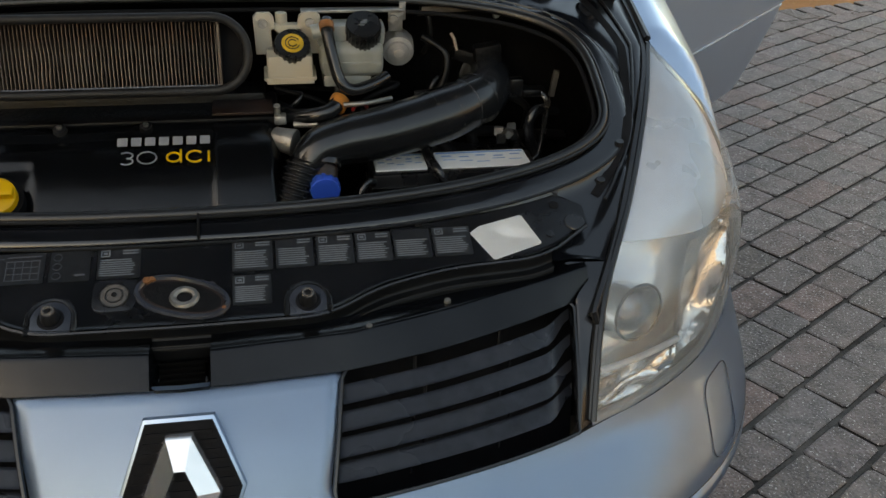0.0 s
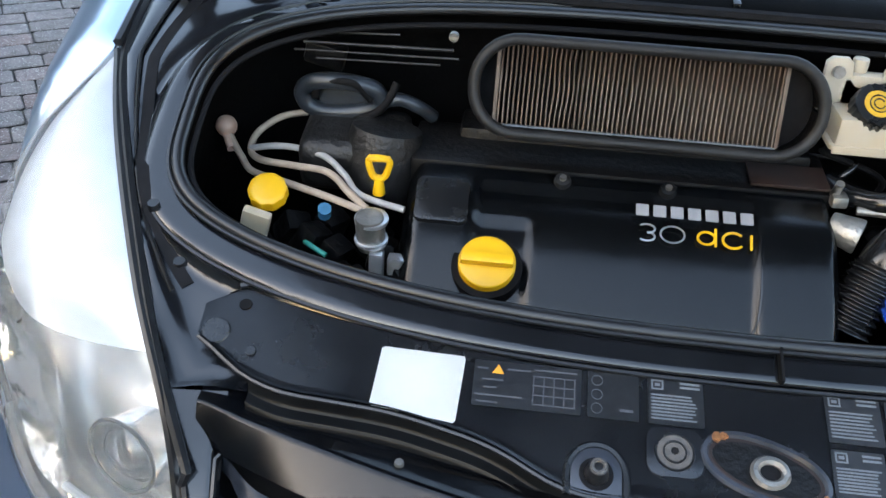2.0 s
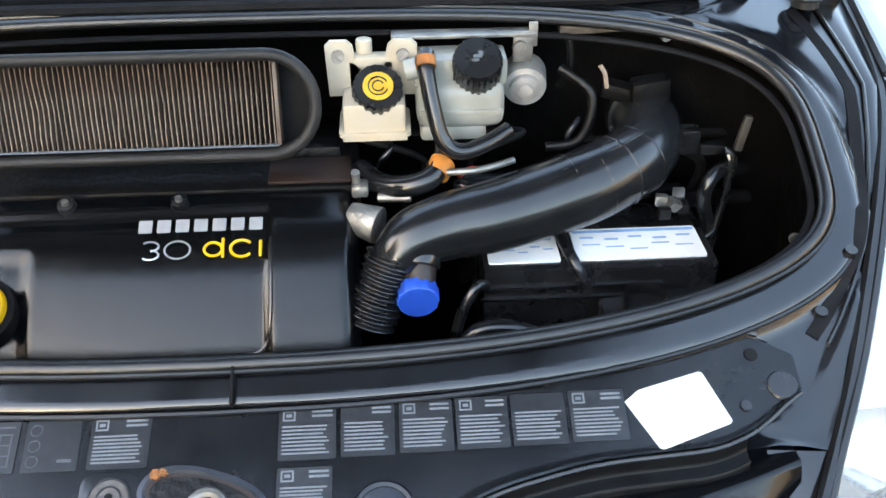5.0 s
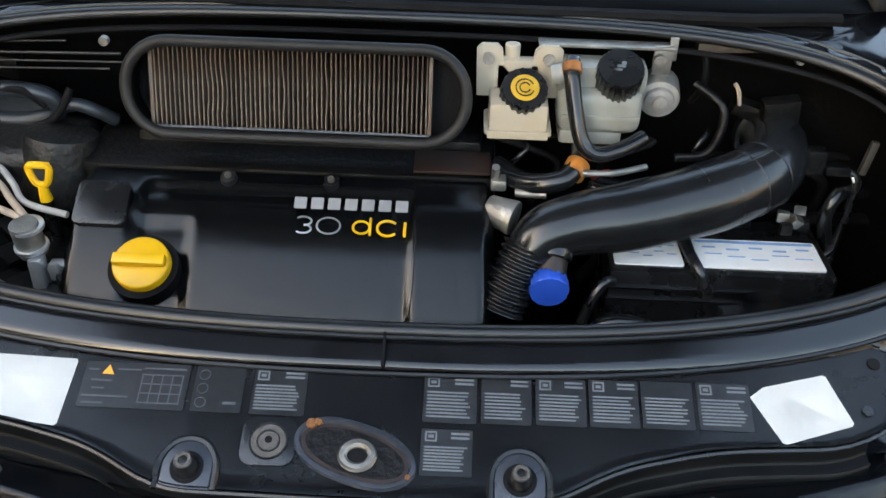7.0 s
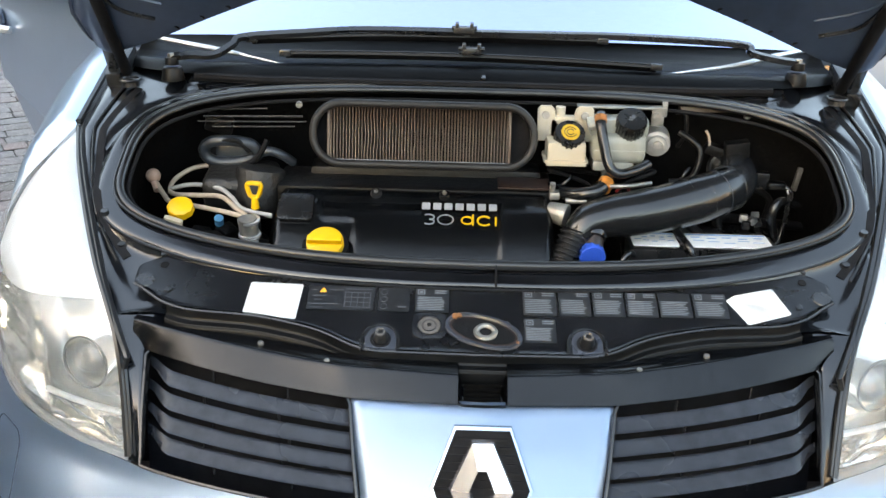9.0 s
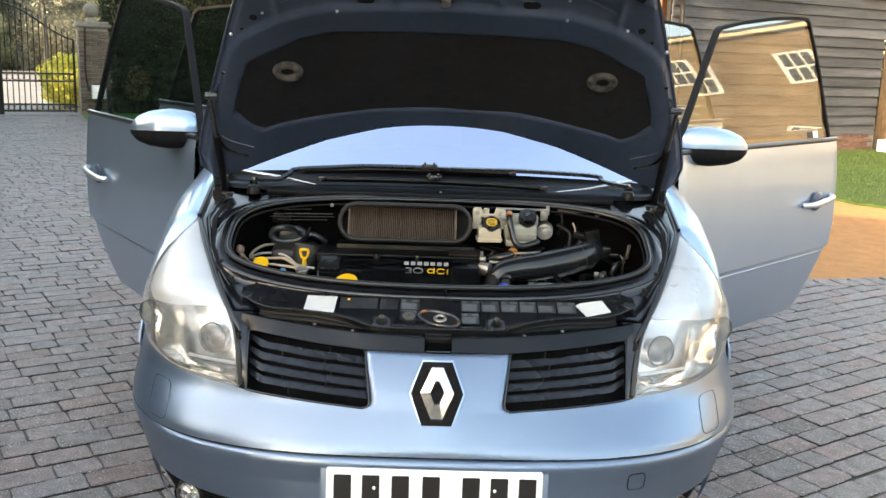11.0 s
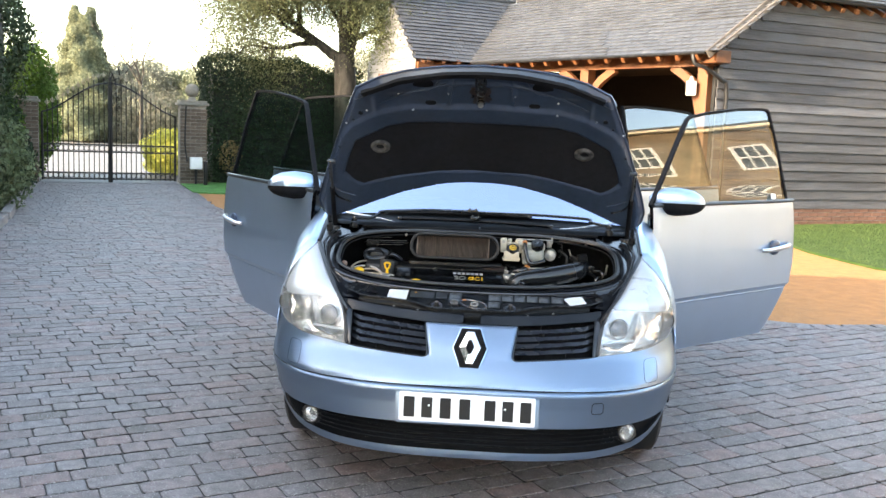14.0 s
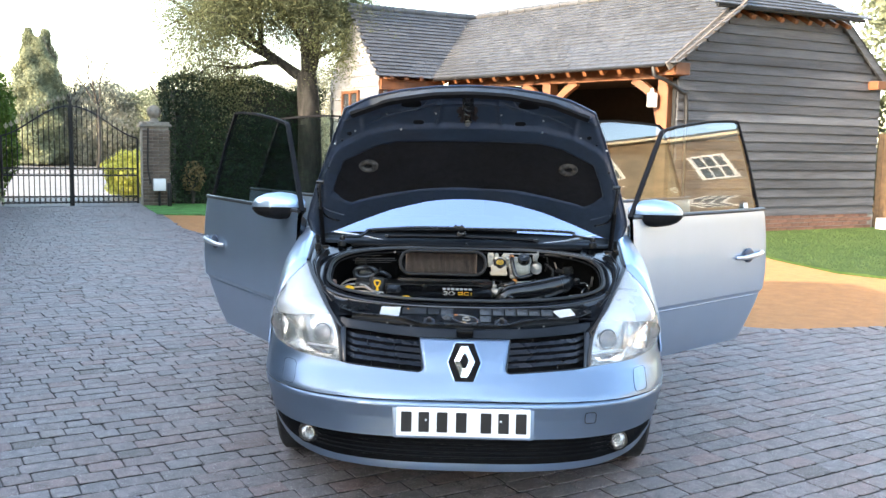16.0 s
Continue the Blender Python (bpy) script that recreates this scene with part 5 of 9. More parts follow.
def under_h(x, v, e):
    """Relief of the underside: folded rim, recessed front plate, raised band, sunk felt bed."""
    ax = abs(x)
    front = clamp((v - lerp(BAND, ax)) / 0.026)
    h = 0.030 * (1 - front) + 0.015 * front
    if ax < 0.605:
        h -= 0.013 * clamp(min(lerp(FELT_HI, ax) - v, v - lerp(FELT_LO, ax)) / 0.024)
    if front > 0:
        # ribs beside the latch, a cross rib and the hollows round the slots
        h += 0.007 * front * math.exp(-((ax - 0.115 - 0.10 * (0.86 - v)) / 0.010) ** 2) * clamp((v - 0.69) / 0.02) * clamp((0.87 - v) / 0.02)
        h += 0.005 * front * math.exp(-((v - 0.835 + 0.3 * max(0, ax - 0.12)) / 0.008) ** 2) * clamp((0.20 - ax) / 0.02)
        h -= 0.006 * front * math.exp(-((ax - 0.240) / 0.055) ** 4 - ((v - 0.832) / 0.022) ** 4)
        h -= 0.006 * front * math.exp(-((ax - 0.340) / 0.05) ** 4 - ((v - 0.745) / 0.03) ** 4)
        h += 0.006 * front * math.exp(-((ax - 0.43) / 0.010) ** 2) * clamp((0.77 - v) / 0.02)
        h += 0.010 * clamp((v - lerp([(0, 0.872), (0.2, 0.862), (0.35, 0.825), (0.48, 0.755), (0.6, 0.68)], ax)) / 0.012)
    # pressings along the sides
    h -= 0.008 * math.exp(-((ax - 0.655) / 0.014) ** 2) * clamp((v - 0.24) / 0.04) * clamp((0.45 - v) / 0.04)
    return h * clamp(e)


def under(u, v):
    s, r = u * 2 - 1, v
    x = s * lerp(HW, r)
    vv = lerp(HB, abs(x)) + (lerp(HT, abs(x)) - lerp(HB, abs(x))) * r
    return bonnet_pt(s, r, 0.004 + under_h(x, vv, min((1 - abs(s)) / 0.035, r / 0.03, (1 - r) / 0.028)))


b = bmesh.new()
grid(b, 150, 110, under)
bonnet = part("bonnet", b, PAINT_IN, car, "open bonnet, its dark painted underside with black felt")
b = bmesh.new()
grid(b, 60, 40, lambda u, v: bonnet_pt((u * 2 - 1) * 1.004, v, -0.012 + 0.010 * (1 if min(u, 1 - u, v, 1 - v) < 0.001 else 0)))
part("outer_skin", b, PAINT, bonnet, "silver-blue outer skin")
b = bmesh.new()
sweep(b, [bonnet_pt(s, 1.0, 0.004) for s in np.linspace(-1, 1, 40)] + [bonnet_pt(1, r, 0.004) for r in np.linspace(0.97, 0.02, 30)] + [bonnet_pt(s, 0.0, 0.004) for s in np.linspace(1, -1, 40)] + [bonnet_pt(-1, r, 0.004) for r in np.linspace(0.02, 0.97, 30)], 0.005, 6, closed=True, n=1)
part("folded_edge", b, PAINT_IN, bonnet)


def bonnet_at(x, v, lift):
    lo, hi = lerp(HB, abs(x)), lerp(HT, abs(x))
    r = (v - lo) / (hi - lo)
    return bonnet_pt(x / lerp(HW, r), r, lift)


def felt(u, v):
    x = (u * 2 - 1) * 0.603
    lo, hi = lerp(FELT_LO, abs(x)) - 0.004, lerp(FELT_HI, abs(x)) + 0.004
    edge = min(u, 1 - u, v, 1 - v)
    return bonnet_at(x, lo + (hi - lo) * v, 0.022 + 0.007 * min(1, edge / 0.04) + 0.003 * noise.noise(Vector((x * 6, v * 4, 0))))


b = bmesh.new()
grid(b, 70, 40, felt)
part("felt_liner", b, FELT, bonnet, "black felt liner")
b = bmesh.new()
sweep(b, [bonnet_at(x, lerp([(0, 0.902), (0.14, 0.895), (0.32, 0.860), (0.475, 0.788)], abs(x)), 0.034) for x in np.linspace(-0.475, 0.475, 40)], 1.0, n=1, up=tuple(HN), profile=[(-0.013, -0.008), (0.013, -0.008), (0.010, 0.006), (-0.010, 0.006)])
part("edge_seal", b, BLACK_MATT, bonnet, "black foam strip along the front edge")


def on_bonnet(x, v, lift):
    """A frame on the underside at sideways place x and way v up the bonnet."""
    lo, hi = lerp(HB, abs(x)), lerp(HT, abs(x))
    r = (v - lo) / (hi - lo)
    return frame_m(bonnet_pt(x / lerp(HW, r), r, lift), (1, 0, 0), -HD)


for s in (-1, 1):
    m = on_bonnet(s * 0.430, 0.460, 0.032)
    b = bmesh.new()
    sweep(b, [m @ Vector((0.030 * math.cos(a), 0.026 * math.sin(a), 0.006)) for a in np.linspace(0, 2 * math.pi, 24, endpoint=False)], 0.0130, 10, closed=True, n=1)
    part("foam_ring", b, mat("grey_foam", (0.065, 0.062, 0.060), 0.9, 0, 0.4, 60, 0.5, 200), bonnet, "dirty grey foam ring")
    for x, v, w, h in ((0.240, 0.828, 0.055, 0.025), (0.208, 0.720, 0.022, 0.015), (0.495, 0.660, 0.0, 0.013), (0.56, 0.28, 0.0, 0.007), (0.60, 0.47, 0.0, 0.006), (0.53, 0.62, 0.0, 0.006)):
        b = bmesh.new()
        m = on_bonnet(s * x, v, 0.0065 + under_h(x, v, 1))
        slab(b, [((w / 2 if c > 0 else -w / 2) + h / 1.3 * c, h / 1.3 * q) for c, q in ((math.cos(a), math.sin(a)) for a in np.linspace(0.01, 2 * math.pi, 20, endpoint=False))], 0.003, m)
        part("bonnet_hole", b, BLACK_MATT, bonnet)
        b = bmesh.new()
        sweep(b, [m @ Vector(((w / 2 if math.cos(a) > 0 else -w / 2) + h / 1.2 * math.cos(a), h / 1.2 * math.sin(a), 0.003)) for a in np.linspace(0.01, 2 * math.pi, 20, endpoint=False)], 0.002, 5, closed=True, n=1)
        part("pressed_rim", b, PAINT_IN, bonnet)
    for k in range(9):
        b = bmesh.new()
        x, v = s * (0.15 + 0.05 * k), lerp(HB, 0.15 + 0.05 * k) + 0.028
        m = on_bonnet(x, v, 0.034)
        cyl(b, m @ Vector((0, 0, 0)), m @ Vector((0, 0, 0.004)), 0.0055, 0.004, 10)
        part("clip", b, BLACK_GLOSS, bonnet)
    for x, v in (((-0.183, 0.566), (-0.076, 0.384)) if s < 0 else ((0.086, 0.569),)):
        b = bmesh.new()
        m = on_bonnet(x, v, 0.028)
        cyl(b, m @ Vector((0, 0, 0)), m @ Vector((0, 0, 0.004)), 0.011, 0.008, 14)
        part("felt_clip", b, BLACK_GLOSS, bonnet)
    b = bmesh.new()
    sweep(b, [on_bonnet(s * x, v, 0.036).translation for x, v in ((0.63, 0.40), (0.655, 0.36), (0.66, 0.27), (0.64, 0.17), (0.58, 0.13))], 0.004, 6, n=6)
    part("washer_hose", b, BLACK, bonnet)
m = on_bonnet(-0.007, 0.812, 0.018) @ pose(0, 0, 0, 180)
b = bmesh.new()
box(b, (0, 0.028, 0.004), (0.046, 0.090, 0.014), None, 0.004)
box(b, (0, 0.040, 0.012), (0.022, 0.050, 0.014), None, 0.004)
for q in (-1, 1):
    box(b, (q * 0.014, -0.006, 0.012), (0.005, 0.120, 0.020), None, 0.002)
    cyl(b, (q * 0.032, -0.042, 0.0), (q * 0.032, -0.042, 0.008), 0.0055, 0.0045, 10)
sweep(b, [(0.011 * math.cos(a), 0.004 * a - 0.030, 0.016 + 0.007 * math.sin(a)) for a in np.linspace(0, 16, 60)], 0.0018, 5, n=1)
bmesh.ops.transform(b, matrix=m, verts=b.verts)
striker = part("latch_striker", b, BLACK, bonnet, "black latch striker assembly")
b = bmesh.new()
cyl(b, (0, -0.070, 0.0), (0, -0.070, 0.030), 0.0125, 0.011, 18, True, 0.002)
bmesh.ops.transform(b, matrix=m, verts=b.verts)
part("striker_pin", b, GREY_METAL, striker, "worn steel striker pin")
b = bmesh.new()
sweep(b, [m @ Vector((0.014 * math.cos(a), -0.070 + 0.014 * math.sin(a), 0.012)) for a in np.linspace(0, 2 * math.pi, 22, endpoint=False)], 0.003, 6, closed=True, n=1)
part("pin_collar", b, BLACK_MATT, striker)
rngk = random.Random(41)
b = bmesh.new()
wob = [1 + rngk.uniform(-0.22, 0.22) for _ in range(36)]
mg = on_bonnet(-0.007, 0.795, under_h(0.007, 0.795, 1) + 0.0055) @ pose(0, 0, 0, 180)
slab(b, [(0.043 * wob[k] * math.cos(k * math.pi / 18), 0.070 * wob[k] * math.sin(k * math.pi / 18)) for k in range(36)], 0.0008, mg)
part("grease_stain", b, BROWN, striker, "dark brown grease smeared round the striker")
for x, v in ((-0.135, 0.775), (0.128, 0.775), (0.30, 0.742), (-0.335, 0.770), (-0.28, 0.690), (0.30, 0.688), (-0.47, 0.675), (0.46, 0.655), (-0.56, 0.60), (0.575, 0.59)):
    b = bmesh.new()
    p = bonnet_at(x, v, under_h(abs(x), v, 1) + 0.003)
    cyl(b, p, p + HN * 0.004, 0.0045, 0.0035, 10)
    part("screw", b, SATIN, bonnet, "small bright screw")
for s in (-1, 1):
    top, foot = bonnet_at(s * 0.645, 0.40, 0.050), Vector((s * 0.668, 0.79, 1.02))
    b = bmesh.new()
    cyl(b, top, foot.lerp(top, 0.42), 0.0055, seg=10)
    strut = part("gas_strut", b, THIN_STEEL, car, "thin gas strut that props the bonnet")
    b = bmesh.new()
    cyl(b, foot, foot.lerp(top, 0.60), 0.0105, 0.0105, 14, True, 0.002)
    part("strut_tube", b, BLACK_MATT, strut)
    b = bmesh.new()
    cyl(b, top + Vector((-s * 0.02, 0, 0)), top + Vector((s * 0.012, 0, 0)), 0.009, seg=12)
    part("ball_joint", b, BLACK, strut)
for s in (-1, 1):
    for pts in (((0.115, 0.865), (0.118, 0.80), (0.132, 0.715)), ((0.135, 0.835), (0.30, 0.775), (0.42, 0.715)), ((0.165, 0.865), (0.205, 0.800), (0.27, 0.785))):
        b = bmesh.new()
        sweep(b, [bonnet_at(s * x, v, 0.0035 + under_h(x, v, 1)) for x, v in pts], 0.0035, 6, n=6)
        part("pressed_rib", b, PAINT_IN, bonnet)
    b = bmesh.new()
    sweep(b, [bonnet_at(s * x, v, 0.005 + under_h(x, v, 1)) for x, v in ((0.62, 0.43), (0.66, 0.33), (0.645, 0.22), (0.56, 0.165))], 0.003, 6, n=6)
    part("pressed_rib", b, PAINT_IN, bonnet)

# ---- engine bay ----
def cover_z(y):
    tab = [(0.440, 0.728), (0.452, 0.745), (0.468, 0.768), (0.50, 0.801), (0.53, 0.828), (0.565, 0.851), (0.60, 0.858), (0.64, 0.864)]
    return sum(lerp(tab, y + 0.014 * d) for d in (-1, -0.66, -0.33, 0, 0.33, 0.66, 1)) / 7


b = bmesh.new()
def cov(u, v):
    x = -0.362 + 0.490 * u
    y = 0.452 + 0.176 * v - 0.012 * (1 - u) * (1 - v)
    z = cover_z(y)
    # recessed middle panel and rounded ends
    z -= 0.030 * (max(0, 0.04 - u) / 0.04) ** 2 + 0.030 * (max(0, u - 0.965) / 0.035) ** 2
    z -= 0.008 * clamp((u - 0.165) / 0.02) * clamp((0.815 - u) / 0.018) * clamp((0.86 - v) / 0.10)
    z -= 0.006 * clamp((u - 0.15) / 0.02) * clamp((0.31 - u) / 0.03) * clamp((0.62 - v) / 0.08)
    return Vector((x, y, z))


grid(b, 110, 50, cov, -0.03)
engine = part("engine_cover", b, COVER, car, "black plastic engine cover with raised lettering")
b = bmesh.new()
slab(b, rrect(0.060, 0.055, 0.008), 0.006, frame_m((-0.318, 0.556, 0.846), (1, 0, 0), (0, 1, 0.62)), 0.002)
part("cover_pad", b, BLACK, engine)
b = bmesh.new()
box(b, (-0.118, 0.665, 0.835), (0.49, 0.09, 0.07), pose(0, 0, 0, 6), 0.008)
box(b, (-0.10, 0.70, 0.84), (0.42, 0.06, 0.09), None, 0.01)
part("manifold_cover", b, DARK, engine)
# thin brown slab stands for a faint brown reflection on the cover
b = bmesh.new()
box(b, (0.075, 0.640, 0.8725), (0.09, 0.045, 0.004), pose(0, 0, 0, 6), 0.001)
part("brown_patch", b, BROWN, engine)
for x in (-0.184, -0.064):
    b = bmesh.new()
    cyl(b, (x, 0.604, 0.856), (x, 0.600, 0.8645), 0.0105, 0.009, 18, bevel=0.001)
    bolt = part("cover_bolt", b, BLACK, engine)
    b = bmesh.new()
    cyl(b, (x, 0.600, 0.864), (x, 0.5985, 0.868), 0.0042, 0.0038, 8)
    part("bolt_head", b, GREY_METAL, bolt)
NAME_GREY = mat("printed_grey", (0.30, 0.30, 0.31), 0.45, 0.2, 0.1, 60)
def on_cover(u, v, lift):
    return cov(u, v) + Vector((0, -lift * 0.5, lift * 0.86))


b = bmesh.new()
sweep(b, [on_cover(u, v, 0.0005) for u, v in ((0.34, 0.10), (0.50, 0.09), (0.66, 0.09), (0.76, 0.095), (0.80, 0.13), (0.812, 0.22), (0.814, 0.40), (0.812, 0.58))], 0.0016, 6, n=8)
part("panel_edge", b, COVER, engine, "moulded edge of the cover's middle panel")
b = bmesh.new()
sweep(b, [on_cover(u, 0.965, 0.001) for u in np.linspace(0.02, 0.98, 20)], 0.0018, 6, n=1)
part("panel_edge", b, COVER, engine)
# lettering: the maker's name as plain bars, then the engine size
m = frame_m((-0.036, 0.566, 0.8525), (1, 0, 0.0), (0, 1, 0.50))
for k in range(7):
    x = -0.0655 + k * 0.0192
    b = bmesh.new()
    slab(b, rrect(0.0140, 0.0150, 0.0008, 1, x + 0.007, 0.0), 0.0010, m)
    part("name_bar", b, NAME_GREY, engine, "silver bar in place of a letter", smooth=False)


m2 = frame_m((-0.036, 0.5445, 0.8353), (1, 0, 0.0), (0, 1, 0.72))
b = bmesh.new()
def arc(cx, r, a0, a1, n=18):
    sweep(b, [m2 @ Vector((cx + 1.25 * r * math.cos(a), r * math.sin(a) + 0.0005, 0.0014)) for a in np.linspace(radians(a0), radians(a1), n)], 0.0016, 6, n=1)


for cx, parts in ((-0.053, ((0.0047, 0.0052, -85, 140), (-0.0047, 0.0052, -140, 85))), (-0.0245, ((0.0, 0.0098, 0, 360),))):
    for cy, r, a0, a1 in parts:
        sweep(b, [m2 @ Vector((cx + (1.75 if r < 0.009 else 1.35) * r * math.cos(a), cy + r * math.sin(a) + 0.001, 0.0014)) for a in np.linspace(radians(a0), radians(a1), 26)], 0.0011, 6, n=1)
part("engine_size", b, SATIN, engine, "thin silver figures 30")
b = bmesh.new()
arc(0.0125, 0.0075, 0, 359)
sweep(b, [m2 @ Vector((0.0225, -0.009, 0.0014)), m2 @ Vector((0.0225, 0.004, 0.0014)), m2 @ Vector((0.0225, 0.0125, 0.0014))], 0.0016, 6, n=2)
arc(0.042, 0.0092, 40, 320)
sweep(b, [m2 @ Vector((0.0615, -0.009, 0.0014)), m2 @ Vector((0.0615, 0.0, 0.0014)), m2 @ Vector((0.0615, 0.0085, 0.0014))], 0.0017, 6, n=2)
part("type_mark", b, YELLOW, engine, "yellow type mark drawn as plain strokes")


def screw_cap(name, c, n, r, h, material, ridges, label, parent=car, grip=True):
    c, n = Vector(c), Vector(n).normalized()
    b = bmesh.new()
    q = turn_to(n)
    S = max(40, ridges * 4)
    rings = []
    for zz, rr, tooth in ((-0.5, 0.0, 0), (-0.5, 0.97, 1), (-0.44, 1.0, 1), (0.36, 0.99, 1), (0.44, 0.97, 0.6), (0.5, 0.92, 0), (0.5, 0.0, 0)):
        ring = []
        for k in range(S):
            bite = 0.05 * tooth * (1 if ridges and (k // 2) % 2 else 0)
            ang = 2 * math.pi * k / S
            ring.append(b.verts.new(c + n * h * zz + q @ Vector((r * (rr - bite * (rr > 0)) * math.cos(ang), r * (rr - bite * (rr > 0)) * math.sin(ang), 0))))
        rings.append(ring)
    for A, B in zip(rings, rings[1:]):
        for k in range(S):
            b.faces.new((A[k], A[(k + 1) % S], B[(k + 1) % S], B[k]))
    bmesh.ops.remove_doubles(b, verts=b.verts, dist=0.00002)
    ob = part(name, b, material, parent, label)
    return ob, c + n * h * 0.5, q


OILN = (0, -0.50, 0.86)
cap, top, q = screw_cap("oil_filler_cap", (-0.261, 0.4965, 0.806), OILN, 0.0318, 0.017, YELLOW, 0, "yellow oil filler cap")
b = bmesh.new()
box(b, (0, 0, 0.005), (0.058, 0.013, 0.011), None, 0.003)
bmesh.ops.transform(b, matrix=Matrix.Translation(top) @ frame_m((0, 0, 0), (1, 0, 0), (0, 0.86, 0.5)), verts=b.verts)
part("grip", b, YELLOW, cap)
b = bmesh.new()
cyl(b, Vector((-0.261, 0.508, 0.785)), Vector((-0.261, 0.498, 0.803)), 0.039, 0.039, 32)
part("cap_recess", b, BLACK_MATT, engine)

# air filter window
FM = frame_m((-0.103, 0.622, 0.962), (1, 0, 0), (0, 0.28, 1))
b = bmesh.new()
sweep(b, [FM @ Vector((x, y, 0)) for x, y in rrect(0.3835, 0.105, 0.050, 8)], 0.0068, 12, closed=True, n=1)
filt = part("air_filter", b, GASKET, car, "oblong rubber-framed air filter with dusty pleats")
b = bmesh.new()
slab(b, rrect(0.38, 0.102, 0.048, 8), 0.004, FM @ Matrix.Translation((0, 0, -0.042)))
part("filter_box", b, BLACK_MATT, filt)
b = bmesh.new()
grid(b, 40, 2, lambda u, v: FM @ Vector((*rrect(0.382, 0.103, 0.049, 9)[min(int(u * 40), 39)], -0.042 * v)))
part("filter_wall", b, DARK, filt)
NP = 58
PITCH = 0.314 / NP
me_pleats = []
for form in range(3):
    b = bmesh.new()
    for j in range(7):
        y = -0.0445 + 0.091 * j / 6
        wob = 0.0010 * math.sin(j * 1.4 + form * 2) * (0, 0.15, 1)[form]
        for x, z in ((-0.28, -0.046), (-0.13, -0.013), (0.13, -0.013), (0.28, -0.046)):
            b.verts.new((x * PITCH + wob, y, z))
    b.verts.ensure_lookup_table()
    for j in range(6):
        for k in range(3):
            b.faces.new([b.verts[i] for i in (4 * j + k, 4 * j + k + 1, 4 * j + k + 5, 4 * j + k + 4)])
    me = bpy.data.meshes.new("pleat")
    b.to_mesh(me)
    b.free()
    me.materials.append(PLEAT)
    me_pleats.append(me)
for k in range(NP):
    o = new("pleat", me_pleats[2 if 11 <= k <= 15 or k in (27, 36) else k % 2])
    o.parent = filt
    o.matrix_basis = FM @ Matrix.Translation((-0.165 + PITCH * (k + 0.5), 0, 0))
b = bmesh.new()
box(b, (-0.008, -0.0455, -0.014), (0.316, 0.0022, 0.004), None)
bmesh.ops.transform(b, matrix=FM, verts=b.verts)
part("filter_edge", b, LABEL_INK, filt, "pale strip along the foot of the pleats")
for x in (-0.1665, 0.1505):
    b = bmesh.new()
    box(b, (x, 0, -0.024), (0.004, 0.090, 0.024), None)
    bmesh.ops.transform(b, matrix=FM, verts=b.verts)
    part("filter_end", b, PLEAT, filt)
b = bmesh.new()
cyl(b, (-0.322, 0.655, 1.003), (-0.322, 0.648, 1.003), 0.0055, seg=12)
part("fixing_bolt", b, GREY_METAL, car)

# brake fluid reservoir
b = bmesh.new()
box(b, (0.149, 0.665, 0.930), (0.068, 0.056, 0.042), None, 0.006)
box(b, (0.147, 0.694, 0.962), (0.058, 0.020, 0.046), None, 0.006)
box(b, (0.149, 0.636, 0.912), (0.070, 0.004, 0.006), None, 0.001)
res = part("brake_reservoir", b, CREAM, car, "cream plastic brake fluid reservoir")
b = bmesh.new()
slab(b, [(0.100, 0.940), (0.196, 0.940), (0.198, 0.998), (0.192, 1.004), (0.172, 1.004), (0.166, 0.998), (0.162, 0.978), (0.156, 0.972), (0.137, 0.972), (0.131, 0.978), (0.128, 0.998), (0.122, 1.004), (0.104, 1.004), (0.098, 0.998)], 0.006, frame_m((0, 0.690, 0), (1, 0, 0), (0, 0, 1)), 0.001)
part("fixing_plate", b, CREAM, res)
b = bmesh.new()
cyl(b, (0.140, 0.700, 0.955), (0.140, 0.700, 1.000), 0.009, seg=16, bevel=0.002)
part("reservoir_neck", b, CREAM, res)
b = bmesh.new()
slab(b, rrect(0.078, 0.062, 0.006), 0.005, Matrix.Translation((0.149, 0.664, 0.914)), 0.001)
part("reservoir_flange", b, CREAM, res)
for x in (0.112, 0.182):
    b = bmesh.new()
    cyl(b, (x, 0.684, 0.988), (x, 0.676, 0.989), 0.0070, seg=10)
    part("fixing_bolt", b, GREY_METAL, res)
cap, top, q = screw_cap("brake_cap", (0.154, 0.656, 0.959), (0.05, -0.62, 0.78), 0.0275, 0.020, BLACK, 20, "black cap with a yellow symbol disc", res)
b = bmesh.new()
cyl(b, top, top + q @ Vector((0, 0, 0.0012)), 0.0165, seg=24)
part("symbol_disc", b, mat("dull_gold_print", (0.58, 0.34, 0.03), 0.45, 0, 0.15, 60), cap)
b = bmesh.new()
for r in (0.0105, 0.006):
    sweep(b, [top + q @ Vector((r * math.cos(a), r * math.sin(a), 0.0014)) for a in np.linspace(0.4, 2 * math.pi - 0.4, 20)], 0.0009, 5, n=1)
part("symbol_line", b, BLACK, cap)
# coolant reservoir
b = bmesh.new()
box(b, (0.244, 0.682, 0.936), (0.098, 0.060, 0.055), None, 0.018, 3)
box(b, (0.244, 0.690, 0.970), (0.105, 0.045, 0.035), None, 0.010)
box(b, (0.236, 0.684, 0.903), (0.074, 0.050, 0.02), None, 0.006)
res = part("coolant_reservoir", b, MILKY, car, "milky grey coolant reservoir")
b = bmesh.new()
box(b, (0.244, 0.651, 0.932), (0.090, 0.003, 0.006), None, 0.001)
part("moulded_seam", b, MILKY, res)
cap, top, q = screw_cap("coolant_cap", (0.262, 0.668, 0.978), (0.0, -0.55, 0.83), 0.0275, 0.034, BLACK, 24, "black coolant cap with a pale symbol", res)
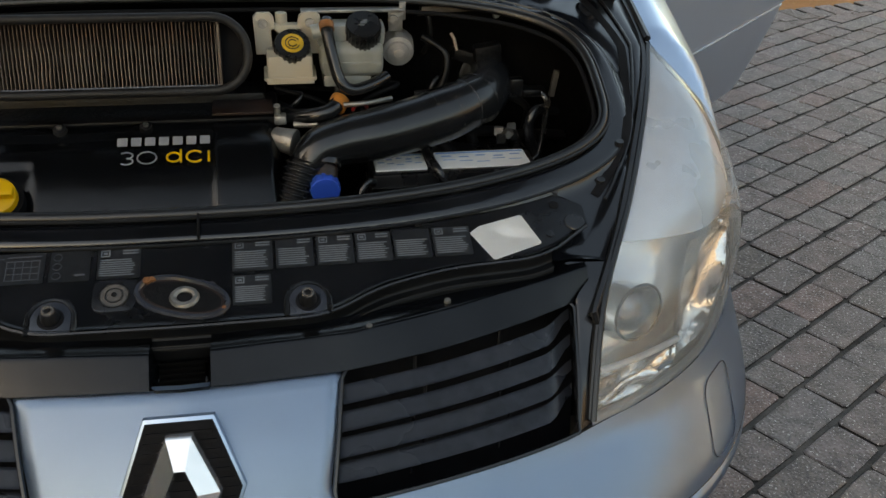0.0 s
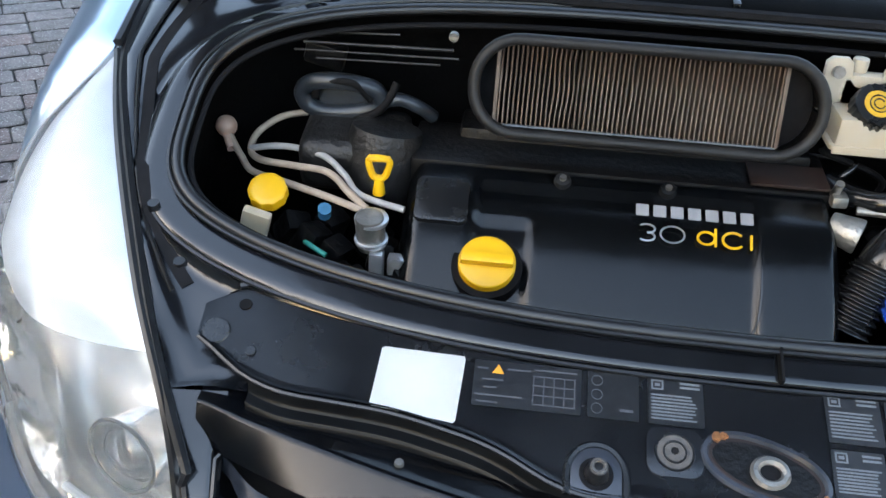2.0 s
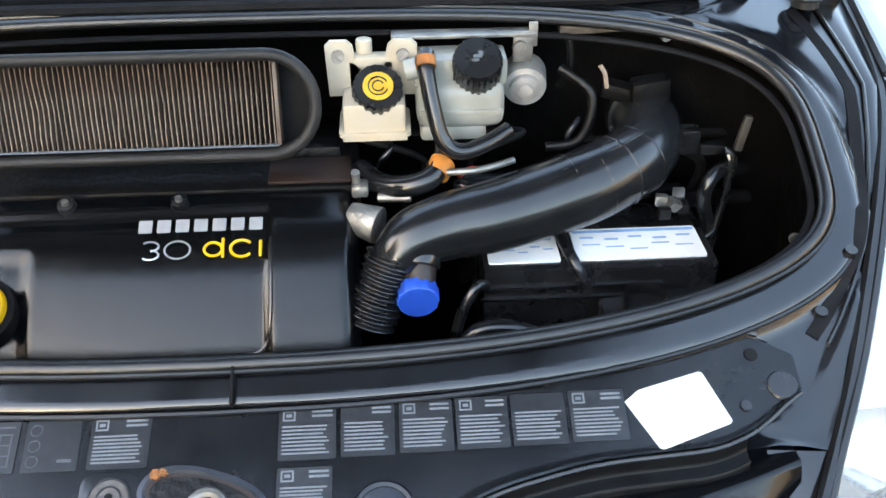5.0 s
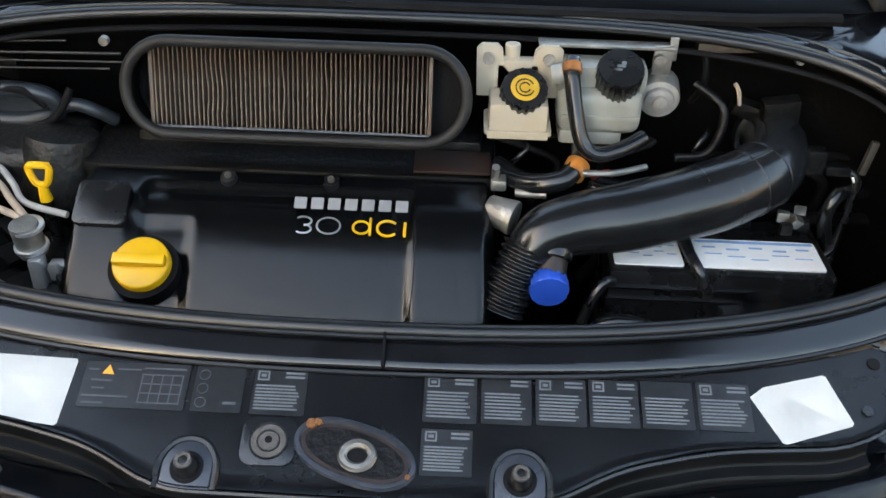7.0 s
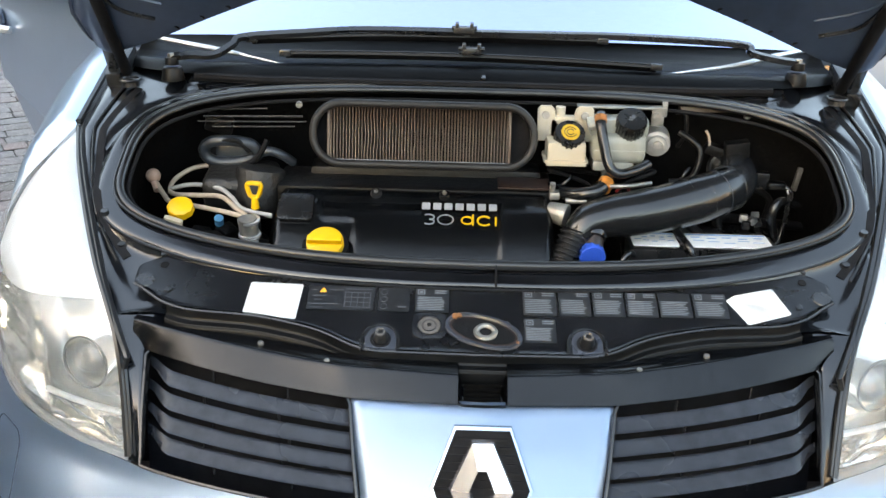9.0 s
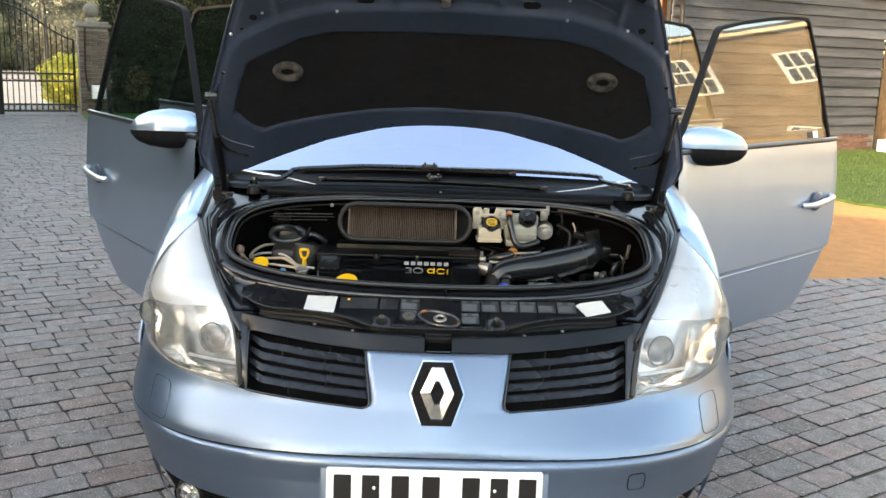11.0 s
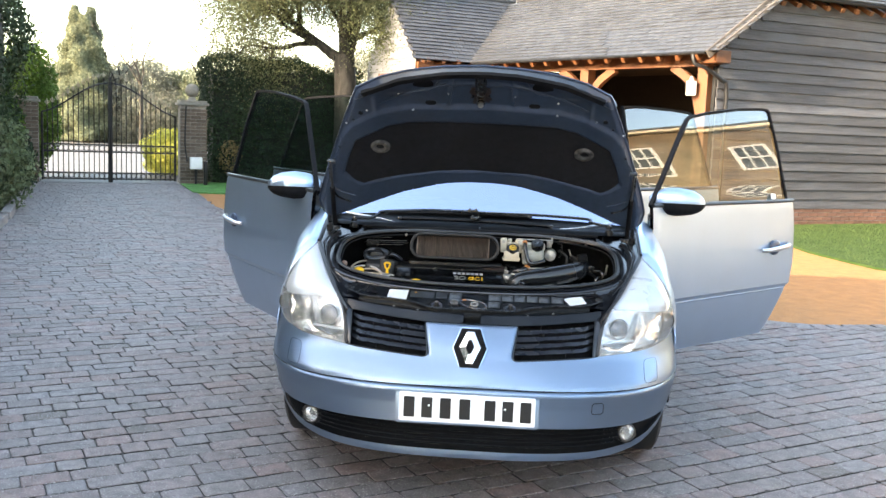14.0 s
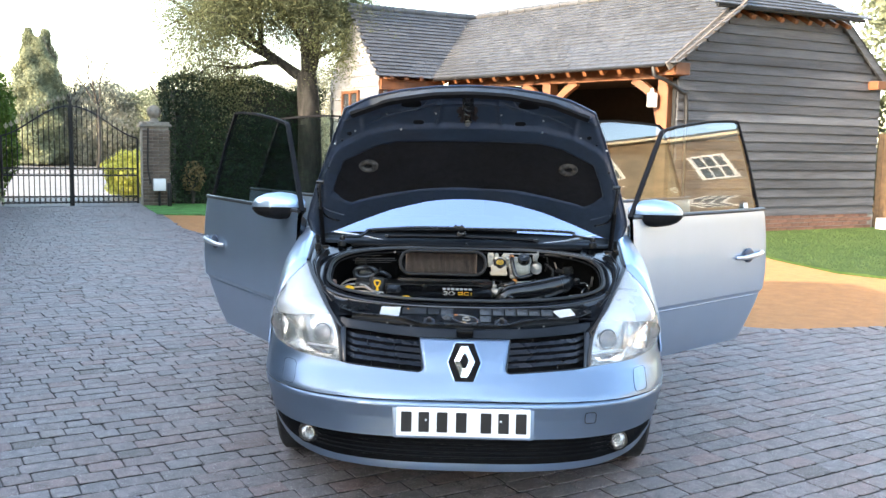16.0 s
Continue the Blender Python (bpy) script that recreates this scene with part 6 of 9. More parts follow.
b = bmesh.new()
for dx, dy, w, h in ((0, 0.002, 0.010, 0.004), (0.003, 0.006, 0.006, 0.004), (-0.003, -0.003, 0.008, 0.003)):
    slab(b, rrect(w, h, 0.001, 1, dx, dy), 0.001, Matrix.Translation(top) @ frame_m((0, 0, 0), (1, 0, 0), (0, 0.83, 0.55)))
part("cap_symbol", b, LABEL_INK, cap)
b = bmesh.new()
box(b, (0.250, 0.708, 1.000), (0.160, 0.020, 0.004), None, 0.001)
box(b, (0.316, 0.704, 0.985), (0.022, 0.004, 0.036), None, 0.001)
box(b, (0.327, 0.706, 0.998), (0.010, 0.004, 0.028), None, 0.001)
brk = part("metal_bracket", b, GREY_METAL, car, "bare metal bracket above the reservoirs")
b = bmesh.new()
cyl(b, (0.312, 0.702, 0.985), (0.312, 0.694, 0.985), 0.0085, seg=12, bevel=0.001)
part("bracket_bolt", b, GREY_METAL, brk)
b = bmesh.new()
cyl(b, (0.325, 0.750, 0.934), (0.322, 0.714, 0.930), 0.0265, 0.0250, 28, True, 0.004)
mot = part("wiper_motor", b, CAST, car, "dull cast metal motor housing")
for r0, y0, y1 in ((0.0185, 0.715, 0.708), (0.0095, 0.709, 0.701)):
    b = bmesh.new()
    cyl(b, (0.322, y0, 0.9305), (0.3215, y1, 0.929), r0, r0 * 0.95, 24, True, 0.002)
    part("motor_boss", b, CAST, mot)
b = bmesh.new()
sweep(b, [(0.355, 0.735, 0.985), (0.37, 0.725, 0.985), (0.375, 0.725, 0.95), (0.365, 0.735, 0.92)], 0.004, 8)
part("motor_pipe", b, DARK, mot)


def hose(name, pts, r, material, label, parent=car, seg=12):
    b = bmesh.new()
    sweep(b, pts, r, seg)
    return part(name, b, material, parent, label)


h = hose("coolant_hose", [(0.207, 0.668, 0.995), (0.206, 0.650, 0.985), (0.212, 0.628, 0.950), (0.222, 0.615, 0.918), (0.240, 0.612, 0.905), (0.268, 0.622, 0.908), (0.295, 0.64, 0.915)], 0.0092, BLACK_GLOSS, "black rubber coolant hose")
for p, d in (((0.206, 0.655, 0.990), (0, -0.7, -0.6)), ((0.190, 0.657, 0.982), (1, 0, 0.2))):
    b = bmesh.new()
    cyl(b, Vector(p) - Vector(d) * 0.006, Vector(p) + Vector(d) * 0.006, 0.0112, seg=14)
    part("clamp", b, MILKY if d[0] == 1 else mat("rusty_clamp", (0.42, 0.16, 0.05), 0.5, 0.4, 0.3, 60), h, "orange hose clamp")
h = hose("coolant_hose", [(0.130, 0.66, 0.860), (0.150, 0.625, 0.862), (0.175, 0.605, 0.868), (0.205, 0.605, 0.876), (0.222, 0.630, 0.886), (0.225, 0.66, 0.885)], 0.0125, BLACK_GLOSS, "black rubber coolant hose")
b = bmesh.new()
cyl(b, (0.214, 0.612, 0.878), (0.222, 0.626, 0.885), 0.0145, seg=14)
part("clamp", b, mat("orange_clamp", (0.55, 0.20, 0.04), 0.45, 0.2, 0.2, 60), h)
hose("wire", [(0.24, 0.62, 0.870), (0.245, 0.61, 0.882), (0.255, 0.612, 0.884), (0.262, 0.625, 0.872)], 0.0028, RED, "thin red cable")
hose("metal_pipe", [(0.225, 0.605, 0.884), (0.26, 0.605, 0.886), (0.30, 0.625, 0.885)], 0.004, GREY_METAL, "thin metal pipe")
hose("vacuum_hose", [(0.36, 0.71, 0.955), (0.395, 0.69, 0.93), (0.385, 0.68, 0.88), (0.345, 0.68, 0.87)], 0.0055, DARK, "black vacuum hose")
hose("cable_end", [(0.402, 0.69, 0.965), (0.408, 0.69, 0.955), (0.412, 0.69, 0.938)], 0.0025, BEIGE, "pale cable end")

# intake pipe
PIPE = [(0.166, 0.534, 0.818), (0.184, 0.545, 0.838), (0.220, 0.556, 0.846), (0.275, 0.566, 0.852), (0.345, 0.585, 0.862), (0.400, 0.605, 0.872), (0.446, 0.640, 0.880), (0.466, 0.692, 0.885), (0.462, 0.735, 0.882)]
b = bmesh.new()
sweep(b, PIPE, lambda t: lerp([(0, 0.028), (0.15, 0.033), (0.35, 0.039), (0.55, 0.042), (0.78, 0.040), (0.9, 0.037), (1, 0.034)], t), 24)
pipe = part("intake_pipe", b, BLACK_GLOSS, car, "fat glossy black air intake pipe")
C = smooth_path(PIPE, 8)
for i in (34, 38, 42, 46):
    b = bmesh.new()
    d = (C[i + 1] - C[i - 1]).normalized()
    q = turn_to(d)
    sweep(b, [C[i] + q @ Vector((0.0402 * math.cos(a), 0.0402 * math.sin(a), 0)) for a in np.linspace(0, 2 * math.pi, 28, endpoint=False)], 0.0016, 5, closed=True, n=1)
    part("moulded_rib", b, BLACK, pipe)
b = bmesh.new()
sweep(b, [C[i] + Vector((0, -0.012, 0.0385)) for i in range(32, 48)], 0.0012, 5, n=1)
part("moulded_seam", b, BLACK, pipe)
b = bmesh.new()
cyl(b, (0.462, 0.722, 0.884), (0.461, 0.736, 0.883), 0.038, seg=28, bevel=0.003)
part("pipe_collar", b, BLACK, pipe)
b = bmesh.new()
BEL0, BEL1 = Vector((0.136, 0.505, 0.760)), Vector((0.163, 0.535, 0.826))
sweep(b, [BEL0.lerp(BEL1, k / 144) for k in range(145)], lambda t: 0.0265 + 0.0022 * math.cos(t * 9 * 2 * math.pi), 26, n=1)
part("bellows", b, BLACK, pipe, "ribbed black bellows")
b = bmesh.new()
cyl(b, (0.118, 0.590, 0.842), (0.150, 0.575, 0.838), 0.016, 0.021, 18, bevel=0.003)
box(b, (0.130, 0.615, 0.862), (0.018, 0.02, 0.014), None, 0.003)
cyl(b, (0.126, 0.618, 0.868), (0.126, 0.612, 0.884), 0.005, seg=10)
cyl(b, (0.150, 0.605, 0.855), (0.185, 0.598, 0.858), 0.005, seg=10)
part("turbo_elbow", b, GREY_METAL, car, "bare metal turbo elbow")
cap, top, q = screw_cap("blue_cap", (0.188, 0.502, 0.796), (0.02, -0.72, -0.10), 0.0225, 0.018, BLUE, 12, "bright blue screw cap")
b = bmesh.new()
cyl(b, (0.190, 0.508, 0.800), (0.192, 0.528, 0.818), 0.0165, 0.0175, 20)
part("cap_neck", b, BROWN, cap, "brownish neck")
b = bmesh.new()
cyl(b, (0.191, 0.524, 0.818), (0.194, 0.540, 0.832), 0.0225, 0.0225, 22, True, 0.003)
part("neck_collar", b, BLACK_GLOSS, cap)

# battery and box beside it
b = bmesh.new()
box(b, (0.392, 0.607, 0.735), (0.262, 0.125, 0.115), None, 0.006)
bat = part("battery", b, BLACK, car, "black car battery with blue and white labels")
for x0, x1, in ((0.268, 0.348), (0.366, 0.512)):
    b = bmesh.new()
    slab(b, rrect(x1 - x0, 0.060, 0.003, 2), 0.002, frame_m(((x0 + x1) / 2, 0.587, 0.7930), (1, 0, 0), (0, 1, 0)))
    lab = part("battery_label", b, WHITE_STICKER, bat, "white and pale blue label")
    b = bmesh.new()
    mm = frame_m(((x0 + x1) / 2, 0.587, 0.7952), (1, 0, 0), (0, 1, 0))
    w = x1 - x0
    slab(b, rrect(w * 0.96, 0.005, 0.001, 1, 0, 0.024), 0.0004, mm)
    for k in range(5):
        slab(b, rrect(w * 0.11, 0.0035, 0.001, 1, -w * 0.38 + k * w * 0.19, 0.012 - 0.004 * (k % 2)), 0.0004, mm)
        slab(b, rrect(w * 0.14, 0.0020, 0.0005, 1, -w * 0.36 + k * w * 0.18, -0.002 - 0.005 * (k % 3)), 0.0004, mm)
    part("label_print", b, mat("label_blue", (0.22, 0.38, 0.62), 0.5), lab, smooth=False)
b = bmesh.new()
sweep(b, [(0.352, 0.625, 0.802), (0.354, 0.585, 0.802), (0.362, 0.550, 0.795), (0.376, 0.540, 0.77)], 0.007, 10)
part("battery_strap", b, BLACK, bat)
for z in (0.772, 0.756):
    b = bmesh.new()
    box(b, (0.36, 0.5425, z), (0.20, 0.006, 0.003), None, 0.001)
    part("moulded_rib", b, BLACK_GLOSS, bat)
b = bmesh.new()
box(b, (0.455, 0.512, 0.735), (0.135, 0.05, 0.06), pose(0, 0, 0, 0, 0, 8), 0.005)
bx = part("fuse_box", b, BLACK_GLOSS, car, "black plastic fuse box")
b = bmesh.new()
cyl(b, (0.432, 0.514, 0.752), (0.432, 0.507, 0.778), 0.024, 0.024, 24, False)
part("box_socket", b, BLACK, bx)
b = bmesh.new()
box(b, (0.497, 0.514, 0.768), (0.018, 0.012, 0.004), None, 0.001)
part("box_slot", b, BLACK_MATT, bx)
hose("hose", [(0.225, 0.505, 0.72), (0.235, 0.505, 0.77), (0.25, 0.515, 0.795), (0.262, 0.525, 0.79)], 0.006, BLACK, "black hose by the battery")
hose("hose", [(0.235, 0.475, 0.745), (0.25, 0.478, 0.765), (0.28, 0.478, 0.768), (0.32, 0.475, 0.755)], 0.010, BLACK, "black hose by the battery")
# sensor plug and harness
b = bmesh.new()
box(b, (0.505, 0.660, 0.885), (0.022, 0.02, 0.030), None, 0.003)
box(b, (0.530, 0.650, 0.878), (0.030, 0.014, 0.012), None, 0.003)
plug = part("sensor_plug", b, BLACK, car, "black sensor plug")
hose("harness", [(0.545, 0.65, 0.876), (0.556, 0.645, 0.862), (0.55, 0.64, 0.80), (0.535, 0.62, 0.74)], 0.005, BLACK, "black wiring harness")
hose("wire", [(0.543, 0.650, 0.878), (0.550, 0.646, 0.872), (0.554, 0.645, 0.864)], 0.003, WHITE_STICKER, "white wire")
for k in range(6):
    b = bmesh.new()
    box(b, (0.475 + 0.012 * (k % 3), 0.615 + 0.006 * k, 0.815 + 0.006 * (k % 2)), (0.014, 0.010, 0.014), pose(0, 0, 0, 20 * k, 30 * k, 15 * k), 0.002)
    part("terminal", b, GREY_METAL if k % 2 else DARK, plug)
b = bmesh.new()
box(b, (0.572, 0.67, 0.885), (0.010, 0.008, 0.045), pose(0, 0, 0, 0, 8, 0), 0.003)
part("bracket", b, mat("dull_tin", (0.09, 0.085, 0.08), 0.5, 0.5, 0.2, 40), car, "pale metal bracket")
for x, y, z in ((0.585, 0.52, 0.84), (0.48, 0.72, 0.985)):
    b = bmesh.new()
    cyl(b, (x, y, z), (x, y - 0.006, z + 0.002), 0.006, seg=10)
    part("fixing_bolt", b, GREY_METAL, car)
b = bmesh.new()
box(b, (0.425, 0.735, 0.995), (0.13, 0.02, 0.012), pose(0, 0, 0, 0, -2, 0), 0.003)
part("bulkhead_flange", b, mat("sandy_flange", (0.13, 0.10, 0.075), 0.6, 0.1, 0.3, 40), car)

# washer filler, fuel lines and dipstick
cap, top, q = screw_cap("washer_cap", (-0.513, 0.540, 0.846), (0.05, -0.45, 0.89), 0.0225, 0.014, YELLOW, 7, "yellow washer filler cap")
b = bmesh.new()
bmesh.ops.create_uvsphere(b, u_segments=18, v_segments=8, radius=1, matrix=Matrix.Translation(top) @ q @ Matrix.Diagonal((0.021, 0.021, 0.0035, 1)))
part("cap_dome", b, YELLOW, cap)
b = bmesh.new()
box(b, (-0.528, 0.514, 0.796), (0.032, 0.012, 0.100), pose(0, 0, 0, 14, 16, 0), 0.004)
neck = part("filler_neck", b, CREAM, cap, "cream plastic filler neck")
b = bmesh.new()
cyl(b, (-0.518, 0.513, 0.818), (-0.518, 0.507, 0.820), 0.006, seg=8)
part("neck_bolt", b, GREY_METAL, neck)
b = bmesh.new()
RINGC = Vector((-0.393, 0.575, 0.870))
sweep(b, [RINGC + Vector((x, 0, z - 0.004)) for x, z in ((-0.0105, 0.015), (0.0105, 0.015), (0.0100, 0.002), (0.005, -0.008), (-0.005, -0.008), (-0.0100, 0.002))], 0.0042, 8, closed=True, n=5)
box(b, RINGC + Vector((0, 0, 0.012)), (0.026, 0.008, 0.006), None, 0.002)
cyl(b, RINGC + Vector((0, 0, -0.013)), RINGC + Vector((0, 0.002, -0.034)), 0.005, 0.0075, 14)
dip = part("dipstick", b, YELLOW, car, "yellow looped oil dipstick handle")
b = bmesh.new()
cyl(b, RINGC + Vector((0, 0.002, -0.034)), RINGC + Vector((0.002, 0.005, -0.12)), 0.007, seg=12)
part("dipstick_tube", b, BLACK, dip)
hose("fuel_line", [(-0.598, 0.672, 0.852), (-0.588, 0.660, 0.842), (-0.572, 0.640, 0.832), (-0.552, 0.615, 0.828), (-0.50, 0.585, 0.833), (-0.45, 0.560, 0.835), (-0.405, 0.535, 0.836)], 0.0043, BEIGE, "beige flexible fuel line")
hose("fuel_line", [(-0.50, 0.71, 0.868), (-0.535, 0.700, 0.863), (-0.562, 0.68, 0.848), (-0.565, 0.655, 0.836), (-0.545, 0.628, 0.838), (-0.50, 0.608, 0.845), (-0.455, 0.590, 0.850), (-0.425, 0.560, 0.843), (-0.400, 0.535, 0.838)], 0.0043, BEIGE, "beige flexible fuel line")
hose("fuel_line", [(-0.565, 0.655, 0.838), (-0.53, 0.640, 0.852), (-0.50, 0.632, 0.856), (-0.462, 0.615, 0.856), (-0.435, 0.590, 0.848), (-0.412, 0.565, 0.838), (-0.36, 0.552, 0.832)], 0.0040, mat("grey_hose", (0.33, 0.31, 0.29), 0.5, 0, 0.1, 40), "grey fuel line")
b = bmesh.new()
bmesh.ops.create_uvsphere(b, u_segments=16, v_segments=10, radius=0.0135, matrix=Matrix.Translation((-0.600, 0.674, 0.856)))
cyl(b, (-0.600, 0.674, 0.85), (-0.588, 0.655, 0.835), 0.007, seg=12)
part("fuel_plug", b, mat("pink_beige_plastic", (0.52, 0.34, 0.26), 0.45), car, "pinkish fuel line plug")
b = bmesh.new()
cyl(b, (-0.392, 0.520, 0.800), (-0.394, 0.515, 0.842), 0.0165, 0.016, 26, True, 0.003)
can = part("vacuum_canister", b, GREY_METAL, car, "dull metal vacuum canister")
for z in (0.808, 0.834):
    b = bmesh.new()
    cyl(b, (-0.392, 0.5185, z), (-0.392, 0.518, z + 0.005), 0.0190, seg=26, bevel=0.001)
    part("canister_rim", b, SATIN, can)
b = bmesh.new()
box(b, (-0.384, 0.506, 0.776), (0.016, 0.018, 0.055), None, 0.004)
box(b, (-0.362, 0.510, 0.785), (0.020, 0.016, 0.022), None, 0.003)
cyl(b, (-0.362, 0.502, 0.795), (-0.362, 0.494, 0.796), 0.006, seg=10)
part("canister_foot", b, SATIN, can)
b = bmesh.new()
box(b, (-0.435, 0.670, 0.842), (0.13, 0.10, 0.07), pose(0, 0, 0, 8), 0.02, 3)
cyl(b, (-0.405, 0.640, 0.80), (-0.395, 0.655, 0.885), 0.048, 0.044, 24, True, 0.010)
part("inlet_manifold", b, mat("dusty_casting", (0.013, 0.0125, 0.0125), 0.5, 0.1, 0.4, 30, 0.3, 120), car, "dark dusty inlet casting")
TUBE_GREY = mat("dull_blue_grey", (0.030, 0.038, 0.048), 0.35, 0.3, 0.3, 40)
b = bmesh.new()
sweep(b, [(-0.500, 0.690, 0.888), (-0.505, 0.688, 0.908), (-0.485, 0.684, 0.922), (-0.445, 0.682, 0.924), (-0.415, 0.684, 0.916), (-0.410, 0.688, 0.896), (-0.435, 0.690, 0.884), (-0.475, 0.690, 0.880)], 0.0105, 12, closed=True)
valve = part("egr_valve", b, TUBE_GREY, car, "grey bent tubes of the valve body")
b = bmesh.new()
box(b, (-0.452, 0.700, 0.900), (0.070, 0.016, 0.030), None, 0.006)
part("valve_plate", b, TUBE_GREY, valve)
b = bmesh.new()
sweep(b, [(-0.410, 0.690, 0.898), (-0.385, 0.688, 0.905), (-0.360, 0.690, 0.895), (-0.345, 0.700, 0.880)], 0.0085, 10)
part("valve_pipe", b, TUBE_GREY, valve)
hose("vacuum_hose", [(-0.49, 0.69, 0.90), (-0.48, 0.68, 0.922), (-0.44, 0.675, 0.926), (-0.42, 0.68, 0.905)], 0.005, BLACK_MATT, "black vacuum hose")
hose("vacuum_hose", [(-0.50, 0.70, 0.868), (-0.46, 0.69, 0.875), (-0.42, 0.68, 0.885), (-0.40, 0.68, 0.905), (-0.39, 0.69, 0.925)], 0.005, BLACK_MATT, "black vacuum hose")
b = bmesh.new()
cyl(b, (-0.474, 0.70, 0.868), (-0.464, 0.70, 0.870), 0.006, seg=10)
part("hose_collar", b, RED, car, "small red hose collar")
for i, (z, y, x0, x1) in enumerate(((0.966, 0.700, -0.505, -0.325), (0.958, 0.694, -0.515, -0.318), (0.948, 0.696, -0.49, -0.34), (0.978, 0.705, -0.48, -0.39))):
    hose("rail", [(x0, y, z - 0.002), ((x0 + x1) / 2, y, z), (x1, y, z + 0.002)], 0.0013 if i else 0.0019, THIN_STEEL, "thin metal bulkhead rail")
for k in range(14):
    b = bmesh.new()
    x, y = -0.54 + 0.014 * k, 0.50 + 0.10 * random.random()
    box(b, (x, y, 0.745 + 0.03 * random.random()), (0.035, 0.03, 0.04), pose(0, 0, 0, 30 * random.random(), 40 * random.random(), 90 * random.random()), 0.006)
    part("engine_bracket", b, DARK, car)
hose("loom", [(-0.46, 0.48, 0.765), (-0.445, 0.475, 0.788), (-0.425, 0.478, 0.785), (-0.418, 0.49, 0.765)], 0.008, mat("grey_loom", (0.10, 0.10, 0.10), 0.6), "grey corrugated loom loop")
hose("wire", [(-0.47, 0.53, 0.79), (-0.46, 0.51, 0.80), (-0.44, 0.50, 0.795)], 0.003, mat("teal_wire", (0.01, 0.22, 0.18), 0.5), "thin teal wire")
b = bmesh.new()
cyl(b, (-0.452, 0.553, 0.815), (-0.45, 0.545, 0.828), 0.008, seg=10)
part("blue_connector", b, mat("dull_blue", (0.03, 0.16, 0.28), 0.5), car, "small blue connector")

# hoses and brackets low in the bay and along the bulkhead
rngb = random.Random(9)
for k in range(16):
    x = rngb.uniform(0.36, 0.56) if k % 3 else rngb.uniform(0.10, 0.42)
    y, z = rngb.uniform(0.62, 0.74), rngb.uniform(0.78, 0.90)
    hose("loom", [(x, y, z - 0.10), (x + rngb.uniform(-0.03, 0.03), y - 0.02, z - 0.03), (x + rngb.uniform(-0.05, 0.05), y - 0.01, z), (x + rngb.uniform(-0.09, 0.09), y + 0.03, z - 0.02)], rngb.choice((0.004, 0.006, 0.009)), BLACK_GLOSS if k % 2 else BLACK_MATT, "black wiring loom in the engine bay")
for k in range(4):
    x = rngb.choice((-1, 1)) * rngb.uniform(0.43, 0.55)
    b = bmesh.new()
    box(b, (x, rngb.uniform(0.70, 0.76), rngb.uniform(0.84, 0.95)), (rngb.uniform(0.03, 0.08), 0.02, rngb.uniform(0.02, 0.05)), pose(0, 0, 0, 10, rngb.uniform(-20, 20), 0), 0.005)
    part("bulkhead_bracket", b, DARK, car)

# ---- doors ----
def door_pt(a, z, t=0.0, s=1):
    """Local place on a door: a along it from the hinge, z up, t outwards; the upper part leans in."""
    w = max(0.0, z - 1.10)
    lean = -0.12 * w - 0.145 * w * w
    belly = 0.020 * (1 - ((z - 0.80) / 0.45) ** 2) if z < 1.2 else 0.0
    return Vector((a, s * (t + lean + max(belly, -0.02)), z))


def rear_edge(z):
    return lerp([(0.35, 1.12), (0.40, 1.15), (0.60, 1.225), (0.76, 1.255), (0.95, 1.25), (1.13, 1.225)], z)


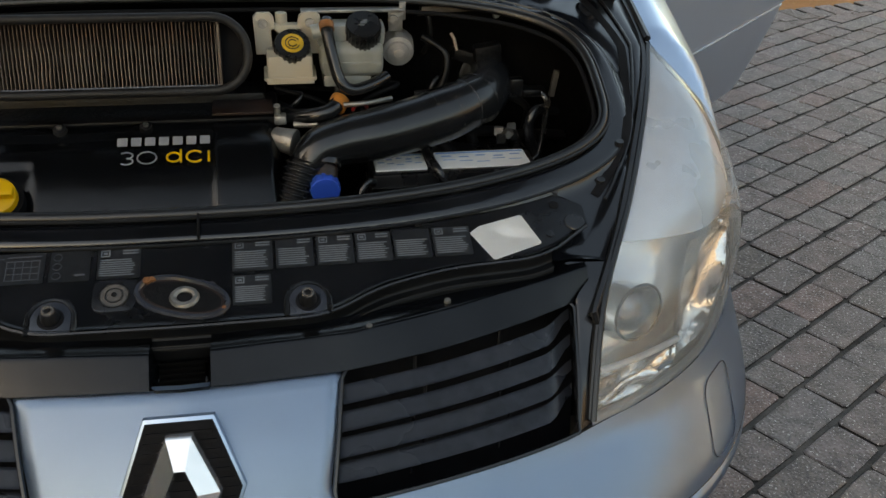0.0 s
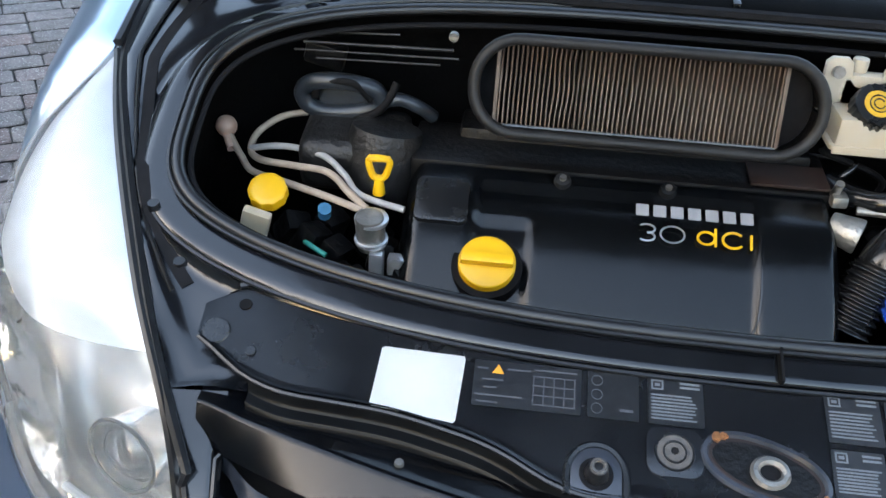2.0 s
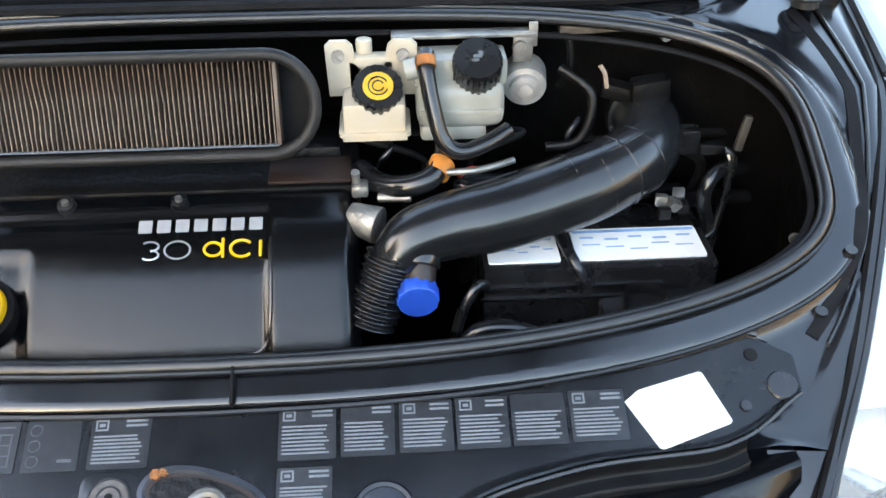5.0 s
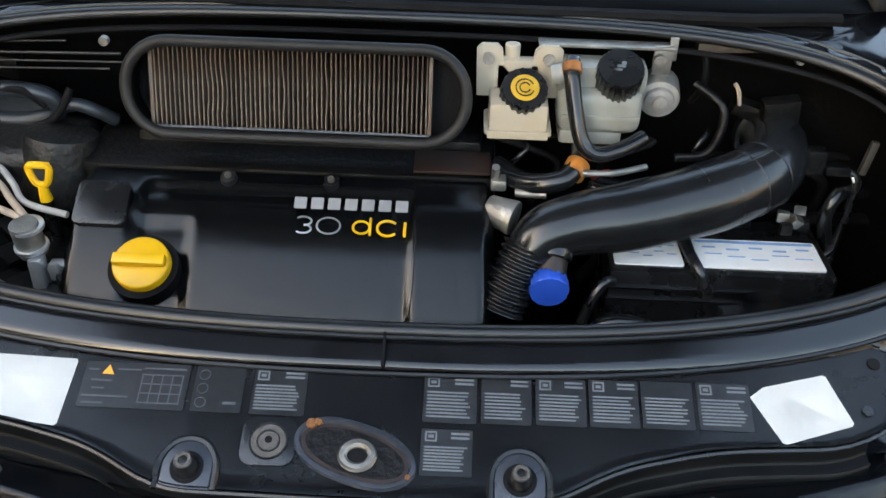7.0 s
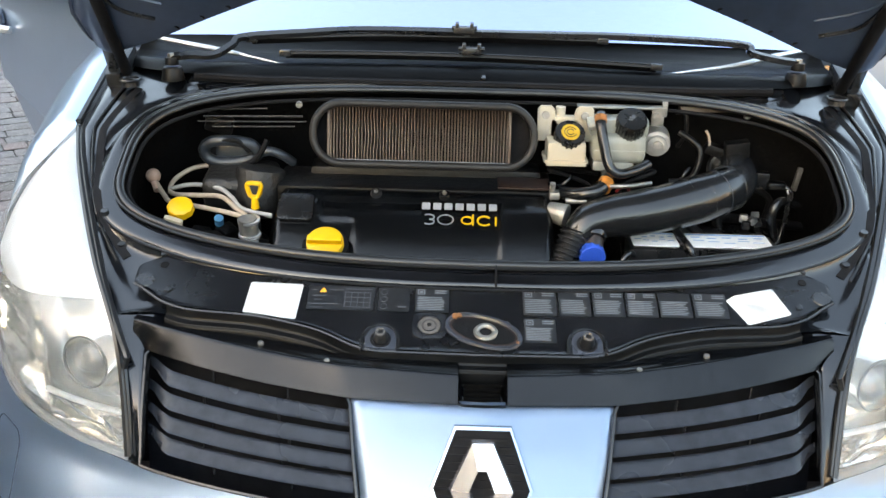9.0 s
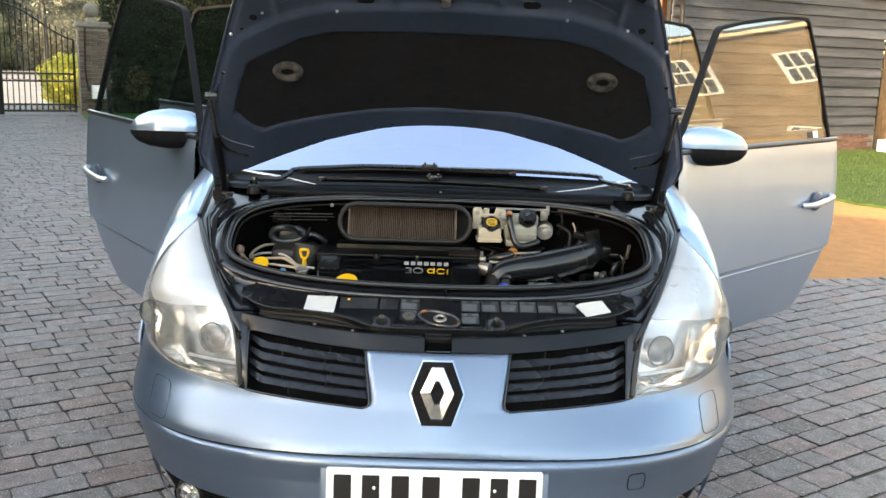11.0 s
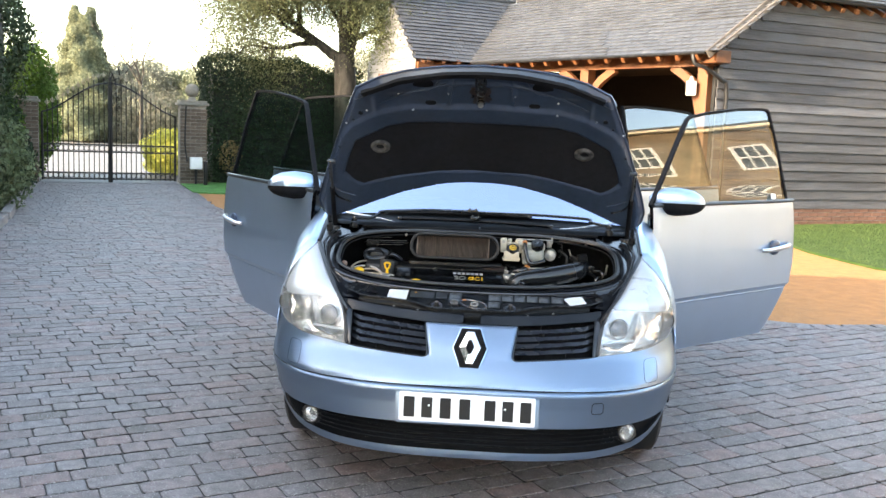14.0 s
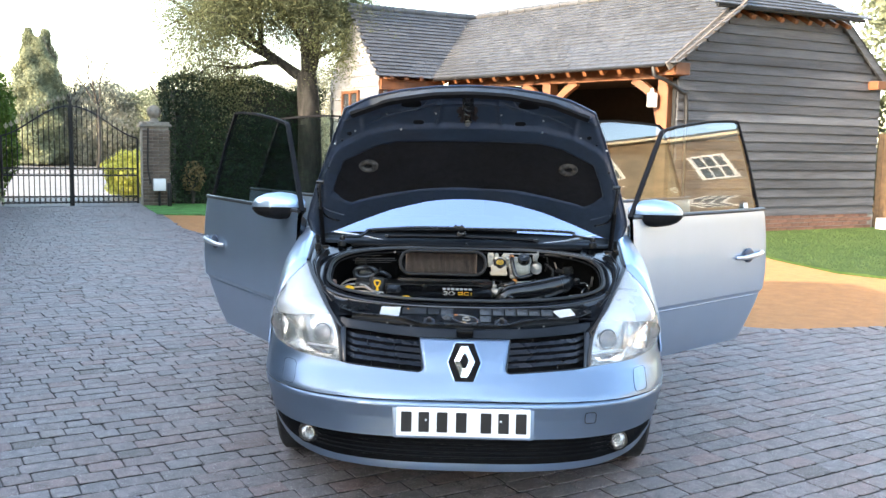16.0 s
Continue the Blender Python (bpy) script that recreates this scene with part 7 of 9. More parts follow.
def make_door(name, side, hinge, angle, length=1.0, mirror=False, flat=False):
    """A door with frame, pane, handle and mirror. side: 1 for +x, -1 for -x; angle of the door's way, from +x."""
    k = length
    d = new(name)
    d.parent = car
    m = pose(hinge[0], hinge[1], 0, 0, 0, angle)
    tsign = -1 if side > 0 else 1
    d.matrix_basis = m
    zt = 1.105

    def edge(z):
        return rear_edge(z) * k

    def skin(u, v):
        z = 0.350 + (zt + 0.03 - 0.350) * v
        zz = z
        x0 = lerp([(0.35, -0.05), (0.6, -0.07), (1.13, -0.08)], z)
        a = x0 + (edge(z) - x0) * u
        t = 0.0
        # crease and tucked lower part
        if z < 0.635:
            t -= 0.020 + 0.26 * (0.635 - z) ** 1.25
        e = min(u * 40, (1 - u) * 40, 1)
        t -= 0.006 * (1 - e)
        return door_pt(a, zz, t, tsign)
    b = bmesh.new()
    grid(b, 50, 36, skin, 0.0)
    outer = part("door_skin", b, PAINT, d, "silver-blue door skin with a crease")
    b = bmesh.new()
    def inner(u, v):
        p = skin(u, v)
        p.y -= tsign * (0.085 if 0.02 < u < 0.98 and 0.02 < v < 0.98 else 0.02)
        return p
    grid(b, 24, 16, inner)
    part("door_card", b, BLACK, d, "dark door lining")
    b = bmesh.new()
    rim = [skin(u, 0) for u in np.linspace(0, 1, 16)] + [skin(1, v) for v in np.linspace(0.03, 1, 16)]
    for A, B in zip(rim, rim[1:]):
        off = Vector((0, -tsign * 0.085, 0))
        b.faces.new([b.verts.new(p) for p in (A, B, B + off, A + off)])
    bmesh.ops.remove_doubles(b, verts=b.verts, dist=0.0005)
    part("door_edge", b, PAINT, d)
    b = bmesh.new()
    sweep(b, [skin(u, (0.626 - 0.350) / (zt + 0.03 - 0.350)) + Vector((0, tsign * 0.0005, 0)) for u in np.linspace(0.01, 0.99, 24)], 1.0, n=1, up=(0, tsign, 0), profile=[(-0.006, -0.004), (0.005, -0.004), (0.003, 0.0025), (-0.002, 0.0035)])
    part("door_moulding", b, PAINT, d, "slim raised moulding along the door")
    # window frame and pane
    fr = [(-0.06, 1.135), (0.09, 1.314), (0.23, 1.480), (0.315, 1.572), (0.345, 1.586), (0.50, 1.612), (0.80, 1.645), (1.02, 1.656), (1.100, 1.654), (1.112, 1.640), (1.150, 1.45), (1.180, 1.28), (1.200, 1.135)]
    if mirror is False:
        fr = [(0.02, 1.135), (0.02, 1.40), (0.03, 1.655), (0.30, 1.662), (0.70, 1.655), (0.95, 1.645), (1.00, 1.62), (1.07, 1.40), (1.16, 1.135)]
    fr = [(a * k, z) for a, z in fr]
    b = bmesh.new()
    sweep(b, [door_pt(a, z, -0.035, tsign) for a, z in fr], 1.0, n=1, up=(0, 1, 0), profile=[(-0.0065, -0.012), (0.0065, -0.012), (0.0065, 0.012), (-0.0065, 0.012)])
    part("window_frame", b, BLACK_MATT, d, "black window frame")
    b = bmesh.new()

    def span(z):
        """Front and rear end of the pane at a height."""
        hit = [a0 + (a1 - a0) * (z - z0) / (z1 - z0) for (a0, z0), (a1, z1) in zip(fr, fr[1:]) if z0 != z1 and min(z0, z1) <= z <= max(z0, z1)]
        return min(hit), max(hit)
    ztop = max(z for _, z in fr) - 0.0005

    def gl(u, v):
        z = 1.1352 + (ztop - 1.1352) * v
        a0, a1 = span(z)
        return door_pt(a0 + (a1 - a0) * u, z, -0.030, tsign)
    grid(b, 14, 20, gl)
    pane = part("window_pane", b, PANE, d, "tinted window pane")
    pane.visible_shadow = False
    b = bmesh.new()
    sweep(b, [skin(u, 1.0) + Vector((0, 0, 0.004)) for u in np.linspace(0.0, 1.0, 14)], 0.011, 8, n=1)
    part("belt_seal", b, RUBBER, d)
    # handle
    b = bmesh.new()
    pts = [door_pt(0.90 * k, 0.866, 0.006, tsign), door_pt(0.94 * k, 0.869, 0.034, tsign), door_pt(1.04 * k, 0.877, 0.040, tsign), door_pt(1.13 * k, 0.885, 0.034, tsign), door_pt(1.17 * k, 0.889, 0.008, tsign)]
    sweep(b, pts, lambda t: 0.011 + 0.003 * math.sin(math.pi * t), 10)
    part("door_handle", b, SATIN, d, "bright silver door handle")
    b = bmesh.new()
    mm = Matrix.Translation(door_pt(1.03 * k, 0.875, 0.008, tsign)) @ Matrix.Diagonal((0.055, 0.012, 0.042, 1))
    bmesh.ops.create_uvsphere(b, u_segments=18, v_segments=10, radius=1, matrix=mm)
    part("handle_cup", b, PAINT_IN, d)
    if mirror:
        b = bmesh.new()
        # the mirror head points across the car whatever the door's angle
        inv = m.inverted()
        c = Vector((side * 0.975, 1.30, 1.148))
        N, S = 18, 28

        def head(lo, hi, sx, sink):
            """The mirror's shell between two angles round it."""
            rows = []
            for i in range(N + 1):
                w = i / N
                hx = -0.138 + 0.276 * w
                hh = lerp([(0, 0.030), (0.06, 0.050), (0.25, 0.073), (0.5, 0.080), (0.75, 0.070), (0.92, 0.048), (1.0, 0.020)], w) - sink
                dd = lerp([(0, 0.03), (0.2, 0.066), (0.6, 0.078), (0.9, 0.056), (1.0, 0.02)], w) - sink
                low = 0.80
                rows.append([b.verts.new(inv @ (c + Vector((side * hx * sx, -dd * math.copysign(abs(math.cos(q)) ** 0.7, math.cos(q)) * (1 if math.cos(q) > 0 else 0.5), hh * math.copysign(abs(math.sin(q)) ** 0.8, math.sin(q)) * (low if q < 0 else 1))))) for q in np.linspace(radians(lo), radians(hi), S)])
            for A, B in zip(rows, rows[1:]):
                for j in range(S - 1):
                    b.faces.new((A[j], A[j + 1], B[j + 1], B[j]))
            b.faces.new(rows[0])
            b.faces.new(rows[-1])
            b.faces.new([r[0] for r in rows])
            b.faces.new([r[-1] for r in rows])
        head(2, 180, 1.0, 0.0)
        mir = part("door_mirror", b, PAINT, d, "silver-blue door mirror with a black base")
        b = bmesh.new()
        head(-180, 4, 1.0, 0.0015)
        part("mirror_base", b, BLACK_MATT, mir)
        b = bmesh.new()
        mmm = inv @ Matrix.Translation(c + Vector((side * 0.005, 0.040, 0.0))) @ Matrix.Diagonal((0.115, 0.004, 0.046, 1))
        bmesh.ops.create_uvsphere(b, u_segments=24, v_segments=12, radius=1, matrix=mmm)
        part("mirror_glass", b, CHROME, mir)
        b = bmesh.new()
        a0, a1 = inv @ (c + Vector((side * -0.12, 0.0, -0.030))), door_pt(0.06, 1.12, -0.02, tsign)
        cyl(b, a0, a1, 0.028, 0.03, 12)
        part("mirror_foot", b, BLACK, mir)
    return d


make_door("front_door", 1, (0.90, 1.25), 43.5, 1.0, True)
make_door("front_door", -1, (-0.90, 1.25), 125.5, 1.0, True)
make_door("rear_door", 1, (0.92, 2.47), 46.0, 0.80)
make_door("rear_door", -1, (-0.92, 2.47), 131.0, 0.80)
b = bmesh.new()
slab(b, rrect(0.045, 0.030, 0.002, 2), 0.001, pose(0.90, 1.25, 0, 0, 0, 43.5) @ frame_m((1.04, 0.018, 1.165), (1, 0, 0), (0, 0.2, 1)))
part("window_sticker", b, WHITE_STICKER, car, "small white window sticker")

# ---- the rest of the shell ----
def roof_half(y):
    return lerp([(1.98, 0.66), (2.6, 0.70), (3.6, 0.69), (4.3, 0.66)], y)


def roof(u, v):
    y = 2.0 + 2.35 * v
    x = (u * 2 - 1)
    z = lerp([(2.0, 1.655), (2.5, 1.725), (3.2, 1.735), (4.0, 1.70), (4.35, 1.66)], y)
    return Vector((x * roof_half(y), y, z - 0.05 * x ** 4))


b = bmesh.new()
grid(b, 20, 20, roof, -0.03)
part("roof", b, PAINT, car, "silver-blue roof")
b = bmesh.new()
def tail(u, v):
    x = (u * 2 - 1)
    z = 0.35 + 1.33 * v
    hw = lerp([(0.35, 0.86), (1.0, 0.90), (1.15, 0.86), (1.68, 0.66)], z)
    y = lerp([(0.35, 4.58), (0.6, 4.64), (0.95, 4.60), (1.68, 4.34)], z)
    return Vector((x * hw, y - 0.14 * abs(x) ** 3, z))
grid(b, 24, 20, tail, 0.02)
part("tailgate", b, PAINT, car, "silver-blue tailgate")
for s in (-1, 1):
    b = bmesh.new()
    def quarter(u, v):
        y = 3.42 + 1.05 * u
        z = 0.36 + 0.74 * v
        arch = 0.34 + math.sqrt(max(0, 0.385 ** 2 - (y - 3.74) ** 2)) if abs(y - 3.74) < 0.385 else 0.36
        z = max(z, min(arch, 0.8))
        return Vector((s * (0.925 - 0.03 * (z - 0.75) ** 2 - 0.04 * max(0, u - 0.7)), y, z))
    grid(b, 24, 16, quarter, 0.01)
    part("rear_quarter", b, PAINT, car, "silver-blue rear quarter panel")
    b = bmesh.new()
    box(b, (s * 0.86, 2.36, 0.34), (0.12, 2.22, 0.14), None, 0.03)
    part("sill", b, PAINT, car, "painted sill")
    for y0, z0, y1, z1, w in ((2.42, 0.40, 2.55, 1.66, 0.10), (3.45, 1.08, 3.55, 1.66, 0.12), (4.30, 1.08, 4.22, 1.64, 0.14)):
        b = bmesh.new()
        p0, p1 = Vector((s * (0.90 if z0 < 1 else 0.90), y0, z0)), Vector((s * 0.70, y1, z1))
        mid = Vector((s * 0.89, y0 + (y1 - y0) * 0.4, 1.08))
        sweep(b, [p0, mid, p1], 1.0, n=6, up=(0, 1, 0), profile=[(-0.03, -w / 2), (0.03, -w / 2), (0.03, w / 2), (-0.03, w / 2)])
        part("pillar", b, PAINT, car)
    b = bmesh.new()
    f = b.faces.new([b.verts.new(p) for p in ((s * 0.885, 3.53, 1.10), (s * 0.88, 4.28, 1.10), (s * 0.72, 4.20, 1.60), (s * 0.72, 3.58, 1.62))])
    part("quarter_pane", b, PANE, car)
    b = bmesh.new()
    sweep(b, [(s * 0.70, 2.02, 1.645), (s * 0.72, 2.6, 1.70), (s * 0.71, 3.5, 1.71), (s * 0.68, 4.25, 1.66)], 0.03, 8)
    part("roof_rail", b, PAINT, car)
    for y in (2.0, 3.0):
        b = bmesh.new()
        box(b, (s * 0.38, y, 0.62), (0.50, 0.50, 0.18), None, 0.05, 3)
        seat = part("seat", b, CLOTH, car, "dark cloth seat")
        b = bmesh.new()
        box(b, (s * 0.38, y + 0.30, 0.98), (0.48, 0.14, 0.66), pose(0, 0, 0, -14), 0.05, 3)
        part("backrest", b, CLOTH, seat)
        b = bmesh.new()
        box(b, (s * 0.38, y + 0.42, 1.40), (0.26, 0.09, 0.18), pose(0, 0, 0, -10), 0.04, 3)
        part("headrest", b, CLOTH, seat)
b = bmesh.new()
box(b, (0, 2.5, 0.36), (1.66, 3.6, 0.10), None, 0.02)
part("cabin_floor", b, BLACK_MATT, car)
b = bmesh.new()
box(b, (0, 1.30, 0.96), (1.44, 0.46, 0.26), pose(0, 0, 0, 8), 0.06, 3)
box(b, (0, 1.17, 0.70), (1.44, 0.10, 0.60), None, 0.02)
part("dashboard", b, BLACK, car, "dark dashboard")
b = bmesh.new()
c = Vector((-0.38, 1.62, 1.03))
sweep(b, [c + pose(0, 0, 0, 62) @ Vector((0.185 * math.cos(a), 0.185 * math.sin(a), 0)) for a in np.linspace(0, 2 * math.pi, 30, endpoint=False)], 0.014, 8, closed=True, n=1)
part("steering_wheel", b, BLACK, car, "black steering wheel")

# ---- planting ----
def leaves(name, n, where, size, material, parent, seed, flat=0.0):
    """Many small leaves. where(rng, n) gives places and outward ways."""
    rng = np.random.default_rng(seed)
    P, N = where(rng, n)
    N = N + rng.normal(0, 0.55, (n, 3))
    N[:, 2] += flat
    N /= np.linalg.norm(N, axis=1)[:, None]
    A = np.cross(N, rng.normal(0, 1, (n, 3)))
    A /= np.linalg.norm(A, axis=1)[:, None]
    B = np.cross(N, A)
    L = size * rng.uniform(0.6, 1.4, n)[:, None]
    W = L * 0.42
    tip, base = P + A * L * 0.6, P - A * L * 0.6
    side1, side2 = P + B * W + N * L * 0.12, P - B * W + N * L * 0.12
    V = np.stack([base, side1, tip, side2], 1).reshape(-1, 3)
    F = (np.arange(n)[:, None] * 4 + np.arange(4)[None]).tolist()
    ob = pydata(name, V.tolist(), F, material, parent)
    ob["kind"] = "stuff"
    return ob


def lumpy(p, k=0.9):
    return np.array([noise.noise(Vector(q) * k) for q in p])


def hedge_where(path, half, h0, h1, rough=0.25):
    """Places on the skin of a hedge that follows a path of (x, y)."""
    pts = np.array(path, float)
    seg = np.linalg.norm(np.diff(pts, axis=0), axis=1)
    cum = np.concatenate([[0], np.cumsum(seg)])

    def where(rng, n):
        t = rng.uniform(0, cum[-1], n)
        i = np.clip(np.searchsorted(cum, t) - 1, 0, len(seg) - 1)
        f = (t - cum[i]) / seg[i]
        c = pts[i] + (pts[i + 1] - pts[i]) * f[:, None]
        d = (pts[i + 1] - pts[i]) / seg[i][:, None]
        nrm = np.stack([d[:, 1], -d[:, 0]], 1)
        H = h1 * (1 + 0.05 * np.sin(t * 1.3) + 0.03 * np.sin(t * 3.7))
        perim = 2 * H + 2 * half
        s = rng.uniform(0, 1, n) * perim
        side = np.where(s < H, 1, np.where(s < 2 * H, -1, 0))
        z = np.where(side == 1, s, np.where(side == -1, s - H, H))
        o = np.where(side == 0, rng.uniform(-1, 1, n) * half, side * half)
        P = np.stack([c[:, 0] + nrm[:, 0] * o, c[:, 1] + nrm[:, 1] * o, np.maximum(z, h0)], 1)
        N = np.stack([nrm[:, 0] * side, nrm[:, 1] * side, (side == 0) * 1.0], 1)
        # some leaves close the two ends
        pick = rng.uniform(0, 1, n)
        zz, oo = rng.uniform(0, 1, n) * h1, rng.uniform(-1, 1, n) * half
        for lo, hi, e, w in ((0.0, 0.06, 0, -1.0), (0.06, 0.12, -1, 1.0)):
            q = (pick >= lo) & (pick < hi)
            dd = (pts[1] - pts[0]) / seg[0] if e == 0 else (pts[-1] - pts[-2]) / seg[-1]
            P[q] = np.stack([pts[e][0] + dd[1] * oo[q], pts[e][1] - dd[0] * oo[q], np.maximum(zz[q], h0)], 1)
            N[q] = (dd[0] * w, dd[1] * w, 0.0)
        P += N * (lumpy(P) * rough + rng.normal(0, 0.06, n))[:, None]
        P[:, 2] = np.maximum(P[:, 2], 0.03)
        return P, N
    return where


def hedge(name, label, path, half, height, n, size, material, seed, rough=0.25, core=True):
    h = thing(name, label, "hedge")
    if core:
        # Added dark box: blocks light and stands for the shade inside the hedge.
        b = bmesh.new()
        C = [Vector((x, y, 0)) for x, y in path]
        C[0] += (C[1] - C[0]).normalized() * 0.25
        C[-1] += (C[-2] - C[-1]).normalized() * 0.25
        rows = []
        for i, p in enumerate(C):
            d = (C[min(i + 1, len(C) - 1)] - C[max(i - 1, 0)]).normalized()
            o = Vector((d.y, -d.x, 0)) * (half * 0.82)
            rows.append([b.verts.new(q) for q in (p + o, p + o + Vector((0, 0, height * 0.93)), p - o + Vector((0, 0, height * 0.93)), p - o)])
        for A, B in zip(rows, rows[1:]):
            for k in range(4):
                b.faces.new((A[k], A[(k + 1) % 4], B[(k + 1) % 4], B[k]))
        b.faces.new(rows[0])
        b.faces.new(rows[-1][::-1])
        part("inner_growth", b, mat("hedge_core_dark", (0.012, 0.013, 0.008), 0.95, 0, 0.3, 5), h)
    leaves("foliage", n, hedge_where(path, half, 0.05, height, rough), size, material, h, seed)
    return h


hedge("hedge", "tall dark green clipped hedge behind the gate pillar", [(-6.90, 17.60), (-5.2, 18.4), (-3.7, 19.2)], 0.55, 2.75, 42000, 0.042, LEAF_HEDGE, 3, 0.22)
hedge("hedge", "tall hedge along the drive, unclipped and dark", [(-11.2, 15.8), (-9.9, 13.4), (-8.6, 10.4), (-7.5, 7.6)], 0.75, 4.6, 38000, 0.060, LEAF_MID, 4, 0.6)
# Two screens out of view, added to keep the sun off the car.
hedge("hedge", "unseen evergreen screen added to shade the yard", [(-7.6, 7.3), (-7.2, 3.5), (-7.2, -3.0)], 0.7, 3.9, 13000, 0.12, LEAF_HEDGE, 5, 0.5)
hedge("hedge", "higher unseen evergreen screen added to shade the car", [(-7.4, -3.2), (-7.8, -8.0), (-8.1, -12.5)], 0.9, 7.5, 9000, 0.16, LEAF_HEDGE, 6, 0.5)
# Out of view too, added to darken what the paint mirrors.
hedge("hedge", "unseen evergreen screen added behind the camera for darker reflections", [(-8.5, -25.0), (8.0, -26.0), (25.0, -26.5)], 1.0, 6.0, 16000, 0.24, LEAF_HEDGE, 7, 0.6)


def ball_where(c, r, shell=0.55):
    def where(rng, n):
        v = rng.normal(0, 1, (n, 3))
        v /= np.linalg.norm(v, axis=1)[:, None]
        k = rng.uniform(shell, 1.0, n) ** 0.6
        k = k * (1 + 0.28 * lumpy(v * 2.2 + np.array(c)))
        P = np.array(c) + v * np.array(r) * k[:, None]
        P[:, 2] = np.maximum(P[:, 2], 0.04)
        return P, v
    return where


def bush(name, label, c, r, n, size, material, seed, category="bush"):
    o = thing(name, label, category)
    leaves("foliage", n, ball_where(c, r), size, material, o, seed)
    b = bmesh.new()
    for k in range(5):
        a = k * 1.26
        sweep(b, [(c[0], c[1], 0.0), (c[0] + r[0] * 0.2 * math.cos(a), c[1] + r[1] * 0.2 * math.sin(a), c[2] * 0.6), (c[0] + r[0] * 0.6 * math.cos(a), c[1] + r[1] * 0.6 * math.sin(a), c[2] + r[2] * 0.3)], lambda t: 0.03 * (1 - 0.7 * t), 6, n=4)
    part("stem", b, BARK, o)
    return o


LEAF_PALE = leafmat("variegated_leaf", (0.20, 0.23, 0.14), (0.075, 0.11, 0.045))
bush("bush", "variegated pale shrub beside the kerb", (-7.55, 9.6, 0.7), (0.75, 0.9, 0.85), 6500, 0.06, LEAF_PALE, 11)
bush("bush", "dark shrub beside the kerb", (-8.5, 11.9, 0.6), (0.6, 0.9, 0.7), 3500, 0.06, LEAF_HEDGE, 12)
bush("bush", "upright bright green conifer just outside the gate", (-10.85, 17.3, 1.45), (0.75, 0.8, 1.65), 16000, 0.06, LEAF_BRIGHT, 14)
bush("bush", "rounded green laurel by the gate", (-10.1, 14.4, 1.0), (0.60, 0.7, 1.2), 9000, 0.07, LEAF_BRIGHT, 13)
bush("bush", "sunlit golden shrub outside the gates", (-8.1, 19.2, 0.55), (0.75, 0.9, 0.62), 7000, 0.055, LEAF_YELLOW, 14)
bush("bush", "rusty brown shrub at the foot of the hedge", (-6.1, 17.3, 0.62), (0.26, 0.26, 0.36), 700, 0.05, LEAF_BROWN, 15)


def limb(b, p, d, length, r, depth, rng, tips, spread=0.55, droop=0.0):
    """A bent tapering limb that forks."""
    pts = [p]
    q, e = Vector(p), Vector(d).normalized()
    for k in range(4):
        e = (e + Vector(rng.normal(0, 0.16, 3)) + Vector((0, 0, 0.05 - droop * k * 0.1))).normalized()
        q = q + e * length / 4
        pts.append(q.copy())
    sweep(b, pts, lambda t: r * (1 - 0.45 * t), 8 if depth > 1 else 5, n=3)
    if depth == 0:
        tips.append((pts[2], pts[4]))
        return
    for k in range(3 if depth > 1 else 3):
        s = pts[4] if k < 2 else pts[2 + k % 2]
        ax = Vector(rng.normal(0, 1, 3))
        e2 = (e + ax * spread + Vector((0, 0, 0.12))).normalized()
        limb(b, s, e2, length * rng.uniform(0.6, 0.85), r * 0.55, depth - 1, rng, tips, spread, droop)


def tree(name, label, base, height, r, first, seed, material=None, n=0, size=0.07, depth=3, trunk_bend=(0, 0), clump=0.45, limbs=None):
    rng = np.random.default_rng(seed)
    o = thing(name, label, "tree")
    b = bmesh.new()
    tips = []
    p0 = Vector(base)
    fork = p0 + Vector((trunk_bend[0], trunk_bend[1], first))
    sweep(b, [p0 + Vector((0, 0, -0.1)), p0 + (fork - p0) * 0.5 + Vector((0.05, 0, 0)), fork], lambda t: r * (1.25 - 0.45 * t) if t < 0.2 else r * (1.16 - 0.3 * t), 12, n=5)
    for d, l in (limbs or [((0.5, 0.1, 1), 1), ((-0.6, -0.2, 0.9), 1), ((0.1, -0.6, 1), 0.9), ((0.0, 0.3, 1.2), 1)]):
        limb(b, fork - Vector((0, 0, 0.15)), d, height * 0.30 * l, r * 0.48, depth - 1, rng, tips)
    part("trunk", b, BARK, o, "rough grey-brown trunk and limbs")
    if material:
        T = np.array([[*a, *c] for a, c in tips])

        def where(g, m):
            i = g.integers(0, len(T), m)
            f = g.uniform(0, 1, m)[:, None]
            P = T[i, :3] * (1 - f) + T[i, 3:] * f
            off = g.normal(0, 1, (m, 3)) * clump * 0.5
            off[:, 2] -= np.abs(g.normal(0, 0.25, m)) * clump
            return P + off, off + np.array((0, 0, 0.3))
        leaves("foliage", n, where, size, material, o, seed + 1)
    return o


tree("tree", "gnarled evergreen tree with thin olive foliage", (-3.66, 18.3, 0), 4.3, 0.27, 3.05, 21, LEAF_TREE, 220000, 0.036, 4, (-0.05, 0.0), 0.85,
     [((-0.9, -0.25, 0.75), 1.15), ((-0.35, -0.5, 1.2), 1.1), ((0.75, -0.3, 0.9), 0.85), ((0.1, 0.3, 1.3), 1.0), ((-1.2, 0.2, 0.45), 1.0)])


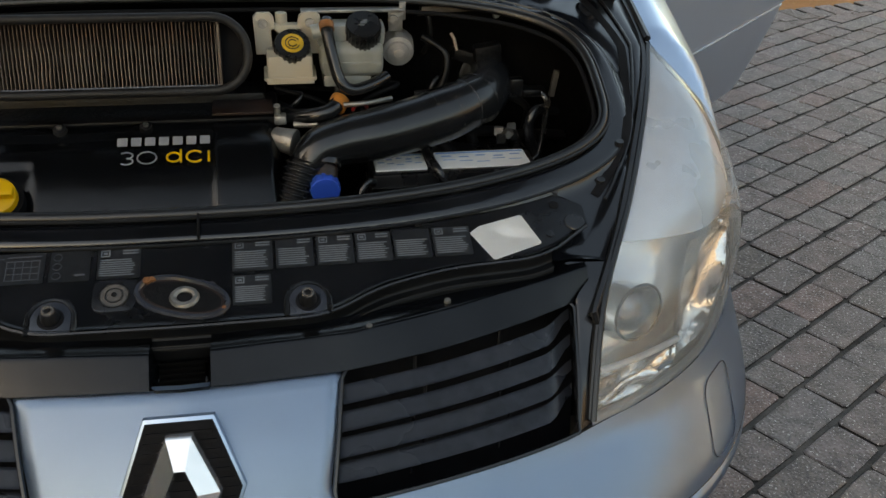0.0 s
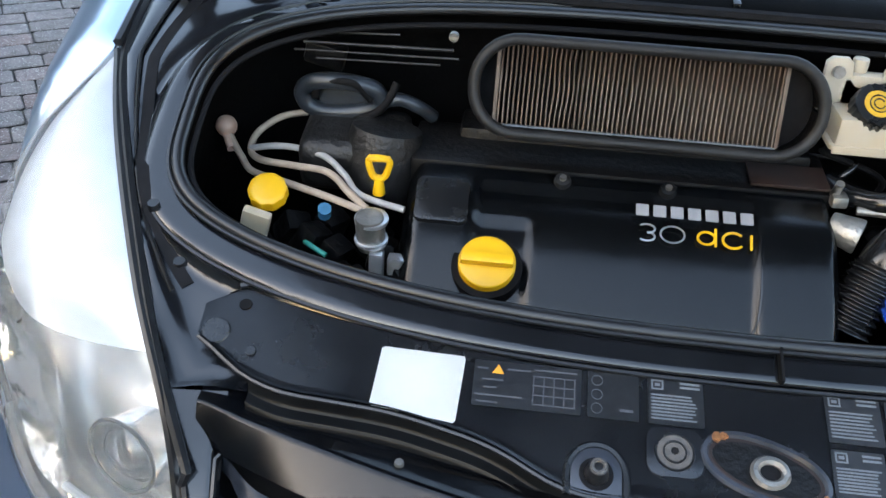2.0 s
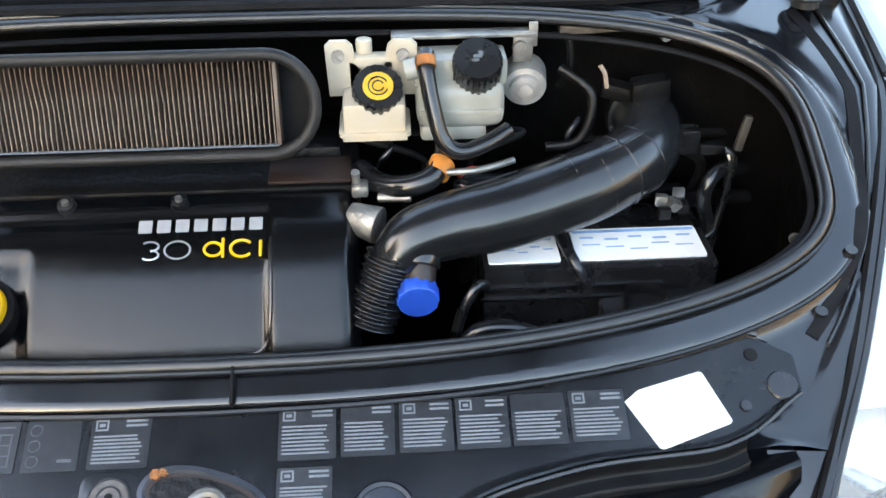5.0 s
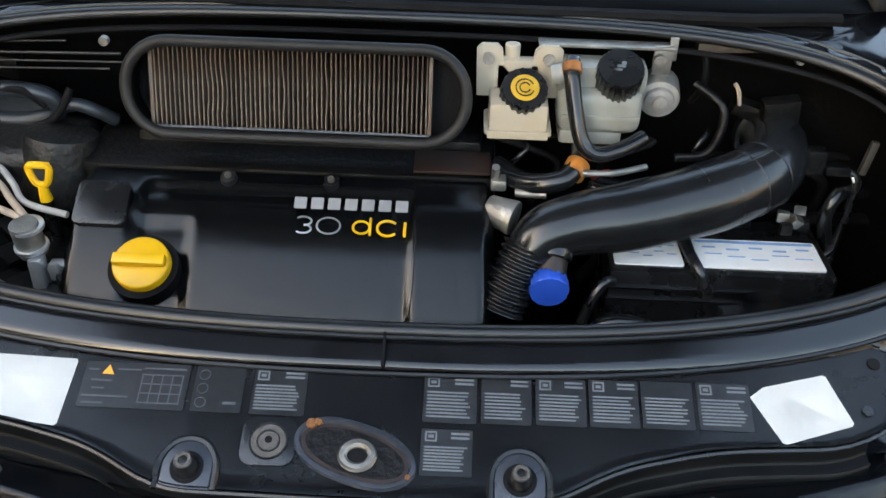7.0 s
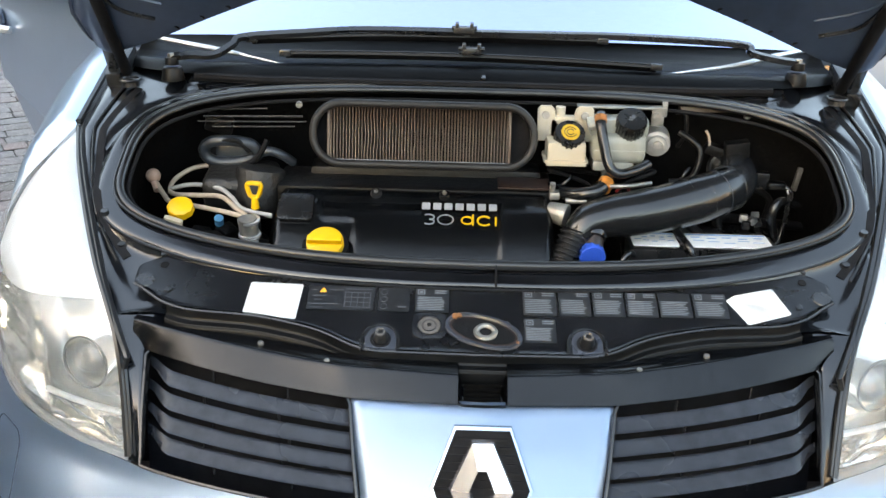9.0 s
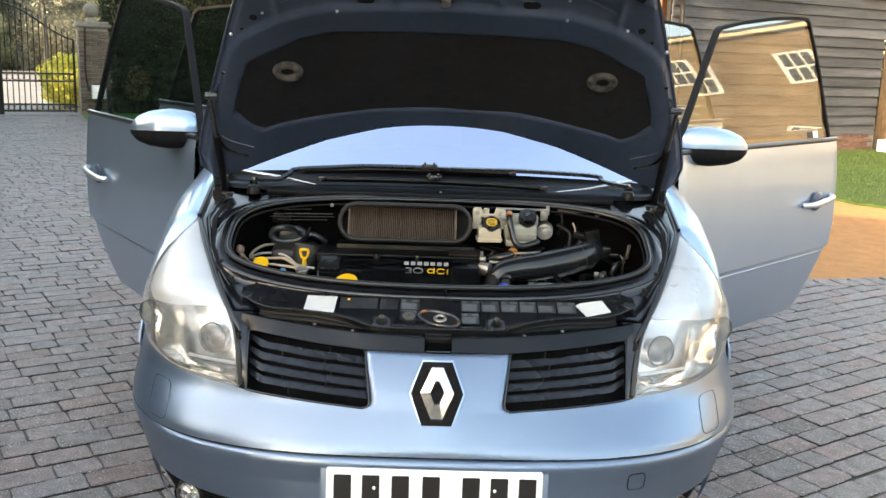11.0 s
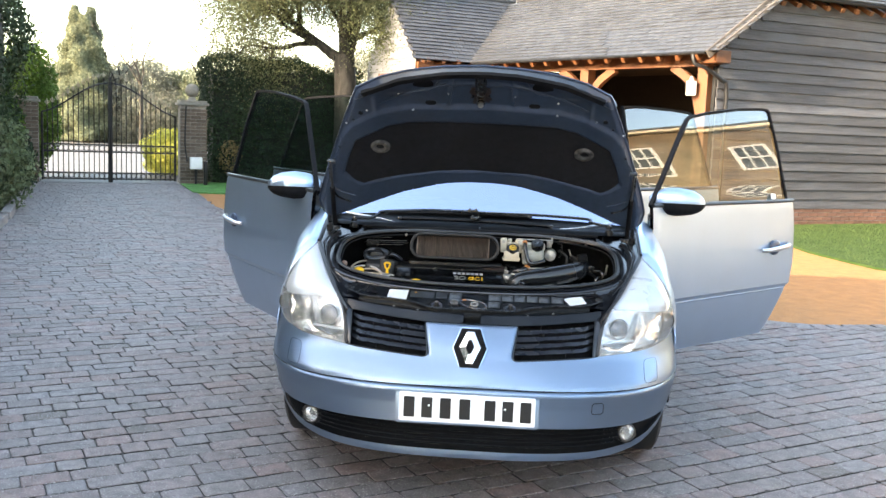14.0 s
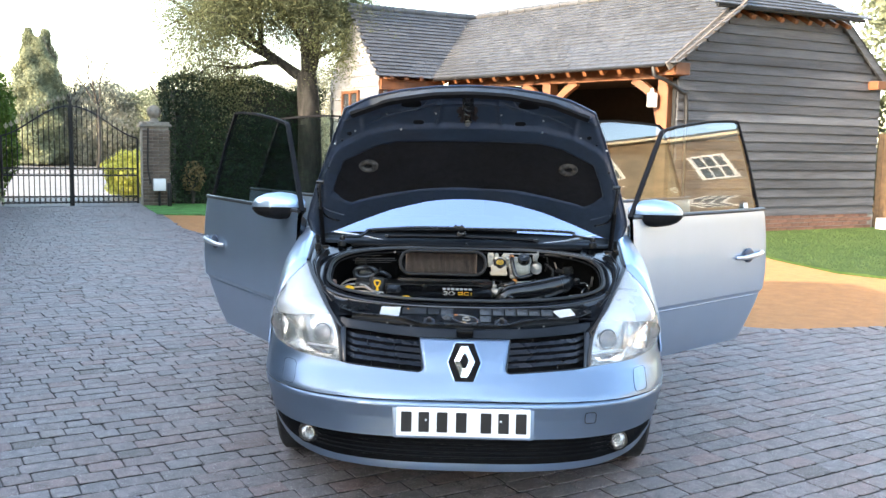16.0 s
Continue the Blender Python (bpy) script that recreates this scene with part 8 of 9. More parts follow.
def conifer(name, label, base, height, rad, n, material, seed):
    o = thing(name, label, "tree")
    b = bmesh.new()
    sweep(b, [(base[0], base[1], -0.1), (base[0], base[1], height * 0.5), (base[0], base[1], height * 0.70)], lambda t: 0.12 * (1 - 0.9 * t), 8, n=4)
    part("trunk", b, BARK, o)

    def where(g, m):
        t = g.uniform(0, 1, m) ** 0.8
        a = g.uniform(0, 2 * math.pi, m)
        # leans out low down, ends in a blunt and ragged crown
        top = 0.965 + 0.035 * np.sin(a * 2 + 0.6)
        t = t * top
        prof = (0.80 + 0.20 * np.sin(t * math.pi)) * (1 - 0.62 * t ** 1.8)
        rr = rad * prof * g.uniform(0.55, 1.05, m) * (1 + 0.16 * np.sin(a * 5 + t * 14) + 0.12 * np.sin(a * 3 - t * 31))
        P = np.stack([base[0] + rr * np.cos(a), base[1] + rr * np.sin(a), base[2] + 0.1 + t * height], 1)
        N = np.stack([np.cos(a), np.sin(a), np.full(m, 0.4)], 1)
        return P, N
    leaves("foliage", n, where, 0.075, material, o, seed)
    return o


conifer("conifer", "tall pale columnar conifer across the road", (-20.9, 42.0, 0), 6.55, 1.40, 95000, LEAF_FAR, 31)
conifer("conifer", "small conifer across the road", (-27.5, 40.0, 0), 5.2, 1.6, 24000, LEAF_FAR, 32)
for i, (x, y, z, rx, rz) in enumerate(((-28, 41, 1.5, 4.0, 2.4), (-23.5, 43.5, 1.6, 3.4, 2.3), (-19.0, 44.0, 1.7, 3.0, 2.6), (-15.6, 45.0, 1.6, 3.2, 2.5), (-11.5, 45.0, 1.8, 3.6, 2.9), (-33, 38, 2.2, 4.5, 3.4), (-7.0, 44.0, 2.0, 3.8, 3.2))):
    bush("far_shrubbery", "grey-green shrubs across the road, paled for haze", (x, y, z), (rx, 2.0, rz), 45000, 0.085, LEAF_FAR if i % 2 else LEAF_PALE_FAR, 40 + i, "shrubbery")
for i, (x, y, h) in enumerate(((-17.4, 40.5, 6.8), (-14.6, 42.5, 6.0), (-19.6, 43.0, 5.6), (-12.2, 41.5, 6.4))):
    tree("bare_tree", "thin bare tree across the road", (x, y, 0), h, 0.09, h * 0.45, 60 + i, None, 0, depth=3)
bush("bush", "sunlit green shrubs behind the garden fence", (10.9, 17.6, 1.7), (2.3, 1.2, 2.6), 26000, 0.075, LEAF_TREE, 17)
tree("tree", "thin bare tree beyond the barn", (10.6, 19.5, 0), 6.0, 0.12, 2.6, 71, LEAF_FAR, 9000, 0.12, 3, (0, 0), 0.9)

# ---- gates and pillars ----
GU, GN = Vector((0.90, 0.436, 0)).normalized(), Vector((0.436, -0.90, 0)).normalized()
GP = Vector((-9.62, 15.59, 0))
GM = frame_m(GP, GU, (0, 0, 1))


def g(a, z, t=0.0):
    return GP + GU * a + Vector((0, 0, z)) + GN * t


def arch_z(a):
    k = (a - 1.37) / 1.40
    return 1.46 + 0.66 * (0.5 + 0.5 * math.cos(math.pi * max(-1, min(1, k)))) ** 0.85


for leaf, (a0, a1) in enumerate(((0.02, 1.35), (1.39, 2.72))):
    gate = thing("iron_gate", "tall black wrought-iron gate leaf, closed, with spear tops", "gate", group="gate leaves")
    bars = 13
    for k in range(bars + 1):
        a = a0 + (a1 - a0) * k / bars
        end = k in (0, bars)
        zt = arch_z(a) + (0.0 if end else 0.13)
        b = bmesh.new()
        cyl(b, g(a, 0.04), g(a, zt), 0.026 if end else 0.0105, seg=8)
        bar = part("stile" if end else "bar", b, IRON, gate)
        if not end:
            b = bmesh.new()
            cyl(b, g(a, zt - 0.01), g(a, zt + 0.05), 0.010, 0.022, 8)
            cyl(b, g(a, zt + 0.05), g(a, zt + 0.13), 0.022, 0.002, 8)
            for q in (-1, 1):
                sweep(b, [g(a, zt), g(a + q * 0.030, zt + 0.030), g(a + q * 0.038, zt + 0.060), g(a + q * 0.030, zt + 0.075)], 0.008, 6, n=3)
            part("spear_head", b, GILT, bar, "pale weathered spear head")
    for z in (0.07, 0.20, 0.65, 0.80):
        b = bmesh.new()
        box(b, g((a0 + a1) / 2, z), (a1 - a0, 0.02, 0.03), GM.to_3x3().to_4x4() @ pose(0, 0, 0, -90))
        part("rail", b, IRON, gate)
    b = bmesh.new()
    sweep(b, [g(a, arch_z(a)) for a in np.linspace(a0, a1, 16)], 0.016, 8, n=1)
    part("top_rail", b, IRON, gate)
    for k in range(bars):
        a = a0 + (a1 - a0) * (k + 0.5) / bars
        b = bmesh.new()
        sweep(b, [g(a + 0.044 * math.cos(t), 0.135 + 0.05 * math.sin(t)) for t in np.linspace(0, 2 * math.pi, 14, endpoint=False)], 0.006, 5, closed=True, n=1)
        part("ring", b, IRON, gate)
        b = bmesh.new()
        sweep(b, [g(a + 0.046 * math.cos(t), 0.725 + 0.055 * math.sin(t)) for t in np.linspace(0, 2 * math.pi, 14, endpoint=False)], 0.006, 5, closed=True, n=1)
        part("ring", b, IRON, gate)
    b = bmesh.new()
    cyl(b, g(a1 if leaf == 0 else a0, 0.0), g(a1 if leaf == 0 else a0, 2.15), 0.030, seg=8)
    part("meeting_stile", b, IRON, gate)
    if leaf == 0:
        b = bmesh.new()
        for dx, dz in ((0, 0.30), (-0.05, 0.20), (0.05, 0.20)):
            cyl(b, g(1.37, 2.12), g(1.37 + dx, 2.14 + dz), 0.018, 0.003, 6)
        part("finial", b, IRON, gate)


def brick_mesh(w, h, d, material):
    b = bmesh.new()
    box(b, (0, 0, 0), (w, d, h), None, 0.004, 1)
    me = bpy.data.meshes.new("brick")
    b.to_mesh(me)
    b.free()
    me.materials.append(material)
    return me


PILLAR_BRICK = mat("weathered_grey_brick", (0.135, 0.100, 0.074), 0.9, 0, 0.3, 14, 0.4, 90, col2=(0.075, 0.060, 0.048), rand=0.3)
BR_FULL, BR_HALF = brick_mesh(0.215, 0.063, 0.03, PILLAR_BRICK), brick_mesh(0.1025, 0.063, 0.03, PILLAR_BRICK)


def pillar(a, w, height, label, ball=True):
    c = g(a, 0)
    p = thing("gate_pillar", label, "pillar", c)
    b = bmesh.new()
    box(b, (0, 0, height / 2), (w - 0.02, w - 0.02, height))
    M = frame_m((0, 0, 0), GU, -GN)
    bmesh.ops.transform(b, matrix=M, verts=b.verts)
    part("pillar_core", b, MORTAR, p, smooth=False)
    rows = int(height / 0.075)
    for j in range(rows):
        for face in range(2):
            # front and the side towards the yard
            x = -w / 2 + (0.0 if j % 2 else 0.056)
            xs = []
            pos = -w / 2
            lens = [0.215, 0.215, 0.1025] if j % 2 else [0.1025, 0.215, 0.215]
            for ln in lens:
                if pos + ln <= w / 2 + 0.03:
                    xs.append((pos + ln / 2, ln))
                pos += ln + 0.01
            for xc, ln in xs:
                o = new("brick", BR_FULL if ln > 0.2 else BR_HALF)
                o.parent = p
                off = Matrix.Translation((xc, -w / 2, 0.04 + j * 0.075))
                o.matrix_basis = M @ (off if face == 0 else pose(0, 0, 0, 0, 0, 90) @ off)
    b = bmesh.new()
    box(b, (0, 0, height + 0.03), (w + 0.10, w + 0.10, 0.06), None, 0.012)
    box(b, (0, 0, height + 0.085), (w + 0.02, w + 0.02, 0.05), None, 0.012)
    bmesh.ops.transform(b, matrix=M, verts=b.verts)
    cap = part("cap", b, STONE, p, "weathered stone cap")
    if not ball:
        return p
    b = bmesh.new()
    cyl(b, (0, 0, height + 0.10), (0, 0, height + 0.20), 0.11, 0.06, 16)
    bmesh.ops.create_uvsphere(b, u_segments=20, v_segments=14, radius=0.15, matrix=Matrix.Translation((0, 0, height + 0.33)))
    part("ball_finial", b, STONE, cap, "stone ball")
    return p


pillar(3.08, 0.56, 1.72, "brick gate pillar with a stone cap and ball")
pillar(-0.34, 0.56, 1.66, "brick gate pillar half hidden by a laurel", False)
b = bmesh.new()
box(b, g(3.12, 0.47, 0.42), (0.26, 0.14, 0.26), GM.to_3x3().to_4x4() @ pose(0, 0, 0, -90), 0.015)
cab = tagged(part("meter_box", b, WHITE_PAINT, None), "white utility box on a post by the pillar", "utility box")
b = bmesh.new()
cyl(b, g(3.12, 0.0, 0.42), g(3.12, 0.36, 0.42), 0.03, seg=10)
part("box_leg", b, IRON, cab)
b = bmesh.new()
cyl(b, g(3.30, -0.02, 0.62), g(3.30, 0.52, 0.62), 0.045, seg=14, bevel=0.01)
tagged(part("bollard", b, IRON, None), "short black post on the small lawn", "post")
b = bmesh.new()
sweep(b, [g(2.95, 0.5, 0.30), g(2.90, 0.9, 0.295), g(2.92, 1.7, 0.295)], 0.018, 8, n=4)
tagged(part("conduit", b, IRON, None), "dark cable conduit up the brick pillar", "conduit")

# kerb
kb = bmesh.new()
box(kb, (0, 0, 0.05), (0.90, 0.13, 0.20), None, 0.015)
kerb_me = bpy.data.meshes.new("kerb_stone")
kb.to_mesh(kerb_me)
kb.free()
kerb_me.materials.append(KERB)
kerb = thing("kerb", "raised stone kerb along the drive", "kerb", kind="structure")
KP = smooth_path([(-9.3, 14.9, 0), (-9.05, 14.1, 0), (-7.6, 10.8, 0), (-6.1, 7.3, 0), (-5.75, 4.0, 0), (-5.7, -3.0, 0), (-5.9, -9.0, 0)], 10)
acc, last = 0.0, KP[0]
for p, q2 in zip(KP, KP[1:]):
    acc += (q2 - p).length
    if acc >= 0.91:
        acc -= 0.91
        d = (q2 - p).normalized()
        o = new("kerb_stone", kerb_me)
        o.parent = kerb
        o.matrix_basis = pose(q2.x, q2.y, -0.04, 0, 0, math.degrees(math.atan2(d.y, d.x)))

# ---- barn ----
BC, BU, BW = Vector((3.52, 12.315, 0)), Vector((0.882, 0.471, 0)), Vector((-0.646, 0.763, 0))
BQ = Vector((0.763, 0.646, 0))
EAL, EUP = Vector((0.866, 0.5, 0)), Vector((-0.5, 0.866, 0))
EC = Vector((-1.80, 16.0, 0))
BE = EC + EUP * 0.25 + EAL * 0.12
BV = BE + EAL * 1.5
SL, EAVE = 0.75, 2.86
barn = thing("barn", "black weatherboarded barn with oak carport and tiled roof", "barn", BC)
INV = Matrix.Translation(-BC)


def bpart(name, b, material, label="", smooth=True, parent=None):
    bmesh.ops.transform(b, matrix=INV, verts=b.verts)
    return part(name, b, material, parent or barn, label, smooth)


def gab_l(z):
    return 0.0 if z < 2.98 else (z - 2.98) / 0.72


def gab_r(z):
    return 4.97 if z < 2.83 else 4.97 - (z - 2.83) / 0.79


GN2 = Vector((0.471, -0.882, 0))
for j in range(21):
    z = 0.30 + j * 0.166
    a0, a1 = gab_l(z + 0.12), gab_r(z + 0.12)
    b = bmesh.new()
    box(b, (0, 0, 0), (a1 - a0, 0.026, 0.196), pose(0, 0, 0, -9.0 + random.uniform(-0.8, 0.8)), 0.004, 1)
    bmesh.ops.transform(b, matrix=frame_m(BC + BU * ((a0 + a1) / 2) + Vector((0, 0, z + 0.09)) + GN2 * 0.03, BU, -GN2), verts=b.verts)
    bpart("board", b, BOARD, smooth=False)
b = bmesh.new()
slab(b, [(0, 0.0), (4.95, 0.0), (4.95, 2.83), (3.82, 3.74), (3.50, 4.05), (1.38, 4.05), (1.05, 3.74), (0.0, 2.98)], 0.10, frame_m(BC - GN2 * 0.11, BU, (0, 0, 1)))
bpart("gable_wall", b, DARK_BACKING, smooth=False)
b = bmesh.new()
slab(b, [(0, 0), (4.99, 0), (4.99, 0.30), (0, 0.30)], 0.10, frame_m(BC - GN2 * 0.06, BU, (0, 0, 1)))
BR_RED = brick_mesh(0.215, 0.063, 0.03, BRICK)
plinth = bpart("brick_plinth", b, MORTAR, "low brick plinth", False)
for j in range(4):
    for k in range(22):
        a = 0.11 + k * 0.225 + (0.11 if j % 2 else 0)
        if a > 4.87:
            continue
        o = new("brick", BR_RED)
        o.parent = plinth
        o.matrix_basis = INV @ frame_m(BC + BU * a + Vector((0, 0, 0.045 + j * 0.075)) + GN2 * 0.036, BU, -GN2)
# bargeboards, corner posts
VERGE = mat("weathered_verge", (0.115, 0.098, 0.085), 0.8, 0, 0.25, 8, 0.3, 60)
for p0, p1, off, material in (((-0.42, 2.80), (0.88, 3.80), 0.25, VERGE), ((5.02, 2.80), (3.80, 3.80), 0.10, BOARD)):
    b = bmesh.new()
    sweep(b, [BC + BU * p0[0] + Vector((0, 0, p0[1])) + GN2 * off, BC + BU * p1[0] + Vector((0, 0, p1[1])) + GN2 * off], 1.0, n=1, up=GN2, profile=[(-0.065, -0.02), (0.065, -0.02), (0.065, 0.02), (-0.065, 0.02)])
    bpart("bargeboard", b, material, smooth=False)
for a, z, w, h in ((-0.10, 2.78, 0.30, 0.20), (4.72, 2.72, 0.22, 0.16)):
    b = bmesh.new()
    box(b, (0, 0, 0), (w, 0.40, h), None, 0.012)
    bmesh.ops.transform(b, matrix=frame_m(BC + BU * a + Vector((0, 0, z)) + GN2 * 0.06, BU, -GN2), verts=b.verts)
    bpart("tie_beam_end", b, OAK, "orange oak beam end", False)
for k in range(9):
    b = bmesh.new()
    box(b, (0, 0, 0), (0.085, 0.34, 0.075), pose(0, 0, 0, 30), 0.006)
    bmesh.ops.transform(b, matrix=frame_m(BC + BU * (1.06 + k * 0.335) + Vector((0, 0, 3.80)) + GN2 * 0.12, BU, -GN2), verts=b.verts)
    bpart("rafter_end", b, OAK, smooth=False)
b = bmesh.new()
sweep(b, [BC + BU * 0.52 + GN2 * 0.31 + Vector((0, 0, 3.855)), BC + BU * 4.06 + GN2 * 0.31 + Vector((0, 0, 3.845))], 0.035, 8, n=1)
bpart("gutter", b, IRON, "black gutter under the half hip")

# carport front
b = bmesh.new()
sweep(b, [BC + Vector((0, 0, 2.76)), BC + BW * 5.95 + Vector((0, 0, 2.76))], 1.0, n=1, up=(0, 0, 1), profile=[(-0.09, -0.11), (0.09, -0.11), (0.09, 0.11), (-0.09, 0.11)])
bpart("eave_beam", b, OAK, "orange oak eave beam", False)
for k in range(15):
    b = bmesh.new()
    box(b, (0, 0, 0), (0.08, 0.50, 0.09), pose(0, 0, 0, 36.9), 0.006)
    bmesh.ops.transform(b, matrix=frame_m(BC + BW * (0.1 + k * 0.40) + Vector((0, 0, 2.91)) - BQ * 0.22, -BW, BQ), verts=b.verts)
    bpart("rafter_end", b, OAK, smooth=False)
b = bmesh.new()
sweep(b, [BC + BW * 0.05 + BQ * 0.02 + Vector((0, 0, 3.0)), BC + BW * 5.95 + BQ * 0.02 + Vector((0, 0, 3.0))], 1.0, n=1, up=(0, 0, 1), profile=[(-0.015, -0.14), (0.015, -0.14), (0.015, 0.14), (-0.015, 0.14)])
bpart("wall_plate", b, OAK, "oak board between the rafters", False)
for a in (0.20, 2.95, 5.72):
    b = bmesh.new()
    box(b, (0, 0, 1.33), (0.21, 0.21, 2.66), None, 0.012)
    bmesh.ops.transform(b, matrix=frame_m(BC + BW * a, -BW, BQ), verts=b.verts)
    bpart("oak_post", b, OAK, "square oak post", False)
    for s in (-1, 1):
        if (a < 0.3 and s < 0) or (a > 5.7 and s > 0):
            continue
        b = bmesh.new()
        sweep(b, [BC + BW * (a + s * 0.08) + Vector((0, 0, 1.90)), BC + BW * (a + s * 0.26) + Vector((0, 0, 2.36)), BC + BW * (a + s * 0.70) + Vector((0, 0, 2.66))], 1.0, n=6, up=BQ, profile=[(-0.07, -0.05), (0.07, -0.05), (0.07, 0.05), (-0.07, 0.05)])
        bpart("curved_brace", b, OAK, "curved oak brace", False)
# carport inside: walls and ceiling in the near-black that stands for its shade
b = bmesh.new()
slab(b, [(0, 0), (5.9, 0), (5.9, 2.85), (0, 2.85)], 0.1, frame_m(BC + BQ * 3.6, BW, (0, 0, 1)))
bpart("back_wall", b, DARK_BACKING, smooth=False)
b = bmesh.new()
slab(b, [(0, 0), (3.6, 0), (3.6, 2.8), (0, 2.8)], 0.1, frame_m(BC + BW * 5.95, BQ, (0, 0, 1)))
bpart("end_wall", b, DARK_BACKING, smooth=False)
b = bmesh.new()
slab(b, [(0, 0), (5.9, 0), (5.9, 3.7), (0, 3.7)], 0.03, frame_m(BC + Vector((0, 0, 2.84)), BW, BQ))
bpart("loft_floor", b, DARK_BACKING, smooth=False)
# gutter and downpipe
b = bmesh.new()
sweep(b, [BC + BW * -0.1 - BQ * 0.45 + Vector((0, 0, 2.835)), BC + BW * 5.95 - BQ * 0.45 + Vector((0, 0, 2.825))], 0.032, 8, n=1)
bpart("gutter", b, IRON)
b = bmesh.new()
sweep(b, [BC - BQ * 0.44 + BW * 0.16 + Vector((0, 0, 2.82)), BC - BQ * 0.42 + BW * 0.12 + Vector((0, 0, 2.66)), BC - BQ * 0.22 - BU * 0.06 + Vector((0, 0, 2.60)), BC + GN2 * 0.10 + BU * 0.02 + Vector((0, 0, 2.42)), BC + GN2 * 0.10 + BU * 0.14 + Vector((0, 0, 2.28)), BC + GN2 * 0.10 + BU * 0.16 + Vector((0, 0, 1.2)), BC + GN2 * 0.10 + BU * 0.16 + Vector((0, 0, 0.05))], 0.035, 8, n=4)
bpart("downpipe", b, IRON, "black downpipe")
lp = BC - BQ * 0.20 + BW * 0.34 + Vector((0, 0, 2.28))
b = bmesh.new()
box(b, lp, (0.15, 0.15, 0.24), None, 0.02)
cyl(b, lp + Vector((0, 0, 0.10)), lp + Vector((0, 0, 0.20)), 0.05, 0.02, 10)
bpart("wall_lantern", b, mat("lantern_grey", (0.42, 0.42, 0.40), 0.5, 0, 0.1, 20), "white wall lantern")

# roofs: a boarded deck and rows of plain tiles
def roof_face(o, along, up, a_lo, a_hi, run, z0, name, near, SL=SL):
    """A tiled slope: tiles in rows from the eave up; near(p) tells which are pieces of their own."""
    ln = math.hypot(1, SL)
    dirv = (up + Vector((0, 0, SL))).normalized()
    nrm = along.cross(dirv).normalized()
    if nrm.z < 0:
        nrm = -nrm
    b = bmesh.new()
    N = 10
    top, bot = [], []
    for k in range(N + 1):
        r = run * k / N
        top.append(o + along * a_lo(r) + up * r + Vector((0, 0, z0 + SL * r)))
        bot.append(o + along * a_hi(r) + up * r + Vector((0, 0, z0 + SL * r)))
    L1, L2 = [b.verts.new(p - nrm * 0.03) for p in top], [b.verts.new(p - nrm * 0.03) for p in bot]
    for k in range(N):
        b.faces.new((L1[k], L2[k], L2[k + 1], L1[k + 1]))
    bpart(name, b, DARK_BACKING, smooth=False)
    V, F = [], []
    gauge, tw = 0.115, 0.165
    rows = int(run * ln / gauge)
    pieces = []
    M0 = Matrix([[along[i], dirv[i], nrm[i], 0] for i in range(3)] + [[0, 0, 0, 1]])
    for j in range(rows):
        s = j * gauge
        r = s / ln
        a0, a1 = a_lo(r), a_hi(r)
        k = 0
        a = a0 + (0.5 if j % 2 else 0.0) * tw - tw * 0.5
        while a < a1:
            w = tw - 0.006
            c = o + along * (a + tw / 2) + up * r + Vector((0, 0, z0 + SL * r)) + dirv * 0.05
            mm = Matrix.Translation(c + nrm * random.uniform(0.0, 0.006)) @ M0 @ pose(0, 0, 0, -7.0 + random.uniform(-1.2, 1.2), 0, random.uniform(-0.8, 0.8))
            if near(c) and len(pieces) < 150:
                pieces.append(mm)
            else:
                i0 = len(V)
                for x, y, z in ((-w / 2, -0.08, 0), (w / 2, -0.08, 0), (w / 2, 0.08, 0), (-w / 2, 0.08, 0), (-w / 2, -0.08, 0.024), (w / 2, -0.08, 0.024), (w / 2, 0.08, 0.014), (-w / 2, 0.08, 0.014)):
                    V.append(INV @ (mm @ Vector((x, y, z))))
                F += [(i0 + 4, i0 + 5, i0 + 6, i0 + 7), (i0, i0 + 1, i0 + 5, i0 + 4), (i0, i0 + 4, i0 + 7, i0 + 3), (i0 + 1, i0 + 2, i0 + 6, i0 + 5)]
            a += tw
    ob = pydata("tiling", V, F, TILE, barn)
    ob["kind"] = "stuff"
    for mm in pieces:
        t = new("roof_tile", tile_me)
        t.parent = barn
        t.matrix_basis = INV @ mm


tb = bmesh.new()
box(tb, (0, 0, 0.007), (0.159, 0.16, 0.014), None, 0.002, 1)
tile_me = bpy.data.meshes.new("roof_tile")
tb.to_mesh(tile_me)
tb.free()
tile_me.materials.append(TILE_P)
def verge_a(r):
    # straight up the gable, then in along the half hip
    return -0.30 - 0.215 * min(r, 1.39) + max(0.0, r - 1.39)


roof_face(BC - BQ * 0.42, BW, BQ, verge_a, lambda r: 6.03 + 0.59 * r, 2.1, EAVE, "roof_deck", lambda p: p.x > 1.9 and p.z < 3.5)
b = bmesh.new()
sweep(b, [BC - BQ * 0.42 + BW * (verge_a(r) - 0.01) + BQ * r + Vector((0, 0, EAVE + 0.02 + SL * r)) for r in (0.0, 0.4, 0.8, 1.39, 1.7, 2.08)], 1.0, n=1, up=(0, 0, 1), profile=[(-0.02, -0.04), (0.02, -0.04), (0.02, 0.03), (-0.02, 0.03)])
bpart("verge_strip", b, VERGE, "grey mortar verge", False)
roof_face(EC, EAL, EUP, lambda r: 0.0, lambda r: 1.28 + 1.15 * r, 1.6, EAVE, "roof_deck", lambda p: p.x > -1.2 and p.z < 3.3, 0.985)
# half hip over the gable
roof_face(BC + BU * 0.50 + GN2 * 0.32, BU, -GN2, lambda r: r * 1.6, lambda r: 3.58 - r * 2.2, 0.9, 3.88, "hip_deck", lambda p: False)
